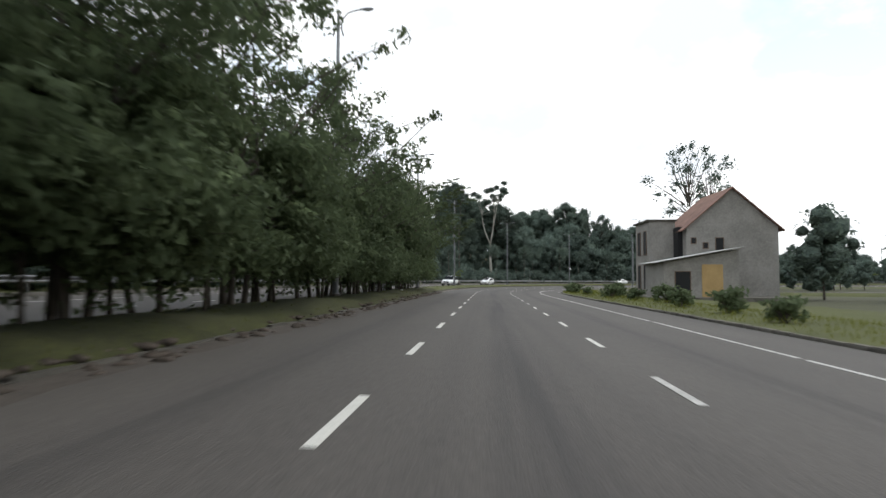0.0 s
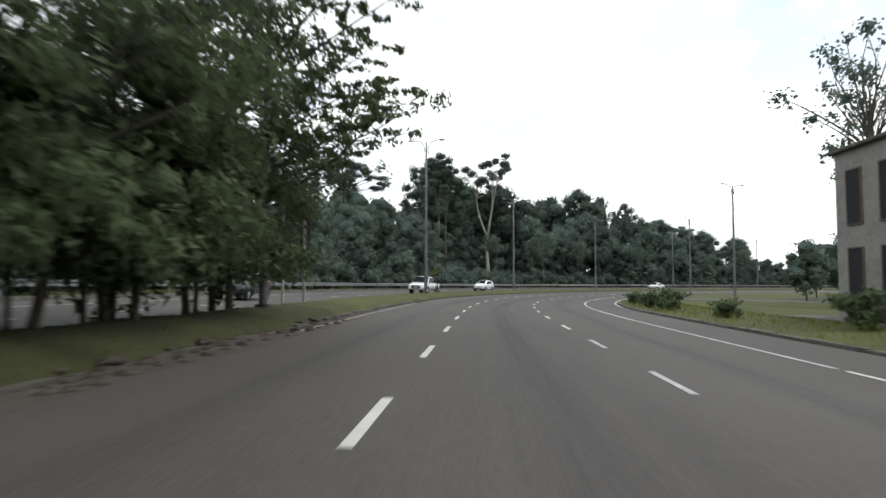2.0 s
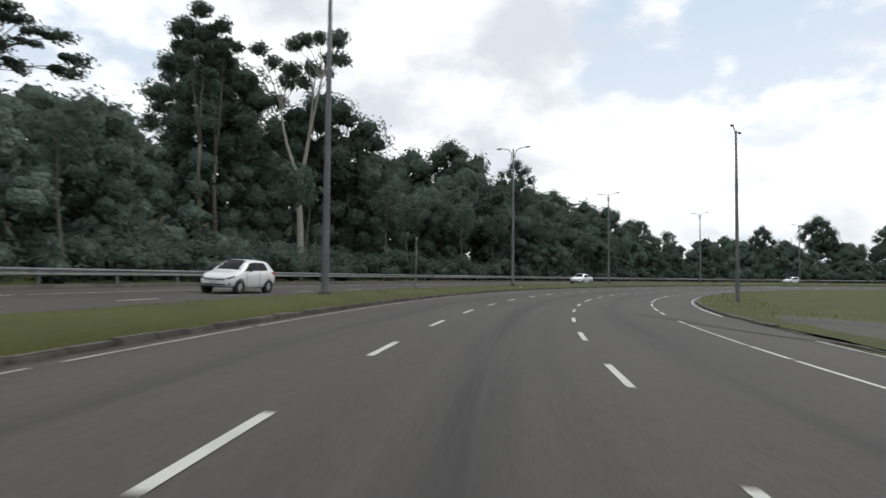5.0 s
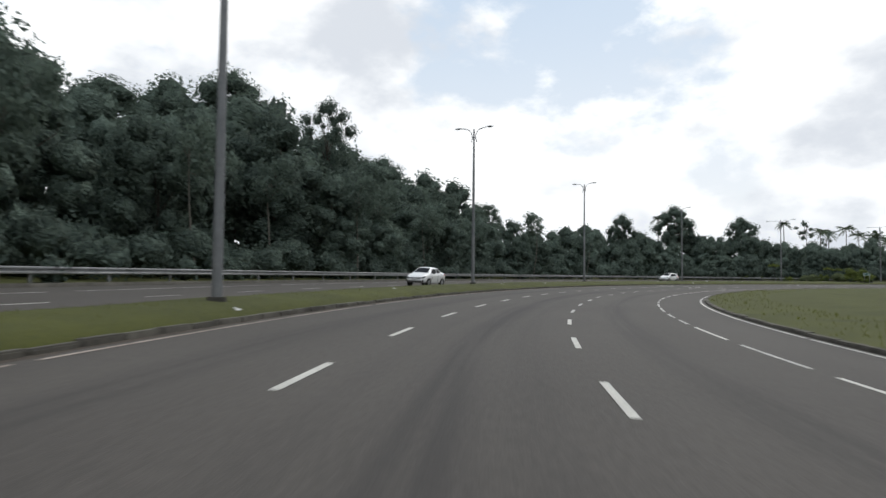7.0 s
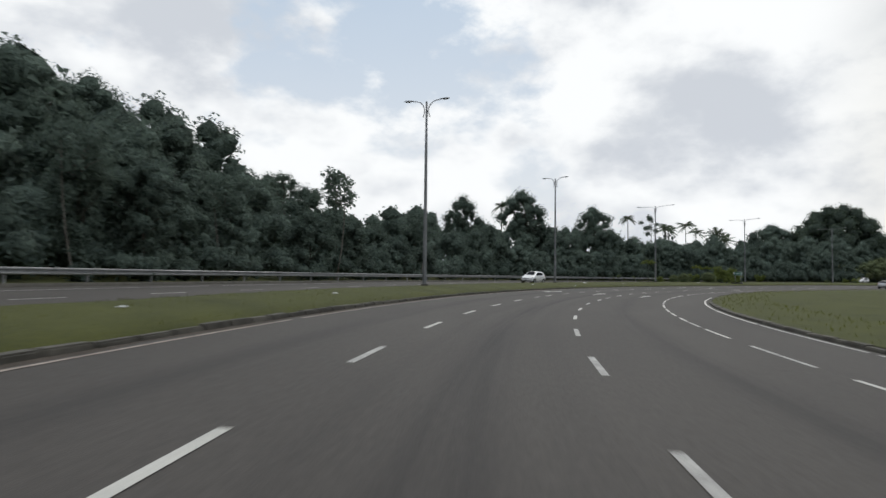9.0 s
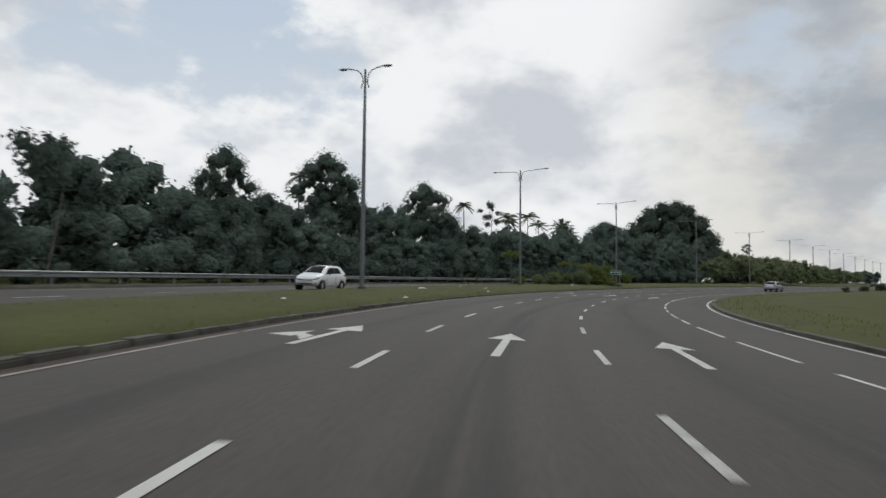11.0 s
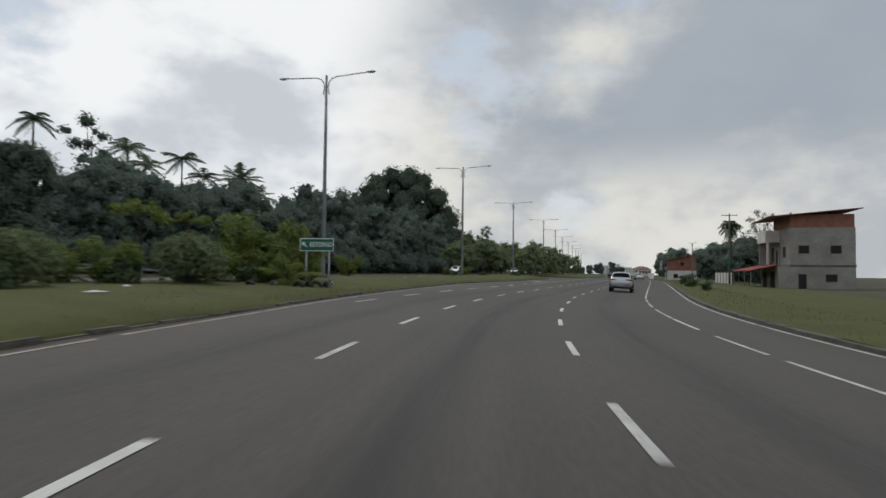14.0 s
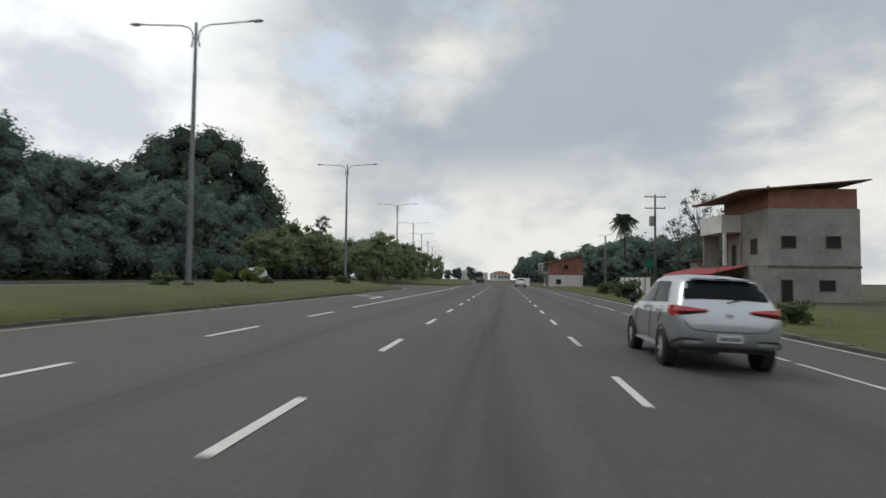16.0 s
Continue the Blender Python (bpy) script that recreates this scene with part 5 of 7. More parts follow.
def crash_barrier():
    root = tagged(new("crash_barrier"), "galvanised steel W-beam crash barrier beside the forest", "crash barrier")
    prof = [(0.0, 0.50), (0.05, 0.53), (0.05, 0.58), (-0.02, 0.63), (-0.02, 0.68), (0.05, 0.73), (0.05, 0.79), (0.0, 0.82), (-0.012, 0.82), (0.035, 0.785), (0.035, 0.735), (-0.035, 0.685), (-0.035, 0.625), (0.035, 0.575), (0.035, 0.535), (-0.012, 0.50)]
    s = -60.0
    while s < 330:
        e = min(s + 12.0, 330)
        m = Mesh()
        rings = []
        for i in range(7):
            q = s + (e - s) * i / 6
            drop = max(0.0, q - 320) * 0.055
            rings.append([at(q, barrier_u(q) + a, 0.02 + b - drop) for a, b in prof])
        m.loft(rings)
        part("beam", m, GALV, root, smooth=False)
        s = e + 0.004
    post = Mesh().soft_box(0, 0, 0.30, 0.10, 0.13, 1.05, 0.01).data("post", GALV)
    block = Mesh().soft_box(0.06, 0, 0.66, 0.09, 0.11, 0.28, 0.01).data("spacer", GALV)
    s = -58.0
    while s < 328:
        for name, me in (("post", post), ("spacer", block)):
            o = new(name, me)
            o.matrix_basis = seat_at(s, barrier_u(s) - 0.14, -max(0.0, s - 320) * 0.055)
            o.parent = root
        s += 4.0


crash_barrier()
ribbon("barrier_kerb", CONCRETE, -100, 420, 2.0, lambda s: [far_near(s) - FAR_WIDTH - 0.34, far_near(s) - FAR_WIDTH - 0.30, far_near(s) - FAR_WIDTH - 0.12, far_near(s) - FAR_WIDTH - 0.06],
       lambda s, i, n: [0.02, 0.17, 0.17, -0.02][i], "low pale concrete kerb below the crash barrier", "kerb")


# ---------------------------------------------------------------- vehicles
def wheel(parent, x, y, r, side, wide=0.19):
    w = new("wheel")
    w.parent = parent
    w.location = (x, y, r)
    s = 1 if side > 0 else -1
    m = Mesh().lathe([(-wide / 2, r * 0.66), (-wide / 2, r * 0.93), (-wide * 0.36, r), (wide * 0.36, r), (wide / 2, r * 0.93), (wide / 2, r * 0.66), (-wide / 2, r * 0.66)], 22, cap=False)
    part("tyre", m, RUBBER, w, smooth=False)
    m = Mesh()
    hubm = Mesh().lathe([(s * 0.02, 0.0001), (s * 0.02, r * 0.64), (s * (wide / 2 - 0.005), r * 0.67), (s * (wide / 2 + 0.002), r * 0.66)], 22, cap=False)
    part("brake_disc", hubm, BLACK_PLASTIC, w)
    for k in range(7):
        a = k * math.pi * 2 / 7
        m.box(s * (wide / 2 - 0.03), 0, r * 0.36, 0.03, r * 0.17, r * 0.62, pose(0, 0, 0, math.degrees(a), 0, 0))
    m.lathe([(s * (wide / 2 - 0.05), 0.0001), (s * (wide / 2 - 0.01), r * 0.16), (s * (wide / 2), r * 0.1), (s * (wide / 2 + 0.002), 0.0001)], 12)
    part("rim", m, RIM, w)
    return w


def patch(a, b, c, d, out=0.008, inset=0.0):
    """A thin panel on the quad a-b-c-d, proud of it by out."""
    a, b, c, d = (Vector(p) for p in (a, b, c, d))
    mid = (a + b + c + d) / 4
    a, b, c, d = (p.lerp(mid, inset) for p in (a, b, c, d))
    n = (b - a).cross(d - a).normalized() * out
    return Mesh().add([a + n, b + n, c + n, d + n, a - n * 0.3, b - n * 0.3, c - n * 0.3, d - n * 0.3],
                      [(0, 1, 2, 3), (7, 6, 5, 4), (0, 4, 5, 1), (1, 5, 6, 2), (2, 6, 7, 3), (3, 7, 4, 0)])


def pickup_truck(name, paint):
    """A double-cab pickup with its nose to local +y, standing on z = 0, its middle at the origin."""
    root = new(name)
    L, W, belt, roof, r, bot = 5.2, 0.93, 1.10, 1.80, 0.385, 0.42
    lower = [(-2.60, .80, .62, 1.06), (-2.54, .91, .55, 1.13), (-1.2, .925, .46, 1.14), (0.6, .93, .44, 1.13), (1.1, .93, .44, 1.12), (1.3, .93, .44, 1.10), (2.1, .91, .46, 1.03), (2.45, .85, .46, .93), (2.6, .68, .50, .80)]
    cabin = [(-0.98, .80, .72, 1.12, 1.15), (-0.86, .83, .69, 1.12, 1.74), (-0.3, .84, .69, 1.12, 1.80), (0.35, .84, .68, 1.12, 1.79), (1.28, .83, .76, 1.10, 1.12)]
    axles, seats = (-1.6, 1.48), (-0.86, 0.35, 1.28)

    def ring(y, w, zb, zt):
        prof = [(0, zb), (w * .86, zb), (w * .955, zb + .07), (w, zb + (zt - zb) * .38), (w * .992, zb + (zt - zb) * .66), (w * .955, zt - .09), (w * .90, zt - .025), (w * .80, zt), (0, zt + .025)]
        return [Vector((x, y, z)) for x, z in prof] + [Vector((-x, y, z)) for x, z in prof[-2:0:-1]]

    def cab(y, wb, wt, zb, zt):
        k = min(1.0, (zt - zb) / 0.2)
        prof = [(0, zb), (wb, zb), (wb + (wt - wb) * .5, zb + (zt - zb) * .5), (wt, zt - .05 * k), (wt * .90, zt - .008 * k), (0, zt + .03 * k)]
        return [Vector((x, y, z)) for x, z in prof] + [Vector((-x, y, z)) for x, z in prof[-2:0:-1]]

    part("body", Mesh().loft([ring(*q) for q in lower]), paint, root, smooth=True)
    part("cabin", Mesh().loft([cab(*q) for q in cabin]), paint, root, smooth=True)
    # glass: rear, front and sides lie on the cabin's slopes
    c = cabin
    a, b = c[0], c[1]

    def slope(q0, q1, t):
        return [q0[i] + (q1[i] - q0[i]) * t for i in range(5)]

    g0, g1 = slope(a, b, 0.10), slope(a, b, 0.93)
    part("rear_window", patch((-g0[1] * .93, g0[0], g0[4] + .012), (g0[1] * .93, g0[0], g0[4] + .012), (g1[2] * .86, g1[0], g1[4] + .012), (-g1[2] * .86, g1[0], g1[4] + .012), 0.02), CAR_GLASS, root)
    a, b = c[-1], c[-2]
    g0, g1 = slope(a, b, 0.08), slope(a, b, 0.93)
    part("windscreen", patch((g0[1] * .93, g0[0], g0[4] + .012), (-g0[1] * .93, g0[0], g0[4] + .012), (-g1[2] * .9, g1[0], g1[4] + .012), (g1[2] * .9, g1[0], g1[4] + .012), 0.02), CAR_GLASS, root)
    rear, mid, front = seats
    zl, zh = belt + .035, roof - .10
    wl, wh = cabin[-3][1], cabin[-3][2]

    def side_at(y, z):
        t = (z - belt) / (roof - belt)
        y0 = y
        w = wl + (wh - wl) * min(1, max(0, t))
        return w, y0

    for sg in (-1, 1):
        splits = [(rear + .1, -0.25), (-0.18, front - .32)]
        for i, (y0, y1) in enumerate(splits):
            y1t = y1 if i == 0 else mid + .05
            y0t = y0 if i == 1 else y0 + .02
            q = [(sg * (side_at(y0, zl)[0] + .004), y0, zl), (sg * (side_at(y1, zl)[0] + .004), y1, zl), (sg * (side_at(y1t, zh)[0] + .004), y1t, zh), (sg * (side_at(y0t, zh)[0] + .004), y0t, zh)]
            if sg < 0:
                q = [q[1], q[0], q[3], q[2]]
            part("side_window", patch(*q, 0.012), CAR_GLASS, root)
        # door handles, mirror, sill
        for y in (rear * .35 + mid * .65 - .35, mid - .1):
            part("door_handle", Mesh().soft_box(sg * (W - .005), y - .25, belt - .13, .03, .19, .028, .01), paint, root)
        mir = part("mirror", Mesh().soft_box(sg * (W + .075), front - .42, belt + .045, .20, .11, .135, .04), paint, root, smooth=True)
        part("sill", Mesh().soft_box(sg * (W - .055), 0.03, bot + .03, .10, axles[1] - axles[0] - 2 * r - .12, .10, .02), BLACK_PLASTIC, root)
        for y in axles:
            arch = Mesh().lathe([(sg * (W - .20), 0.0001), (sg * (W - .20), r * 1.13), (sg * (W + .004), r * 1.13), (sg * (W + .004), 0.0001)], 24)
            o = part("wheel_arch", arch, BLACK_PLASTIC, root)
            o.location = (0, y, r * 1.02)
            wheel(root, sg * (W - .075), y, r, sg)
        # door seams
        for y in ((rear + mid) / 2 + .16, front - .22):
            part("door_seam", Mesh().box(sg * (W - .002), y, (belt + bot) / 2 + .1, .012, .012, (belt - bot) * .72), BLACK_PLASTIC, root)
    back, nose = -L / 2, L / 2
    for sg in (-1, 1):
        part("tail_light", Mesh().soft_box(sg * (W - .13), back + .04, belt - .14, .2, .10, .22, .03), RED_LENS, root)
    part("rear_bumper", Mesh().soft_box(0, back + .06, bot + .2, W * 1.7, .14, .2, .05), BLACK_PLASTIC, root)
    # nose
    hood = lower[-2]
    for sg in (-1, 1):
        part("headlight", Mesh().loft([[Vector((sg * x, y, z)) for x, y, z in q] for q in (
            [(W * .42, nose - .03, hood[3] - .10), (W * .42, nose - .03, hood[3] - .16), (W * .42, nose - .10, hood[3] - .16), (W * .42, nose - .10, hood[3] - .10)],
            [(W * .80, nose - .10, hood[3] - .02), (W * .80, nose - .10, hood[3] - .15), (W * .80, nose - .22, hood[3] - .15), (W * .80, nose - .22, hood[3] - .02)],
            [(W * .935, nose - .36, hood[3] + .015), (W * .935, nose - .36, hood[3] - .07), (W * .93, nose - .48, hood[3] - .07), (W * .93, nose - .48, hood[3] + .015)])]), CLEAR_LENS, root)
        part("fog_lamp", Mesh().soft_box(sg * W * .72, nose - .09, bot + .19, .16, .08, .10, .02), BLACK_PLASTIC, root)
    part("grille", Mesh().soft_box(0, nose - .015, hood[3] - .18, W * 1.05, .07, .26, .02), BLACK_PLASTIC, root, "black grille")
    part("grille_bar", Mesh().soft_box(0, nose + .025, hood[3] - .17, W * .8, .02, .02, .006), RIM, root)
    part("lower_intake", Mesh().soft_box(0, nose - .04, bot + .17, W * 1.0, .08, .11, .03), BLACK_PLASTIC, root)
    fp = part("front_plate", Mesh().soft_box(0, nose + .035, bot + .27, .40, .015, .12, .005), PLATE, root)
    part("bar", Mesh().box(0, nose + .045, bot + .27, .30, .004, .05), INK, fp)
    part("load_bed", Mesh().soft_box(0, -1.72, 1.135, 1.52, 1.35, .03, .01), BLACK_PLASTIC, root)
    bar = Mesh()
    bar.tube([(-.74, -1.15, 1.1), (-.70, -1.12, 1.62), (-.45, -1.12, 1.70), (.45, -1.12, 1.70), (.70, -1.12, 1.62), (.74, -1.15, 1.1)], .04, 8)
    part("roll_bar", bar, BLACK_PLASTIC, root, smooth=True)
    for sg in (-1, 1):
        part("roll_bar_stay", Mesh().tube([(sg * .70, -1.12, 1.55), (sg * .76, -2.2, 1.14)], .032, 6), BLACK_PLASTIC, root)
        part("wheel_flare", Mesh().soft_box(sg * (W - .02), axles[1], r * 2 + .10, .06, .95, .05, .02), paint, root)
    return root


def shaped_hatchback(name, paint, sedan=False):
    """Five-door hatchback, or a four-door sedan, nose to local +y: one smooth shell through cross-sections, with glass and lamps laid on it."""
    root = new(name)
    # y, half width, underside, belt height, belt half width, top height, top half width
    keys = [(-2.00, .60, .47, .66, .58, .70, .50), (-1.975, .72, .40, .80, .68, .84, .60), (-1.94, .785, .36, .91, .73, .94, .65), (-1.87, .815, .32, .985, .745, 1.02, .66),
            (-1.76, .838, .29, .99, .755, 1.15, .675), (-1.62, .852, .25, .985, .76, 1.31, .64), (-1.47, .858, .24, .98, .765, 1.425, .605), (-1.30, .86, .23, .975, .77, 1.468, .60),
            (-0.9, .862, .21, .965, .78, 1.495, .61), (-0.3, .862, .20, .955, .785, 1.505, .61), (0.2, .862, .20, .945, .785, 1.48, .605), (0.5, .862, .20, .94, .785, 1.37, .60),
            (0.85, .862, .21, .93, .78, 1.16, .65), (1.10, .86, .21, .92, .775, .985, .70), (1.3, .855, .22, .89, .76, .945, .70), (1.6, .83, .23, .82, .72, .875, .66), (1.85, .76, .26, .71, .64, .755, .58),
            (1.97, .64, .30, .62, .52, .66, .46), (2.0, .54, .35, .56, .44, .60, .40)]
    if sedan:
        keys = [(-2.22, .56, .47, .70, .54, .72, .46), (-2.19, .70, .40, .90, .66, .93, .58), (-2.12, .79, .34, .99, .73, 1.02, .62), (-1.95, .83, .29, 1.0, .75, 1.035, .64), (-1.70, .85, .25, .985, .76, 1.06, .66),
                (-1.45, .86, .24, .975, .765, 1.14, .64), (-1.15, .862, .22, .965, .77, 1.30, .60), (-.85, .864, .21, .96, .775, 1.42, .59), (-.5, .864, .20, .955, .78, 1.465, .60), (0, .864, .20, .95, .785, 1.475, .60),
                (.35, .864, .20, .94, .785, 1.42, .60), (.7, .864, .20, .935, .785, 1.24, .63), (1.05, .862, .21, .92, .775, 1.03, .70), (1.3, .858, .21, .90, .765, .965, .70), (1.7, .84, .23, .84, .73, .89, .67),
                (2.0, .77, .26, .73, .65, .775, .59), (2.16, .66, .30, .63, .54, .67, .48), (2.22, .56, .35, .56, .45, .60, .41)]
    glass_rear, glass_front = ((-1.50, .55), (1.10, .72)) if sedan else ((-1.80, .30), (1.05, .80))
    doors = ((-1.12, -.28, -.80, -.28), (-.20, .96, -.20, .42)) if sedan else ((-1.22, -.36, -1.00, -.36), (-.28, .92, -.28, .30))
    axles = (-1.30, 1.34) if sedan else (-1.22, 1.30)
    k = np.array(keys)
    t = np.linspace(0, len(k) - 1, 73)
    tab = np.stack([np.interp(t, np.arange(len(k)), k[:, i]) for i in range(7)], axis=1)
    for _ in range(3):
        tab[1:-1] = (tab[:-2] + 2 * tab[1:-1] + tab[2:]) / 4

    def row(y):
        return [float(np.interp(y, tab[:, 0], tab[:, i])) for i in range(1, 7)]

    def half(y):
        w, zb, zm, wm, zt, wt = row(y)
        h, q = zm - zb, min(1.0, (zt - zm) / 0.3)
        return [(0, zb), (w * .84, zb), (w * .95, zb + .06), (w * .985, zb + h * .28), (w, zb + h * .52), (w * .988, zb + h * .80), (wm + (w - wm) * .55, zm - .03), (wm + (w - wm) * .12, zm),
                (wm, zm + .02 * q), (wm + (wt - wm) * .45 + .014 * q, zm + (zt - zm) * .5), (wt + .012 * q, zt - .065 * q), (wt * .90, zt - .018 * q), (wt * .5, zt + .012 * q), (0, zt + .02 * q)]

    rings = []
    for y in tab[:, 0]:
        p = half(y)
        rings.append([Vector((x, y, z)) for x, z in p] + [Vector((-x, y, z)) for x, z in p[-2:0:-1]])
    part("body", Mesh().loft(rings), paint, root, smooth=True)

    def sheet(fn, n, m):
        """Grid of points fn(a, b), a and b from 0 to 1."""
        g = Mesh()
        for i in range(n):
            for j in range(m):
                g.v.append(fn(i / (n - 1), j / (m - 1)))
        g.f = [(i * m + j, (i + 1) * m + j, (i + 1) * m + j + 1, i * m + j + 1) for i in range(n - 1) for j in range(m - 1)]
        return g

    def on_side(y, v, sg, out):
        p = half(y)
        (x0, z0), (x1, z1), (x2, z2) = p[8], p[9], p[10]
        x, z = (x0 + (x1 - x0) * v * 2, z0 + (z1 - z0) * v * 2) if v < .5 else (x1 + (x2 - x1) * (v * 2 - 1), z1 + (z2 - z1) * (v * 2 - 1))
        return (sg * (x + out), y, z)

    def on_top(y, f, out):
        p = half(y)
        wt = p[10][0]
        xs, zs = [0, p[12][0], p[11][0], p[10][0]], [p[13][1], p[12][1], p[11][1], p[10][1]]
        x = abs(f) * wt
        return (math.copysign(x, f), y - out * .7, float(np.interp(x, xs, zs)) + out * .7)

    part("rear_window", sheet(lambda a, b: on_top(glass_rear[0] + glass_rear[1] * b, (2 * a - 1) * (1.0 - .07 * b) * (1 - .05 * (2 * b - 1) ** 4), .008), 15, 8), CAR_GLASS, root, "dark tinted rear window", smooth=True)
    part("windscreen", sheet(lambda a, b: on_top(glass_front[0] - glass_front[1] * b, (2 * a - 1) * .95, -.008 * 0 + .006), 13, 8), CAR_GLASS, root, smooth=True)
    for sg in (-1, 1):
        for lo0, lo1, hi0, hi1 in doors:
            part("side_window", sheet(lambda a, b: on_side(lo0 + (hi0 - lo0) * b ** 1.3 + ((lo1 + (hi1 - lo1) * b) - (lo0 + (hi0 - lo0) * b ** 1.3)) * a, .06 + .80 * b, sg, .006), 10, 7), CAR_GLASS, root, smooth=True)
        part("pillar_trim", sheet(lambda a, b: on_side(-.37 + .10 * a, .04 + .84 * b, sg, .008), 3, 6), BLACK_PLASTIC, root)
        for y in (-.86, .12):
            part("door_handle", Mesh().soft_box(sg * .858, y, .87, .035, .18, .03, .012), paint, root)
        part("mirror", Mesh().soft_box(sg * .97, .66, 1.02, .23, .13, .17, .06), BLACK_PLASTIC, root, "black door mirror", smooth=True)
        part("sill", Mesh().soft_box(sg * .835, .03, .26, .06, 1.72, .05, .02), SILVER, root)
        for y in (-.34, .80):
            part("door_seam", Mesh().tube([(sg * .862, y, .30), (sg * .867, y, .60), (sg * .855, y - .02, .93)], .006, 4), BLACK_PLASTIC, root)
        part("door_seam", Mesh().tube([(sg * .864, -.98, .66), (sg * .86, -1.10, .80), (sg * .845, -1.16, .95)], .006, 4), BLACK_PLASTIC, root)
        for y in axles:
            arch = Mesh().lathe([(sg * .68, 0.0001), (sg * .68, .365), (sg * .868, .365), (sg * .868, .335), (sg * .80, .33), (sg * .80, .0001)], 26)
            o = part("wheel_arch", arch, BLACK_PLASTIC, root)
            o.location = (0, y, .325)
            wheel(root, sg * .785, y, .31, sg)
        # tail light wraps from the side on to the tailgate
        path = [(.852, -1.55, .87, .965), (.846, -1.68, .835, .985), (.825, -1.82, .815, .992), (.775, -1.925, .825, .988), (.69, -1.972, .845, .98), (.53, -1.985, .875, .965), (.33, -1.985, .915, .945)]
        lens, smoke = [], []
        for i, (x, y, z0, z1) in enumerate(path):
            inx, iny = (x - .05, y + .02) if i < 3 else (x - .01, y + .09)
            lens.append([Vector((sg * x, y, z0)), Vector((sg * x, y - .004, (z0 + z1) / 2)), Vector((sg * (x - .012), y + .012, z1)), Vector((sg * inx, iny, z1)), Vector((sg * inx, iny, z0))])
        part("tail_light", Mesh().loft(lens), RED_LENS, root, "red wrap-around tail light", smooth=False)
        for i in range(3, 6):
            (x, y, z0, z1), (x2, y2, a0, a1) = path[i], path[i + 1]
            smoke.append((x, y - .008, z0 + .008, z0 + (z1 - z0) * .45))
        smoke.append((path[6][0], path[6][1] - .008, .917, .925))
        g = Mesh()
        for x, y, z0, z1 in smoke:
            g.v += [(sg * x, y, z0), (sg * x, y, z1)]
        g.f = [(2 * i, 2 * i + 1, 2 * i + 3, 2 * i + 2) for i in range(3)]
        part("reversing_lamp", g, SMOKED_LENS, root, "smoked lower lens")
        part("bumper_trim", Mesh().tube([(sg * .848, -1.72, .34), (sg * .815, -1.86, .43), (sg * .745, -1.958, .468), (sg * .62, -1.995, .472), (sg * .40, -2.005, .47)], [.014, .018, .02, .018, .008], 6), BLACK_PLASTIC, root)
        part("reflector", Mesh().soft_box(sg * .56, -1.985, .425, .26, .03, .05, .014), SILVER, root)
        part("headlight", Mesh().loft([[Vector((sg * x, y, z)) for x, y, z in q] for q in (
            [(.36, 1.99, .60), (.36, 1.99, .56), (.36, 1.92, .56), (.36, 1.92, .60)], [(.66, 1.93, .68), (.66, 1.93, .57), (.66, 1.83, .57), (.66, 1.83, .69)],
            [(.79, 1.70, .76), (.80, 1.70, .68), (.78, 1.60, .68), (.76, 1.60, .79)])]), CLEAR_LENS, root)
    part("tailgate_seam", Mesh().tube([(-.70, -1.955, .835), (-.655, -1.985, .70), (-.56, -2.003, .625), (-.3, -2.006, .605), (.3, -2.006, .605), (.56, -2.003, .625), (.655, -1.985, .70), (.70, -1.955, .835)], .007, 5), BLACK_PLASTIC, root)
    part("tailgate_badge", Mesh().soft_box(0, -1.985, .86, .11, .015, .06, .02), RIM, root, "plain chrome badge")
    part("bumper_diffuser", Mesh().soft_box(0, -1.80, .335, 1.50, .26, .12, .05), BLACK_PLASTIC, root, "black lower bumper")
    plate = part("number_plate", Mesh().soft_box(0, -2.012, .50, .40, .016, .125, .005), PLATE, root)
    for i in range(7):
        part("bar", Mesh().box(-.135 + i * .045 + (.01 if i > 2 else 0), -2.022, .493, .028, .004, .06), INK, plate)
    if not sedan:
        part("rear_spoiler", Mesh().soft_box(0, -1.49, 1.43, .96, .20, .03, .014), paint, root)
        part("brake_lamp", Mesh().soft_box(0, -1.602, 1.434, .22, .012, .018, .004), SMOKED_LENS, root)
        part("wiper", Mesh().tube([(0, -1.85, 1.06), (.26, -1.80, 1.13)], .01, 5), BLACK_PLASTIC, root)
    part("aerial", Mesh().tube([(0, -1.25, 1.48), (0, -1.42, 1.66)], [.012, .004], 5), BLACK_PLASTIC, root)
    part("grille", Mesh().soft_box(0, 1.945, .585, 1.06, .15, .13, .04), BLACK_PLASTIC, root, "black grille")
    part("grille_badge", Mesh().soft_box(0, 2.024, .60, .12, .012, .06, .02), RIM, root)
    part("lower_intake", Mesh().soft_box(0, 1.925, .365, 1.16, .18, .15, .05), BLACK_PLASTIC, root, "black lower intake")
    part("front_plate", Mesh().soft_box(0, 2.012, .47, .40, .014, .11, .005), PLATE, root)
    for sg in (-1, 1):
        part("fog_lamp", Mesh().soft_box(sg * .64, 1.88, .40, .17, .12, .13, .03), BLACK_PLASTIC, root)
    nose = ("headlight", "grille", "grille_badge", "lower_intake", "front_plate", "fog_lamp")
    tail = ("tail_light", "reversing_lamp", "bumper_trim", "reflector", "tailgate_seam", "tailgate_badge", "bumper_diffuser", "number_plate")
    for child in root.children:
        kind = child.name.split(".")[0]
        if not kind.startswith("wheel"):
            child.location.z += 0.045
        if sedan and kind in nose + tail:
            child.location.y += 0.22 if kind in nose else -0.22
    return root


bank = math.degrees(math.atan(BANK))


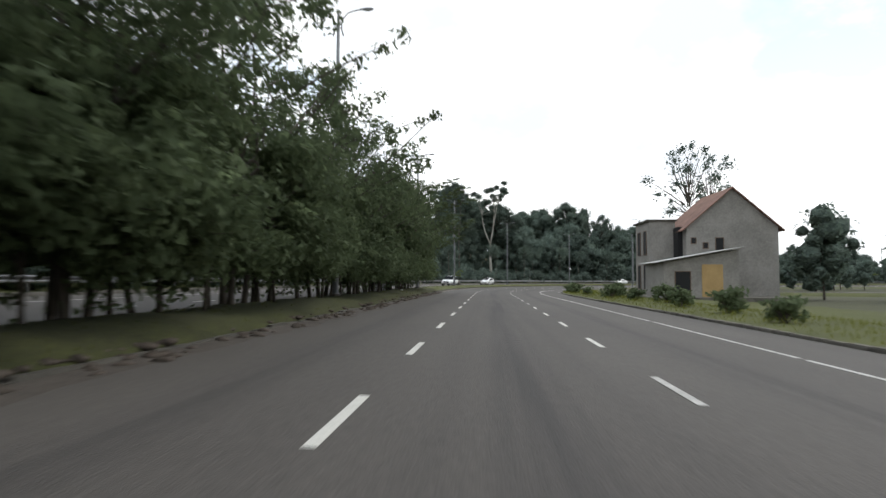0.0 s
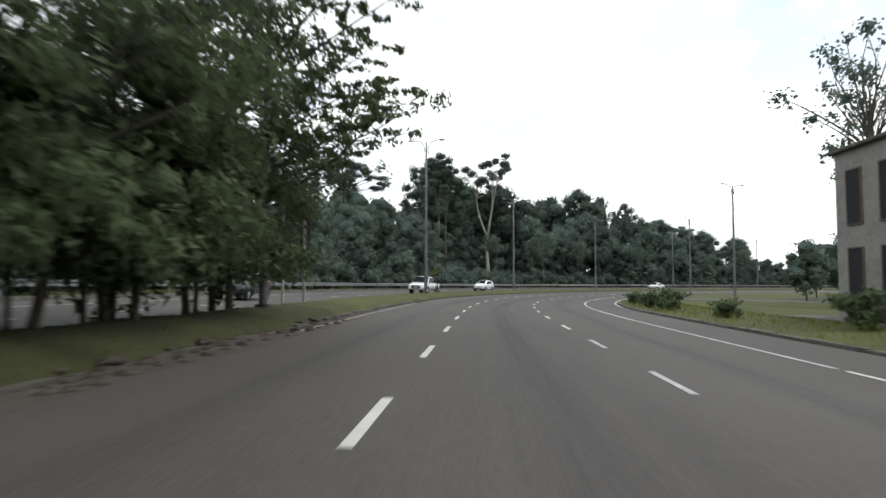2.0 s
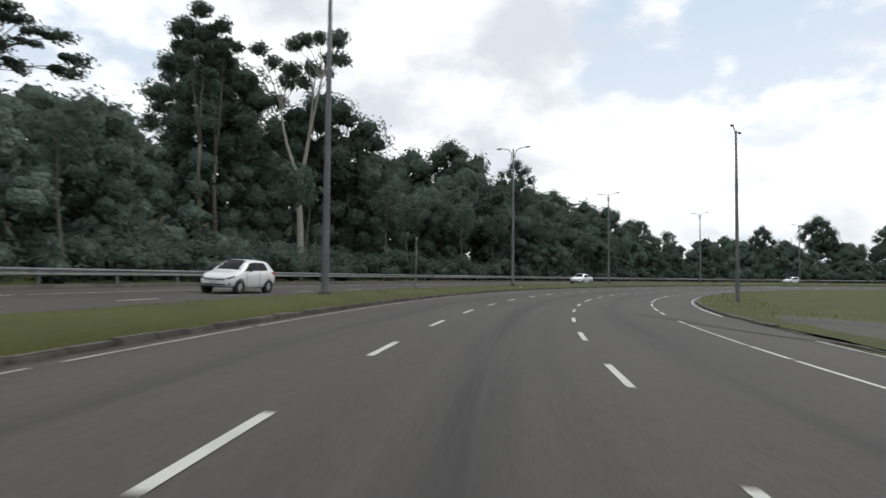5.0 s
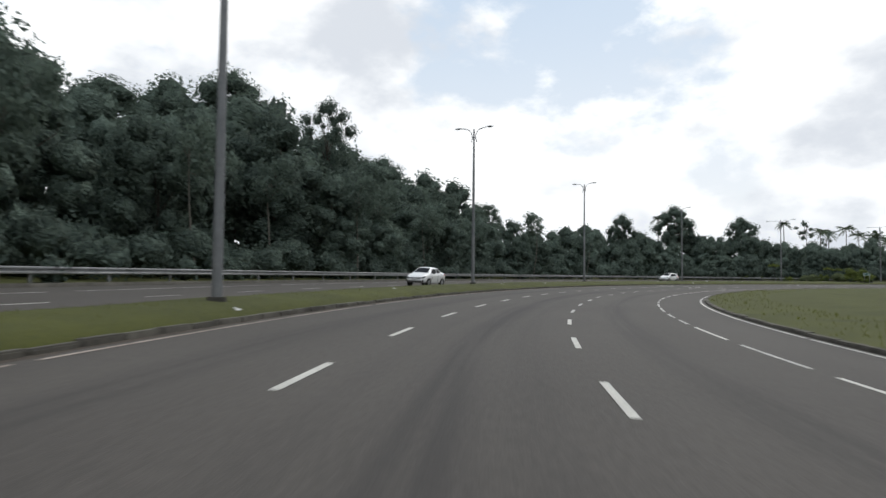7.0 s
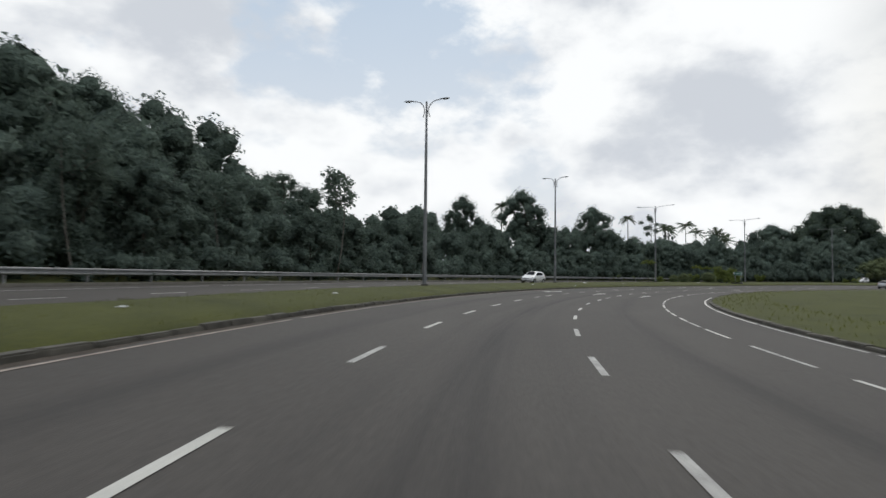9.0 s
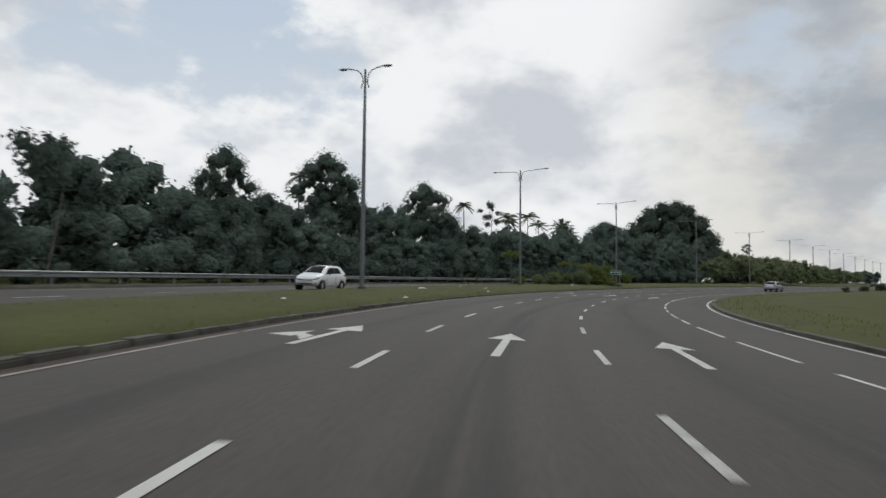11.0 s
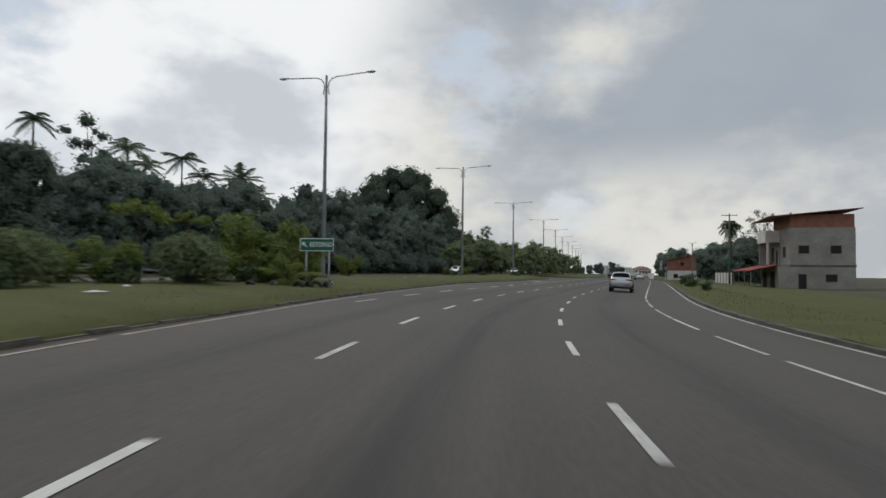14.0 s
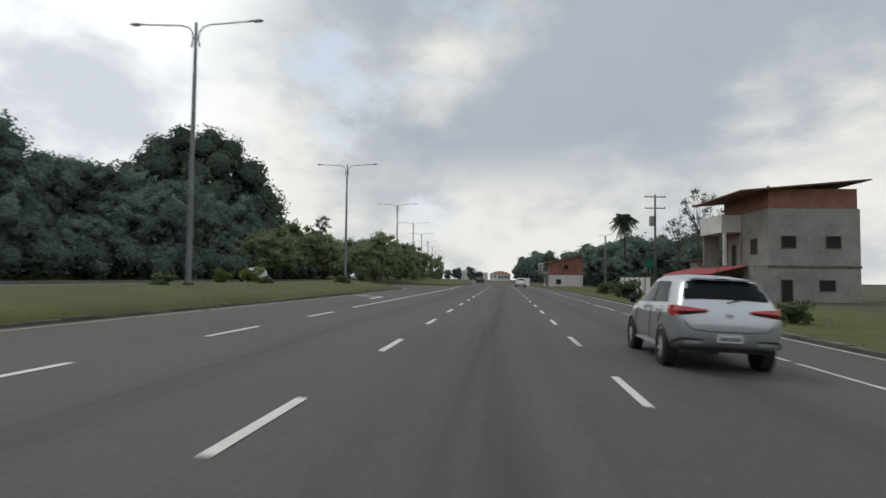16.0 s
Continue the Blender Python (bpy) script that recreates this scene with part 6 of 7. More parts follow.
def park(ob, m, label, category, group=""):
    ob.matrix_basis = m @ pose(0, 0, 0, 0, bank, 0)
    return tagged(ob, label, category, group)


lead = shaped_hatchback("hatchback", SILVER)
# rear axle at this point, nose along the road
_ax = Vector((194.99, 188.12, 0))
_hd = radians(106.6)
_mid = _ax + Vector((math.sin(_hd), math.cos(_hd), 0)) * 1.22
_, _lu = station([_mid.x], [_mid.y])
park(lead, pose(_mid.x, _mid.y, float(plane_z(_lu[0])) + 0.003, 0, 0, -106.6), "silver hatchback with red tail lights on the asphalt", "car")


def oncoming(ob, s, u, label):
    m = seat_at(s, u, 0.003) @ pose(0, 0, 0, 0, 0, 180)
    ob.matrix_basis = m @ pose(0, 0, 0, 0, -bank, 0)
    return tagged(ob, label, "car", "oncoming vehicles")


oncoming(pickup_truck("pickup_truck", WHITE_PAINT), 105.9, far_near(106) - 2.3, "white double-cab pickup with a black grille on the far carriageway")
oncoming(shaped_hatchback("hatchback", WHITE_PAINT), 130.5, far_near(131) - 4.5, "white small hatchback on the far carriageway")
oncoming(shaped_hatchback("sedan", WHITE_PAINT, True), 191.6, far_near(192) - 2.0, "white sedan on the far carriageway")
oncoming(shaped_hatchback("hatchback", WHITE_PAINT), 260.8, far_near(260) - 1.9, "white compact car on the far carriageway")
oncoming(shaped_hatchback("hatchback", DARK_PAINT), 76.0, far_near(76) - 5.2, "dark grey hatchback on the far carriageway")
far_dark = shaped_hatchback("sedan", DARK_PAINT, True)
oncoming(shaped_hatchback("hatchback", WHITE_PAINT), 391.0, far_near(391) - 7.6, "white small hatchback behind the median plants")
oncoming(shaped_hatchback("sedan", WHITE_PAINT, True), 424.0, far_near(424) - 2.4, "white sedan on the far carriageway")
oncoming(shaped_hatchback("hatchback", WHITE_PAINT), 447.0, far_near(447) - 2.6, "white small hatchback on the far carriageway")
oncoming(shaped_hatchback("sedan", WHITE_PAINT, True), 474.0, far_near(474) - 2.4, "white sedan on the far carriageway")
far_dark.matrix_basis = seat_at(470, -1.8, 0.003)
tagged(far_dark, "dark car driving far ahead", "car", "vehicles ahead")
far_white = shaped_hatchback("hatchback", WHITE_PAINT)
far_white.matrix_basis = seat_at(438, 5.4, 0.003)
tagged(far_white, "white hatchback driving far ahead", "car", "vehicles ahead")

# ---------------------------------------------------------------- signs
def retorno_sign():
    root = new("road_sign")
    for x in (-0.48, 0.55):
        m = Mesh().tube([(x, 0.04, -0.2), (x, 0.04, 2.5)], 0.042, 8)
        part("post", m, GALV, root, smooth=True)
    rim_m = Mesh().soft_box(0, 0, 2.42, 1.52, 0.02, 0.56, 0.008)
    part("rim", rim_m, SIGN_WHITE, root, "white reflective border")
    part("panel", Mesh().soft_box(0, -0.012, 2.42, 1.45, 0.012, 0.49, 0.005), SIGN_GREEN, root, "green sign panel")
    cu = bpy.data.curves.new("lettering", "FONT")
    cu.body, cu.size, cu.align_x, cu.align_y, cu.extrude = "RETORNO", 0.285, "CENTER", "CENTER", 0.002
    cu.offset, cu.space_character = 0.007, 1.1
    cu.materials.append(SIGN_WHITE)
    tx = new("lettering", cu)
    tx.parent = root
    tx.matrix_basis = pose(0.19, -0.024, 2.42, 90, 0, 0) @ Matrix.Diagonal((0.70, 0.95, 1, 1))
    arrow = Mesh()
    arrow.add([(-0.66, -0.024, 2.53), (-0.48, -0.024, 2.53), (-0.66, -0.024, 2.35)], [(0, 2, 1)])
    arrow.add([(-0.60, -0.024, 2.44), (-0.56, -0.024, 2.48), (-0.44, -0.024, 2.36), (-0.48, -0.024, 2.32)], [(0, 3, 2, 1)])
    part("arrow", arrow, SIGN_WHITE, root)
    return root


sign = retorno_sign()
sign.matrix_basis = seat_at(311.0, -6.8, -0.33, 4)
tagged(sign, "green road sign reading RETORNO on two steel posts", "road sign")


def back_sign():
    root = new("road_sign")
    for x in (-0.42, 0.42):
        part("post", Mesh().soft_box(x, 0, 1.7, 0.10, 0.10, 4.0, 0.015), PALE_BARK, root, "pale weathered post")
    part("panel", Mesh().soft_box(0.10, 0.07, 2.62, 1.08, 0.025, 2.1, 0.008), SIGN_BACK, root, "dark unpainted back of the panel")
    root.matrix_basis = seat_at(66.6, -6.35, 0.2, 0)
    return tagged(root, "road sign seen from behind on two posts", "road sign")


back_sign()


def u_turn_sign(s, u, h=6.2):
    root = new("road_sign")
    part("post", Mesh().tube([(0, 0, -0.3), (0, 0, h + 0.4)], 0.06, 8), GALV, root)
    part("panel", Mesh().soft_box(0, -0.06, h + 0.6, 1.3, 0.02, 1.3, 0.01), SIGN_GREEN, root)
    m = Mesh().tube([(0.28, -0.08, h + 0.15), (0.28, -0.08, h + 0.75), (0.14, -0.08, h + 0.95), (-0.14, -0.08, h + 0.95), (-0.28, -0.08, h + 0.75), (-0.28, -0.08, h + 0.3)], 0.06, 5)
    part("symbol", m, SIGN_WHITE, root)
    root.matrix_basis = seat_at(s, u, 0.2)
    return tagged(root, "green square sign with a white return symbol", "road sign")


u_turn_sign(455, -18.2)


def marker_post(s, u, h):
    root = new("marker_post")
    part("post", Mesh().tube([(0, 0, -0.2), (0, 0, h)], [0.045, 0.04], 8), GALV, root)
    part("cap", Mesh().tube([(0, 0, h), (0, 0, h + 0.12)], [0.05, 0.03], 8), SIGN_WHITE, root)
    root.matrix_basis = seat_at(s, u, 0.2)
    return tagged(root, "thin grey marker post on the median edge", "post")


marker_post(142.5, -7.0, 3.2)


# ---------------------------------------------------------------- buildings
def opening(root, name, x, y, z, w, h, axis_x, glass=False):
    """A recessed opening with frame on a wall face; axis_x: the wall runs along x."""
    sx, sy = (w, 0.10) if axis_x else (0.10, w)
    fr = part(name, Mesh().soft_box(x, y, z, sx, sy, h, 0.01), DARK_OPENING, root)
    t = 0.07
    for dz in (-h / 2, h / 2):
        part("frame", Mesh().soft_box(x, y, z + dz, sx + (t if axis_x else 0.06), sy + (0.06 if axis_x else t), t, 0.01), WOOD, fr)
    for d in (-w / 2, w / 2):
        part("frame", Mesh().soft_box(x + (d if axis_x else 0), y + (0 if axis_x else d), z, t if axis_x else 0.16, 0.16 if axis_x else t, h, 0.01), WOOD, fr)
    return fr


def grey_house():
    """Unfinished two-storey house by the verge; x away from the road, y along it, origin at its far road-side corner."""
    root = new("house")
    part("wall", Mesh().box(1.35, -2.8, 3.6, 2.7, 5.6, 8.6), PLASTER, root, "stained grey plaster")
    part("roof", Mesh().soft_box(1.3, -2.8, 7.95, 3.2, 6.1, 0.16, 0.03), CONCRETE, root, "flat concrete roof slab")
    # solid near-black box put in the gap as its shade
    part("recess", Mesh().box(2.8, -5.0, 3.4, 0.6, 4.0, 7.4), DARK_OPENING, root, "near-black block drawn for the shade in the gap between the two blocks")
    part("wing_wall", Mesh().box(7.6, -4.2, 3.2, 9.2, 8.0, 7.6), PLASTER, root, "lighter plastered wing")
    gable = Mesh()
    gable.add([(3.0, -8.2, 7.0), (12.2, -8.2, 7.0), (7.6, -8.2, 11.0), (3.0, -0.2, 7.0), (12.2, -0.2, 7.0), (7.6, -0.2, 11.0)], [(0, 1, 2), (5, 4, 3), (0, 2, 5, 3), (1, 4, 5, 2), (0, 3, 4, 1)])
    part("gable", gable, PLASTER, root)
    for sg in (-1, 1):
        e = 7.6 + sg * 5.1
        r2 = Mesh().add([(7.6, -8.6, 11.12), (e, -8.6, 6.68), (e, 0.2, 6.68), (7.6, 0.2, 11.12), (7.6, -8.6, 11.0), (e, -8.6, 6.56), (e, 0.2, 6.56), (7.6, 0.2, 11.0)],
                        [(0, 1, 2, 3), (7, 6, 5, 4), (0, 4, 5, 1), (1, 5, 6, 2), (2, 6, 7, 3), (3, 7, 4, 0)])
        part("wing_roof", r2, ROOF_TILE, root, "dark weathered roof slope")
    for z in (1.9, 5.6):
        for y in (-1.5, -3.9):
            opening(root, "window", 0.0, y, z, 1.1, 2.6, False)
    for x, z, w, h in ((3.7, 5.6, .5, .6), (4.9, 5.1, .5, .6), (6.3, 4.9, .8, 2.0)):
        opening(root, "window", x, -8.2, z, w, h, True)
    part("annexe", Mesh().box(2.2, -11.3, 1.4, 6.8, 6.2, 3.6), PLASTER, root, "low plastered annexe")
    upper = Mesh().add([(-1.2, -14.4, 3.2), (5.6, -14.4, 3.2), (5.6, -14.4, 4.4), (-1.2, -8.2, 3.2), (5.6, -8.2, 3.2), (5.6, -8.2, 4.4)], [(0, 1, 2), (5, 4, 3), (0, 2, 5, 3), (1, 4, 5, 2), (0, 3, 4, 1)])
    part("annexe_gable", upper, PLASTER, root)
    sheet = Mesh()
    n = 44
    for i in range(n + 1):
        y = -15.0 + 7.0 * i / n
        k = 0.03 * math.cos(i * math.pi)
        sheet.v += [(-1.8, y, 3.20 + k), (6.0, y, 4.60 + k)]
    sheet.f = [(2 * i, 2 * i + 2, 2 * i + 3, 2 * i + 1) for i in range(n)]
    part("annexe_roof", sheet, ROOF_SHEET, root, "corrugated grey sheet roof")
    opening(root, "door", 0.5, -14.4, 1.2, 1.4, 2.3, True)
    part("painted_wall", Mesh().box(3.2, -14.42, 1.5, 1.9, 0.06, 3.0), OCHRE, root, "ochre painted wall panel")
    part("plinth", Mesh().box(4.4, -7.3, -0.3, 14.0, 15.4, 0.5), CONCRETE, root)
    root.matrix_basis = pose(22.5, 71.6, -0.1, 0, 0, -3)
    return tagged(root, "unfinished grey plaster two-storey house with a low annexe", "house")


grey_house()


def brick_house():
    """x away from the road, y along it; the roof rises away from the road."""
    root = new("house")
    part("ground_wall", Mesh().box(3.5, 0, 1.4, 7.1, 10.1, 3.0), PLASTER_WHITE, root, "dirty white ground floor")
    side = [(0, 2.9), (7.0, 2.9), (7.0, 7.0), (0, 5.5)]
    part("wall", Mesh().loft([[Vector((a, y, b)) for a, b in side] for y in (-5.0, 5.0)]), BRICK_RED, root, "bare red brick upper walls")
    part("front_wall", Mesh().box(-0.04, 0, 4.2, 0.10, 10.02, 2.5), PLASTER, root, "grey rendered upper front")
    slab = [(-1.2, 5.35), (7.6, 7.25), (7.6, 7.39), (-1.2, 5.49)]
    part("roof", Mesh().loft([[Vector((a, y, b)) for a, b in slab] for y in (-5.6, 5.6)]), ROOF_TILE, root, "thin single-pitch tiled roof")
    part("eaves_board", Mesh().box(-1.23, 0, 5.42, 0.05, 11.2, 0.18), PLASTER_WHITE, root)
    part("balcony_slab", Mesh().soft_box(-0.75, 0, 2.95, 1.5, 10.2, 0.16, 0.02), CONCRETE, root)
    for y in (-4.8, -1.6, 1.6, 4.8):
        part("balcony_post", Mesh().soft_box(-1.35, y, 4.1, 0.14, 0.14, 2.6, 0.02), PLASTER_WHITE, root)
    part("balcony_rail", Mesh().soft_box(-1.35, 0, 3.9, 0.06, 9.8, 0.08, 0.02), GALV, root)
    for y in (-3.2, -0.6, 2.4):
        opening(root, "window", -0.10, y, 4.3, 1.1, 1.0, False)
    opening(root, "door", -0.06, -2.2, 1.2, 2.2, 2.3, False)
    opening(root, "window", -0.06, 1.6, 1.4, 1.0, 1.0, False)
    opening(root, "window", 2.0, -5.02, 1.5, 1.0, 1.0, True)
    opening(root, "window", 3.6, -5.02, 4.6, 0.9, 0.9, True)
    root.matrix_basis = pose(315, 147, -0.7, 0, 0, -104)
    return tagged(root, "two-storey brick house with a white ground floor and tiled roof", "house")


brick_house()


def corner_block():
    """x away from the road, y along it, origin at its far road-side corner."""
    root = new("house")
    part("ground_wall", Mesh().box(5.2, -6.0, 1.4, 9.6, 12.0, 4.0), PLASTER, root, "stained grey ground floor")
    part("wall", Mesh().box(5.9, -6.6, 6.1, 8.2, 10.8, 5.4), PLASTER, root, "grey rendered upper walls")
    part("side_wall", Mesh().soft_box(0.95, -0.12, 5.2, 1.7, 0.24, 3.6, 0.02), PLASTER, root)
    part("balcony", Mesh().soft_box(0.9, -3.0, 3.5, 1.9, 6.2, 0.2, 0.03), CONCRETE, root)
    part("parapet", Mesh().soft_box(0.85, -3.0, 7.9, 2.0, 6.1, 1.8, 0.03), PLASTER_WHITE, root, "pale rendered parapet over the balcony")
    part("balcony_column", Mesh().soft_box(0.2, -5.9, 5.3, 0.3, 0.3, 3.6, 0.02), PLASTER_WHITE, root)
    part("upper_storey", Mesh().box(6.0, -6.4, 9.7, 8.0, 10.4, 2.0), BRICK_RED, root, "bare brick top storey in shade")
    rf = Mesh().add([(-0.9, -12.6, 10.45), (-0.9, 0.6, 10.45), (10.8, 0.6, 11.5), (10.8, -12.6, 11.5), (-0.9, -12.6, 10.33), (-0.9, 0.6, 10.33), (10.8, 0.6, 11.38), (10.8, -12.6, 11.38)], [(0, 3, 2, 1), (4, 5, 6, 7), (0, 1, 5, 4), (1, 2, 6, 5), (2, 3, 7, 6), (3, 0, 4, 7)])
    part("roof", rf, ROOF_TILE, root, "dark single-pitch roof with wide eaves")
    for k in (-11.4, -6.4, -1.4):
        part("roof_post", Mesh().soft_box(2.1, k, 9.9, 0.2, 0.2, 2.2, 0.02), WOOD, root)
    opening(root, "window", 1.80, -1.9, 5.2, 1.3, 2.2, False)
    opening(root, "door", 1.80, -4.3, 4.7, 1.0, 2.2, False)
    opening(root, "window", 1.80, -9.0, 5.4, 1.4, 1.5, False)
    opening(root, "door", 0.40, -3.0, 1.2, 2.6, 2.5, False)
    opening(root, "door", 0.40, -8.4, 1.2, 2.6, 2.5, False)
    for x in (3.6, 7.6):
        opening(root, "window", x, -12.0, 5.7, 1.3, 1.1, True)
    opening(root, "door", 3.4, -12.0, 1.1, 1.0, 2.2, True)
    opening(root, "window", 7.0, -12.0, 1.7, 1.4, 1.0, True)
    part("floor_band", Mesh().soft_box(5.9, -6.0, 3.42, 8.4, 12.16, 0.22, 0.02), CONCRETE, root)
    part("pipe", Mesh().tube([(1.72, -6.1, 0.2), (1.72, -6.1, 7.0)], 0.06, 7), GALV, root)
    part("water_tank", Mesh().tube([(4.5, -9.0, 8.8), (4.5, -9.0, 9.6)], [0.7, 0.75], 14), ROOF_SHEET, root)
    aw = Mesh().add([(-3.2, -11, 2.7), (-3.2, 4.4, 2.7), (0.4, 4.4, 3.55), (0.4, -11, 3.55), (-3.2, -11, 2.62), (-3.2, 4.4, 2.62), (0.4, 4.4, 3.47), (0.4, -11, 3.47)], [(0, 3, 2, 1), (4, 5, 6, 7), (0, 1, 5, 4), (1, 2, 6, 5), (2, 3, 7, 6), (3, 0, 4, 7)])
    part("awning", aw, AWNING_RED, root, "faded red awning")
    for y in (-10.6, -5.6, -0.6, 4.0):
        part("awning_post", Mesh().tube([(-3.0, y, -0.2), (-3.0, y, 2.7)], 0.05, 7), GALV, root)
    root.matrix_basis = pose(248.1, 153.3, -0.7, 0, 0, -104)
    return tagged(root, "grey three-storey corner building with a red awning", "house")


def shed_row():
    """Low sheds between the wall and the corner building."""
    for k, (x, y, w, h) in enumerate(((257.0, 146.5, 5.0, 4.2), (263.5, 144.0, 5.5, 4.8))):
        root = new("shed")
        part("wall", Mesh().box(w / 2, 0, h / 2, w, 5.0, h), BRICK_RED if k == 0 else PLASTER, root)
        part("roof", Mesh().soft_box(w / 2 - 0.2, 0, h + 0.08, w + 1.0, 5.6, 0.12, 0.02), ROOF_TILE, root, "dark low roof")
        opening(root, "door", 0.0, 0.6, 1.2, 1.2, 2.2, False)
        root.matrix_basis = pose(x, y, -0.7, 0, 0, -104)
        tagged(root, "low dark-roofed shed behind the roadside wall", "shed", "roadside sheds")


shed_row()
corner_block()


def garden_wall():
    root = tagged(new("garden_wall"), "white rendered roadside wall with dark gaps between its panels", "wall")
    for k in range(6):
        part("panel", Mesh().soft_box(0, k * 2.1, 1.15, 0.16, 1.85, 2.5, 0.02), PLASTER_WHITE, root)
        part("pillar", Mesh().soft_box(0, k * 2.1 - 1.04, 1.2, 0.26, 0.22, 2.7, 0.02), CONCRETE, root)
    root.matrix_basis = pose(263.6, 151.2, -0.7, 0, 0, -98)


garden_wall()


def low_wall():
    root = tagged(new("boundary_wall"), "long low white painted wall beside the verge", "wall")
    for k in range(10):
        part("panel", Mesh().soft_box(0, k * 4.0, 1.0, 0.2, 3.96, 2.2, 0.02), PLASTER_WHITE, root)
    root.matrix_basis = pose(330, 146, -0.6, 0, 0, -104)


low_wall()


def town():
    """Roofs and blocks at the far end of the avenue."""
    for x, y, w, h, roofc in ((640, 62, 14, 5, ROOF_TILE), (672, 56, 16, 6, ROOF_TILE), (705, 44, 14, 5, ROOF_TILE), (745, 38, 18, 6, ROOF_TILE)):
        root = new("house")
        part("wall", Mesh().box(0, 0, h / 2, w, w * 0.7, h), PLASTER_WHITE, root)
        part("roof", Mesh().box(0, 0, h + 1.0, w * 1.08, w * 0.78, 2.0, top=0.35), roofc, root, "red tiled roof")
        for k in range(4):
            opening(root, "window", -w / 2, (k - 1.5) * w * 0.16, h * 0.6, 1.4, 1.6, False)
        root.matrix_basis = pose(x, y, -0.6, 0, 0, -14)
        tagged(root, "distant low house with a red tiled roof", "house", "distant houses")
    for x, y, w, h in ((1180, -30, 24, 15), (1210, -46, 18, 18), (1160, -52, 20, 12)):
        root = new("apartment_building")
        part("wall", Mesh().box(0, 0, h / 2, w, w, h), PLASTER_WHITE, root)
        for zz in range(int(h / 3.2)):
            for k in range(4):
                part("window", Mesh().box(-w / 2, (k - 1.5) * w * 0.22, 2.0 + zz * 3.2, 0.2, 1.6, 1.4), DARK_OPENING, root)
        root.matrix_basis = pose(x, y, -1, 0, 0, -10)
        tagged(root, "distant pale apartment block", "apartment building", "distant blocks")


town()


def utility_pole(x, y):
    root = new("utility_pole")
    part("post", Mesh().tube([(0, 0, -0.5), (0, 0, 12.5)], [0.17, 0.11], 9), CONCRETE, root, smooth=True)
    for z, w in ((12.2, 2.6), (10.8, 2.5)):
        part("crossarm", Mesh().soft_box(0, 0, z, w, 0.12, 0.11, 0.01), WOOD, root)
        for k in (-1, -0.45, 0.45, 1):
            part("insulator", Mesh().tube([(k * w * 0.46, 0, z + 0.05), (k * w * 0.46, 0, z + 0.24)], [0.05, 0.035], 7), PLASTER_WHITE, root)
    part("transformer", Mesh().tube([(0.42, 0, 8.6), (0.42, 0, 9.8)], 0.3, 12), GALV, root)
    root.matrix_basis = pose(x, y, -0.6, 0, 0, 78)
    return tagged(root, "concrete utility pole with wooden crossarms and a transformer", "utility pole")


utility_pole(255.3, 154.9)


def shield_sign(x, y):
    root = new("road_sign")
    part("post", Mesh().tube([(0, 0, -0.4), (0, 0, 4.0)], 0.045, 8), GALV, root)
    m = Mesh()
    prof = [(-0.62, 4.5), (-0.62, 3.7), (0, 3.3), (0.62, 3.7), (0.62, 4.5), (0, 4.75)]
    m.loft([[Vector((a, yy, b)) for a, b in prof] for yy in (-0.07, -0.05)])
    part("panel", m, SIGN_GREEN, root, "pale green shield-shaped panel")
    root.matrix_basis = pose(x, y, -0.5, 0, 0, -104)
    return tagged(root, "green shield-shaped road sign on a post", "road sign")


shield_sign(258.8, 153.6)

# ---------------------------------------------------------------- trees and shrubs by the road
FEW = tree("bare_tree", 81, 20, 4.4, 0.42, 34, 1.1, 1500, 0.34, LEAF, limbs=1, shell=0.1, trunk_r=0.22)
grow_copy(FEW, USED, stand_xy(34.5, 86, -0.5, 0.4, 1.1), "tall thin-leaved tree behind the grey house", "tree", "thin-leaved trees")
grow_copy(FEW, USED, stand_xy(42.0, 96, -0.5, 2.0, 1.15, 0.85), "tall thin-leaved tree behind the grey house", "tree", "thin-leaved trees")
grow_copy(FEW, USED, stand_xy(252, 151, -0.6, 1.0, 0.66), "thin-leaved tree beside the corner building", "tree", "thin-leaved trees")
grow_copy(FEW, USED, stand_xy(262, 147.6, -0.6, 3.0, 0.55), "thin-leaved tree beside the corner building", "tree", "thin-leaved trees")
BIG_PALM = palm("palm_tree", 65, 14.2, 60, 2.7, 0.2, sag=0.62, up=1.4, width=0.9, blade=0.2, hang=1.95)
grow_copy(BIG_PALM, USED, stand_xy(300.3, 136.2, -0.7), "full-crowned palm beside the brick house", "palm tree", "roadside palm")
right_rng = random.Random(4)
for x0, y0, x1, y1, n, lo, hi in ((300, 130, 420, 98, 30, .60, .86), (420, 104, 560, 70, 30, .62, .90), (752, 122, 738, 52, 16, .5, .8), (560, 70, 700, 30, 12, .7, 1.0), (60, 100, 96, 150, 6, .45, .75), (268, 136, 330, 122, 16, .5, .7), (272, 142, 312, 133, 8, .35, .5), (40, 66, 60, 40, 4, .5, .7), (80, 140, 215, 158, 9, .4, .65)):
    for k in range(n):
        t = (k + right_rng.random()) / n
        q = right_rng.uniform(lo, hi)
        grow_copy(FAR_WOODS[right_rng.randrange(2)], USED, stand_xy(x0 + (x1 - x0) * t + right_rng.uniform(-4, 4), y0 + (y1 - y0) * t + right_rng.uniform(-5, 5), -0.8, right_rng.uniform(0, 6), q, q * 1.2),
                  "dark green tree in the belt behind the verge", "tree", "verge trees")
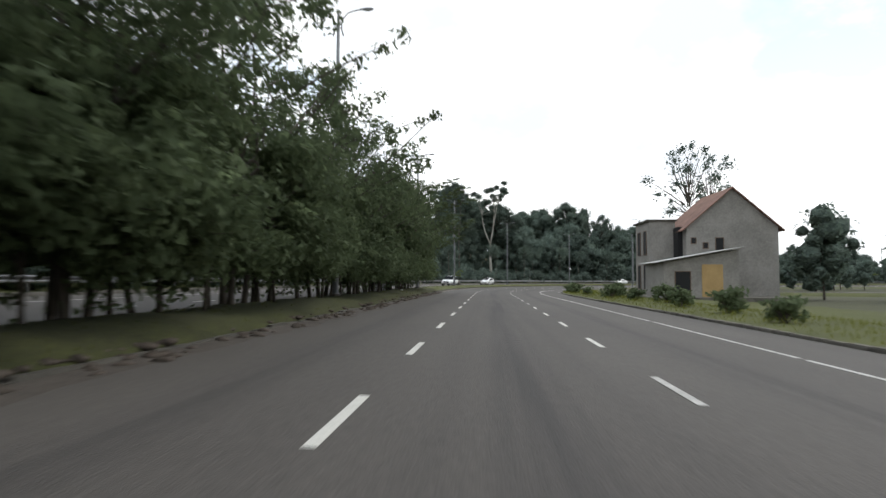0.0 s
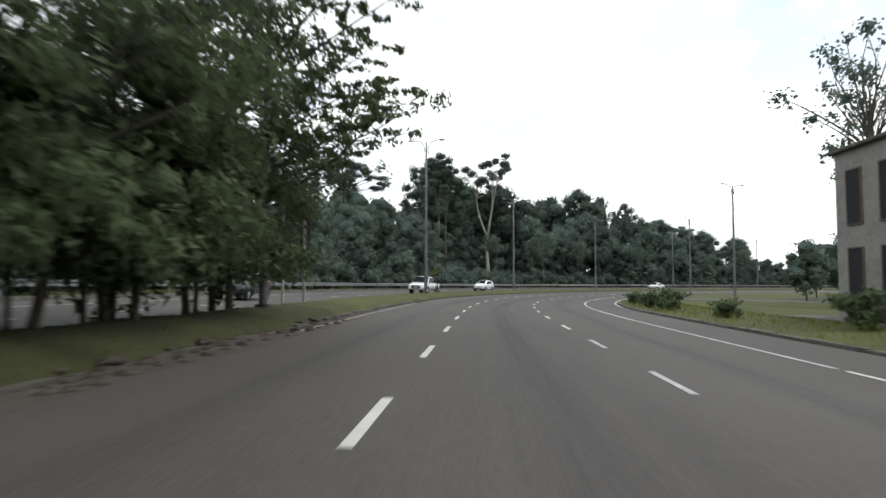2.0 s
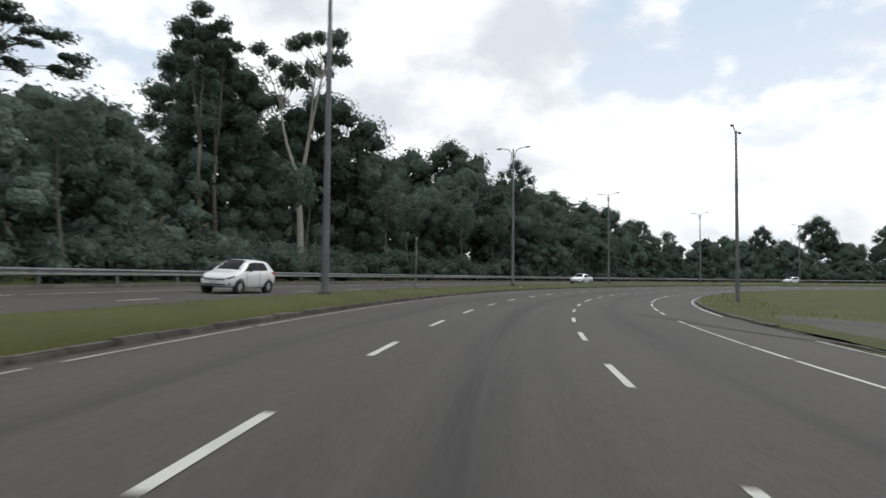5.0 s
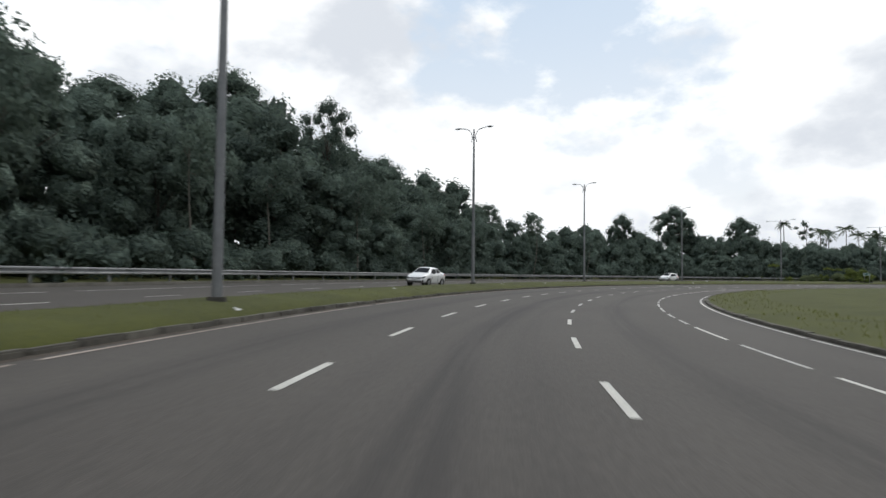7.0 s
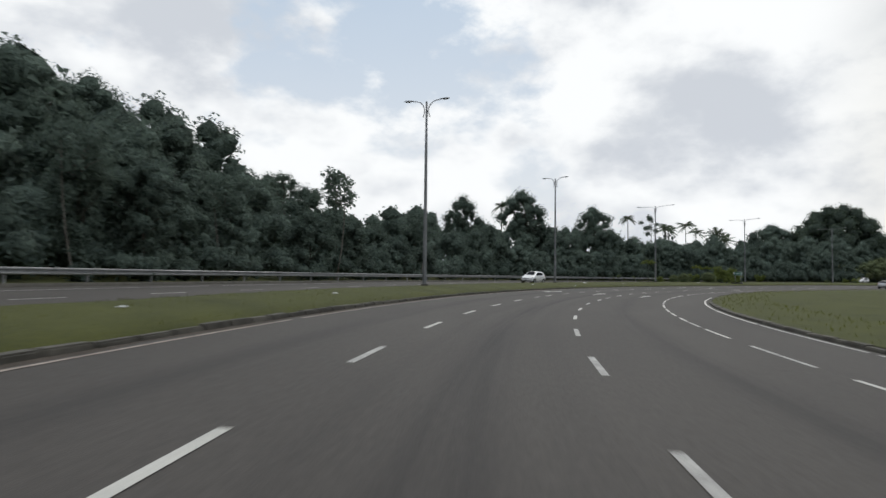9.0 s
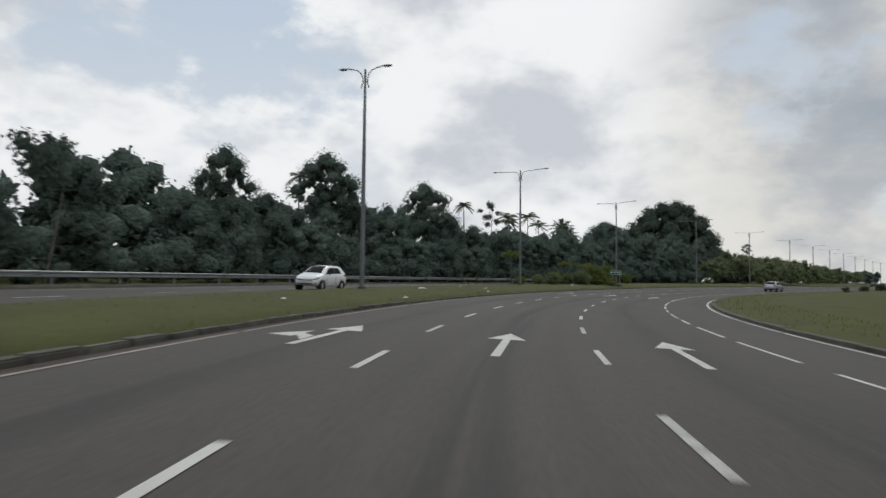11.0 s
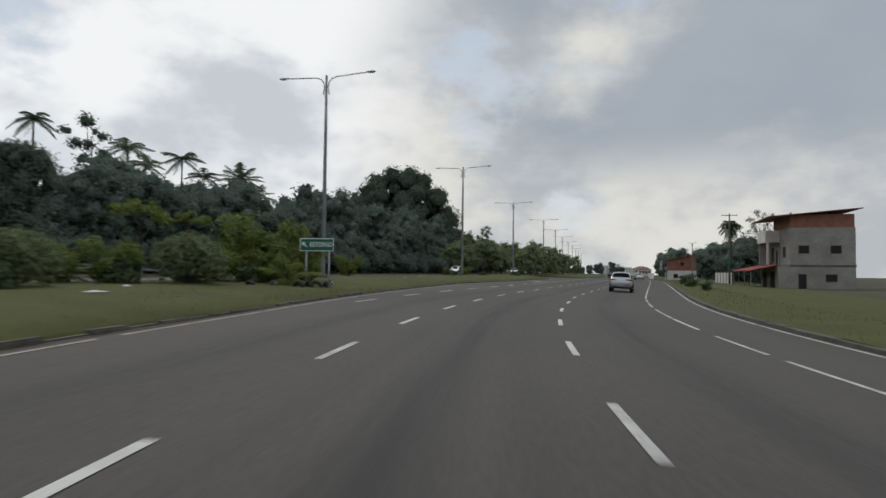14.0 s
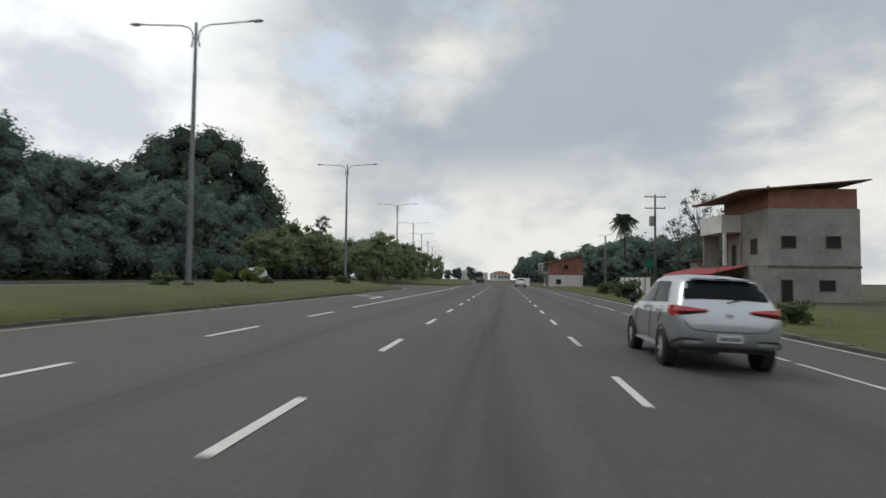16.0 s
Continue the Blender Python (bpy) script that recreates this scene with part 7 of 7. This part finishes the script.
for k in range(16):
    s = 118 + k * 15.0
    q = right_rng.uniform(.32, .52)
    grow_copy(FAR_WOODS[right_rng.randrange(2)], USED, stand(s, right_rng.uniform(25, 34), right_rng.uniform(0, 6), q, q * 1.25), "dark green tree in the belt behind the verge", "tree", "verge trees")
for k in range(58):
    s = 398 + k * 5.2
    q = right_rng.uniform(.8, 1.15) * float(np.interp(s, [398, 430, 480, 740], [.46, .60, .58, .42]))
    grow_copy(LIGHT_WOODS[right_rng.randrange(2)], USED, stand(s, right_rng.uniform(-35, -28), right_rng.uniform(0, 6), q, q * 1.4), "light green tree beyond the far carriageway of the avenue", "tree", "avenue trees")
for k in range(12):
    s = 440 + k * 22
    q = right_rng.uniform(.6, .85)
    grow_copy(LIGHT_WOODS[right_rng.randrange(2)], USED, stand(s, right_rng.uniform(-50, -42), right_rng.uniform(0, 6), q, q * 1.3), "light green tree beyond the far carriageway of the avenue", "tree", "avenue trees")
for s, u, k in ((396, -14.2, .36), (399, -13.2, .42), (404, -14.4, .45), (409, -13.8, .5), (416, -13, .38), (421, -14.2, .46), (428, -13.2, .45), (436, -13.8, .5), (445, -13.2, .4), (456, -12.6, .4), (470, -12, .42)):
    grow_copy(LIGHT_WOODS[right_rng.randrange(2)], USED, stand(s, u, right_rng.uniform(0, 6), k, k * 1.2), "small tree planted on the wide median", "tree", "median nose trees")

SLENDER = tree("slender_tree", 84, 10.6, 1.0, 0.70, 11, 0.45, 700, 0.28, LEAF, limbs=1, trunk_r=0.10, shell=0.1, lean=0.03)
grow_copy(SLENDER, USED, stand(451, -34, 0.0, 1.22, 1.5), "thin tall stem with one tuft of leaves", "tree", "slender trees")
grow_copy(SLENDER, USED, stand(430, -30, 2.0, 0.8, 1.5), "thin tall stem with one tuft of leaves", "tree", "slender trees")

DOME = bush("round_bush", 91, 1.35, 2.3, 4200, 0.13, LEAF_MID, dome=True)
for s, u, k in ((301.0, -12.9, 0.72), (300.1, -10.4, 0.9), (306.4, -9.7, 1.08)):
    p = at(s, u, 0.2)
    grow_copy(DOME, USED, stand_xy(p.x, p.y, p.z, s, k * 1.14, k), "clipped round dark green bush on the median", "bush", "round bushes")
LOOSE = bush("shrub", 92, 1.5, 2.6, 3300, 0.17, LEAF_LIGHT)
for s, u, k in ((311.6, -9.8, 1.3), (313.2, -8.8, 0.9), (309.2, -10.4, 0.75), (304.6, -11.2, 0.7), (316.5, -10.8, 0.9), (296, -12.6, 0.45), (310.6, -8.6, 0.6), (330, -14.5, 0.7), (303.2, -12.2, 0.6), (314.8, -11.8, 1.0)):
    p = at(s, u, 0.15)
    grow_copy(LOOSE, USED, stand_xy(p.x, p.y, p.z, s, k), "loose light green shrub on the median", "shrub", "median shrubs")
for x, y, k in ((240.5, 203.2, 0.62), (238.2, 200.6, 0.7), (283.5, 203.4, 1.9), (288.0, 201.2, 1.6)):
    _s, _u = station([x], [y])
    grow_copy(LOOSE, USED, stand(float(_s[0]), float(_u[0]), x, k), "loose light green shrub beside the far carriageway", "shrub", "median shrubs")
PARASOL = tree("parasol_tree", 95, 4.1, 1.25, 0.68, 12, 0.42, 900, 0.16, LEAF_LIGHT, limbs=1, shell=0.2, trunk_r=0.05, flat=0.5, open_top=0.6)
for s, u, k in ((288.0, -9.8, 1.0), (306.4, -11.8, 0.85), (309.0, -11.6, 0.8)):
    p = at(s, u, 0.2)
    grow_copy(PARASOL, USED, stand_xy(p.x, p.y, p.z, s, k), "young light green tree with a flat spreading crown", "tree", "parasol trees")
LOW = bush("low_shrub", 93, 0.7, 0.8, 600, 0.16, LEAF_ROW)
for s, u, k in ((298, -11.2, 1.0), (304.5, -10.8, 1.3), (307.5, -10.2, 1.2), (309.8, -9.4, 1.1), (299, -9.9, 0.9), (315, -9.2, 0.9), (294, -11.9, 0.8), (352, -13, 0.9), (362, -12.4, 0.8), (375, -11, 1.0), (26, 12.4, 1.2), (33, 13.0, 1.5), (40, 12.8, 1.3), (47, 14.0, 1.6),
                (53, 13.2, 1.2), (60, 12.6, 1.5), (66, 14.2, 1.7), (74, 12.4, 1.1), (83, 12.0, 1.6), (88, 11.6, 1.3), (96, 11.3, 1.2), (395, 13, 1.6), (380, 12.4, 1.8), (366, 12.2, 1.2), (350, 12.6, 1.0)):
    p = at(s, u, 0.12)
    grow_copy(LOW, USED, stand_xy(p.x, p.y, p.z, s * 1.7, k), "low green shrub growing in the grass", "shrub", "low shrubs")
SMALL_PALM = palm("young_palm", 94, 0.5, 15, 1.5, 0.10, sag=0.35, up=1.25, width=0.45, mat=LEAF_LIGHT, blade=0.07)
for s, u, k in ((310.6, -7.9, 0.95), (296.8, -12.4, 0.7), (303.8, -12.2, 0.8)):
    p = at(s, u, 0.2)
    grow_copy(SMALL_PALM, USED, stand_xy(p.x, p.y, p.z, s, k), "young arching palm on the grass median", "palm tree", "young palms")


def umbrella_plant(seed, h):
    g = np.random.default_rng(seed)
    root = new("small_tree")
    m = Mesh()
    cs = []
    for k in range(3):
        a = k * 2.1
        tip = (math.cos(a) * 0.25, math.sin(a) * 0.25, h * (0.72 + 0.14 * k))
        m.tube([(math.cos(a) * 0.08, math.sin(a) * 0.08, -0.1), (math.cos(a) * 0.12, math.sin(a) * 0.12, h * 0.4), tip], [0.035, 0.028, 0.018], 7)
        cs.append(tip)
    part("trunk", m, BARK, root, smooth=True)
    q = []
    for tip in cs:
        for k in range(11):
            a = k * 2.399
            out = np.array([math.cos(a) * 0.95, math.sin(a) * 0.95, 0.25])
            q += frond_quads(tip, out, 0.52 * (0.8 + 0.4 * g.random()), 0.7, g, leaflets=9, width=0.26, blade=0.09)
    part("crown", quads_mesh("crown", np.array(q), LEAF_LIGHT), None, root)
    return root


TUFT = umbrella_plant(3, 2.7)
for s, u, k in ((102.5, -6.9, 0.95), (283.3, -12.4, 0.42), (284.3, -12.0, 0.27), (287.6, -12.2, 0.36), (288.4, -11.8, 0.2), (293.0, -12.7, 0.3), (281.5, -12.2, 0.3)):
    p = at(s, u, 0.2)
    grow_copy(TUFT, USED, stand_xy(p.x, p.y, p.z, s, k), "young tufted tree on the grass median", "small tree", "tufted saplings")

_slab = part("concrete_slab", Mesh().soft_box(0, 0, 0.06, 0.55, 1.1, 0.16, 0.03), CONCRETE)
_slab.matrix_basis = seat_at(101.5, -6.5, 0.34, 12)
tagged(_slab, "broken concrete slab lying on the grass median", "concrete slab")

# half-sunk tyres and litter along the median
TYRE = new("old_tyre")
_m = Mesh().lathe([(-0.09, 0.19), (-0.10, 0.27), (-0.06, 0.31), (0.06, 0.31), (0.10, 0.27), (0.09, 0.19), (-0.09, 0.19)], 20, cap=False)
part("tread", _m, RUBBER, TYRE)
_m = Mesh().lathe([(0.099, 0.20), (0.105, 0.22), (0.105, 0.25), (0.099, 0.27)], 20, cap=False)
part("sidewall_band", _m, LITTER, TYRE, "flaking white paint")
for s, u, a in ((309.0, -7.7, 20), (309.6, -6.9, 75), (310.3, -6.8, 50), (310.8, -6.7, 95), (311.4, -6.5, 35), (312.4, -6.8, 10), (308.1, -8.2, 60)):
    grow_copy(TYRE, USED, seat_at(s, u, 0.22, a), "old half-sunk tyre with flaking white paint", "tyre", "median tyres")


def rag(seed, w, d, h):
    g = random.Random(seed)
    m = Mesh()
    n = 7
    for i in range(n):
        for j in range(n):
            e = 1 - max(abs(i - 3), abs(j - 3)) / 3
            m.v.append(((i / 6 - .5) * w + g.uniform(-.04, .04) * w, (j / 6 - .5) * d + g.uniform(-.05, .05) * d, 0.01 + h * e * (0.4 + 0.6 * g.random())))
    m.f = [(i * n + j, (i + 1) * n + j, (i + 1) * n + j + 1, i * n + j + 1) for i in range(n - 1) for j in range(n - 1)]
    return m


for k, (s, u, w, d, h) in enumerate(((262.8, -7.2, 0.9, 0.35, 0.14), (252.6, -4.35, 0.4, 0.16, 0.12), (299.6, -7.6, 0.8, 0.35, 0.08), (302.5, -9.0, 0.4, 0.3, 0.08), (158.6, -4.3, 0.35, 0.25, 0.16), (174.5, -5.4, 0.3, 0.2, 0.08), (271, -5.5, 0.35, 0.2, 0.1),
                                       (273.5, -8.6, 0.3, 0.2, 0.1), (268.5, -4.5, 0.5, 0.2, 0.1), (196, -5.6, 0.25, 0.2, 0.1), (207, -5.4, 0.3, 0.2, 0.1), (331, -10.2, 0.3, 0.2, 0.08), (339, -12, 0.35, 0.25, 0.08), (243.5, -5.6, 0.3, 0.2, 0.12), (47.8, -5.2, 0.3, 0.25, 0.12))):
    ob = part("litter", rag(k, w * 0.75, d * 0.75, h * 0.8), LITTER, smooth=True)
    ob.matrix_basis = seat_at(s, u, 0.36 if u < -5 else 0.2, k * 37)
    tagged(ob, "crumpled white plastic litter lying on the grass", "litter", "litter")
FORK = Mesh()
FORK.tube([(0, 0, 0.02), (0.5, 0.1, 0.05), (1.1, 0.0, 0.03)], [0.02, 0.016, 0.006], 5)
FORK.tube([(0.4, 0.08, 0.04), (0.7, 0.35, 0.06)], [0.012, 0.004], 5)
FORK.tube([(0.7, 0.05, 0.04), (0.9, -0.25, 0.05)], [0.010, 0.004], 5)
for k, (s, u) in enumerate(((80.2, -3.3), (81.5, -3.5), (84.6, -3.4), (86.8, -3.5))):
    ob = part("fallen_branch", FORK, WOOD)
    ob.matrix_basis = seat_at(s, u, 0.01, 70 + 40 * k)
    tagged(ob, "dry fallen branch in the gutter", "branch", "fallen branches")


# railing between the trees, by the far side of the median
def fence():
    root = tagged(new("railing"), "low grey steel railing behind the median trees", "railing")
    bar = Mesh().tube([(0, 0, 0), (0, 0, 1.0)], 0.012, 5).data("bar", GALV)
    s = 44.0
    while s < 53.0:
        o = new("bar", bar)
        o.matrix_basis = seat_at(s, -6.95, 0.1)
        o.parent = root
        s += 0.14
    for z in (0.2, 1.05):
        m = Mesh().tube([at(44 + 9 * i / 6, -6.95, 0.1 + z) for i in range(7)], 0.02, 6)
        part("rail", m, GALV, root)


fence()


# ---------------------------------------------------------------- grass blades, uncounted
def blades(name, s0, s1, uf, count, lo, hi, label, seed):
    g = np.random.default_rng(seed)
    s = g.uniform(s0, s1, count)
    q = np.empty((count, 4, 3))
    sx, sy, sh = axis(s)
    a = np.array([uf(k)[0] for k in s])
    b = np.array([uf(k)[1] for k in s])
    t = g.random(count)
    u = a + (b - a) * t
    keep = (u < 0) | (s < 106) | (s > 128)
    s, u, t, sx, sy, sh = s[keep], u[keep], t[keep], sx[keep], sy[keep], sh[keep]
    count = len(s)
    q = np.empty((count, 4, 3))
    z = plane_z(u) + 0.12 + 0.22 * np.sin(np.pi * np.clip(t, 0.02, 0.98)) ** 0.6
    x, y = sx + u * np.cos(sh), sy - u * np.sin(sh)
    h = g.uniform(lo, hi, count) * (0.6 + 0.8 * g.random(count) ** 2)
    ang = g.uniform(0, 6.28, count)
    w = 0.008 + 0.014 * g.random(count)
    dx, dy = np.cos(ang) * w, np.sin(ang) * w
    lx, ly = g.normal(0, 0.35, count) * h, g.normal(0, 0.35, count) * h
    q[:, 0] = np.stack([x - dx, y - dy, z - 0.03], 1)
    q[:, 1] = np.stack([x + dx, y + dy, z - 0.03], 1)
    q[:, 2] = np.stack([x + dx * 0.15 + lx, y + dy * 0.15 + ly, z + h], 1)
    q[:, 3] = np.stack([x - dx * 0.15 + lx, y - dy * 0.15 + ly, z + h], 1)
    tagged(new(name, quads_mesh(name, q, GRASS_BLADE)), label, "grass", kind="stuff")


blades("median_grass", 4, 250, lambda s: (left_edge(s) - 0.2, far_near(s) + 0.1), 13000, 0.03, 0.09, "short green and straw-coloured grass blades", 1)
blades("median_grass", 250, 400, lambda s: (left_edge(s) - 0.2, far_near(s) + 0.1), 13000, 0.03, 0.09, "short green and straw-coloured grass blades", 2)
blades("verge_grass", 4, 120, lambda s: (RIGHT_EDGE + 0.2, 15.5), 9000, 0.06, 0.18, "weedy uncut verge grass", 3)
blades("verge_grass", 120, 420, lambda s: (RIGHT_EDGE + 0.2, 14.5), 4500, 0.05, 0.13, "weedy uncut verge grass", 4)


# ---------------------------------------------------------------- kerb stones
def kerbs(name, label, s0, s1, u, face, picked):
    """Kerb of one-metre stones; those outside picked are joined."""
    root = tagged(new(name), label, "kerb", kind="structure")
    stone = [Mesh().soft_box(0, 0, -0.07, 0.27, 0.985, 0.34 + 0.02 * k, 0.03).data("kerb_stone", CONCRETE) for k in range(3)]
    rest = Mesh()
    g = random.Random(len(name))
    s = s0
    while s < s1:
        p, q = at(s, u(s), 0), at(s + 1.0, u(s + 1.0), 0)
        sunk = (0.055 if s < 62 else 0.035 if s > 250 else 0.0) if face > 0 else 0.045 if 107 < s < 127 else 0.0
        m = Matrix.Translation((p + q) / 2 + Vector((0, 0, g.uniform(-0.015 - sunk * 0.6, 0.012) - sunk))) @ pose(0, 0, 0, g.uniform(-.4, .4), g.uniform(-3, 2) * face, math.degrees(math.atan2(-(q.x - p.x), q.y - p.y)) + g.uniform(-.5, .5))
        if picked[0] <= s < picked[1]:
            o = new("kerb_stone", stone[g.randrange(3)])
            o.matrix_basis = m
            o.parent = root
        else:
            rest.box(0, 0, -0.07, 0.27, 0.985, 0.36, m)
        s += 1.0
    if rest.v:
        tagged(part("far_kerb_stones", rest, CONCRETE, root), kind="stuff")


kerbs("kerb_left", "weathered concrete kerb stones along the median", -40, 480, lambda s: left_edge(s) - 0.035, 1, (56, 356))
kerbs("kerb_right", "weathered concrete kerb stones along the verge", -20, 480, lambda s: RIGHT_EDGE + 0.085, -1, (10, 210))


# crumbled soil and leaf litter heaped along the kerb under the trees
def kerb_litter():
    g = np.random.default_rng(77)
    cs, rs = [], []
    for k in range(420):
        s = g.uniform(2, 63)
        u = left_edge(s) + g.choice([-0.30, -0.08, 0.16, 0.4]) + g.normal() * 0.12
        p = at(s, u, 0.10 if u < left_edge(s) else 0.005)
        cs.append((p.x, p.y, p.z))
        rs.append(g.uniform(0.05, 0.17))
    tagged(part("kerb_litter", foliage_lumps(cs, rs, g, 0.4, 7, 4), GUTTER, smooth=True), "crumbled soil and leaf litter along the kerb", "litter", kind="stuff")


kerb_litter()
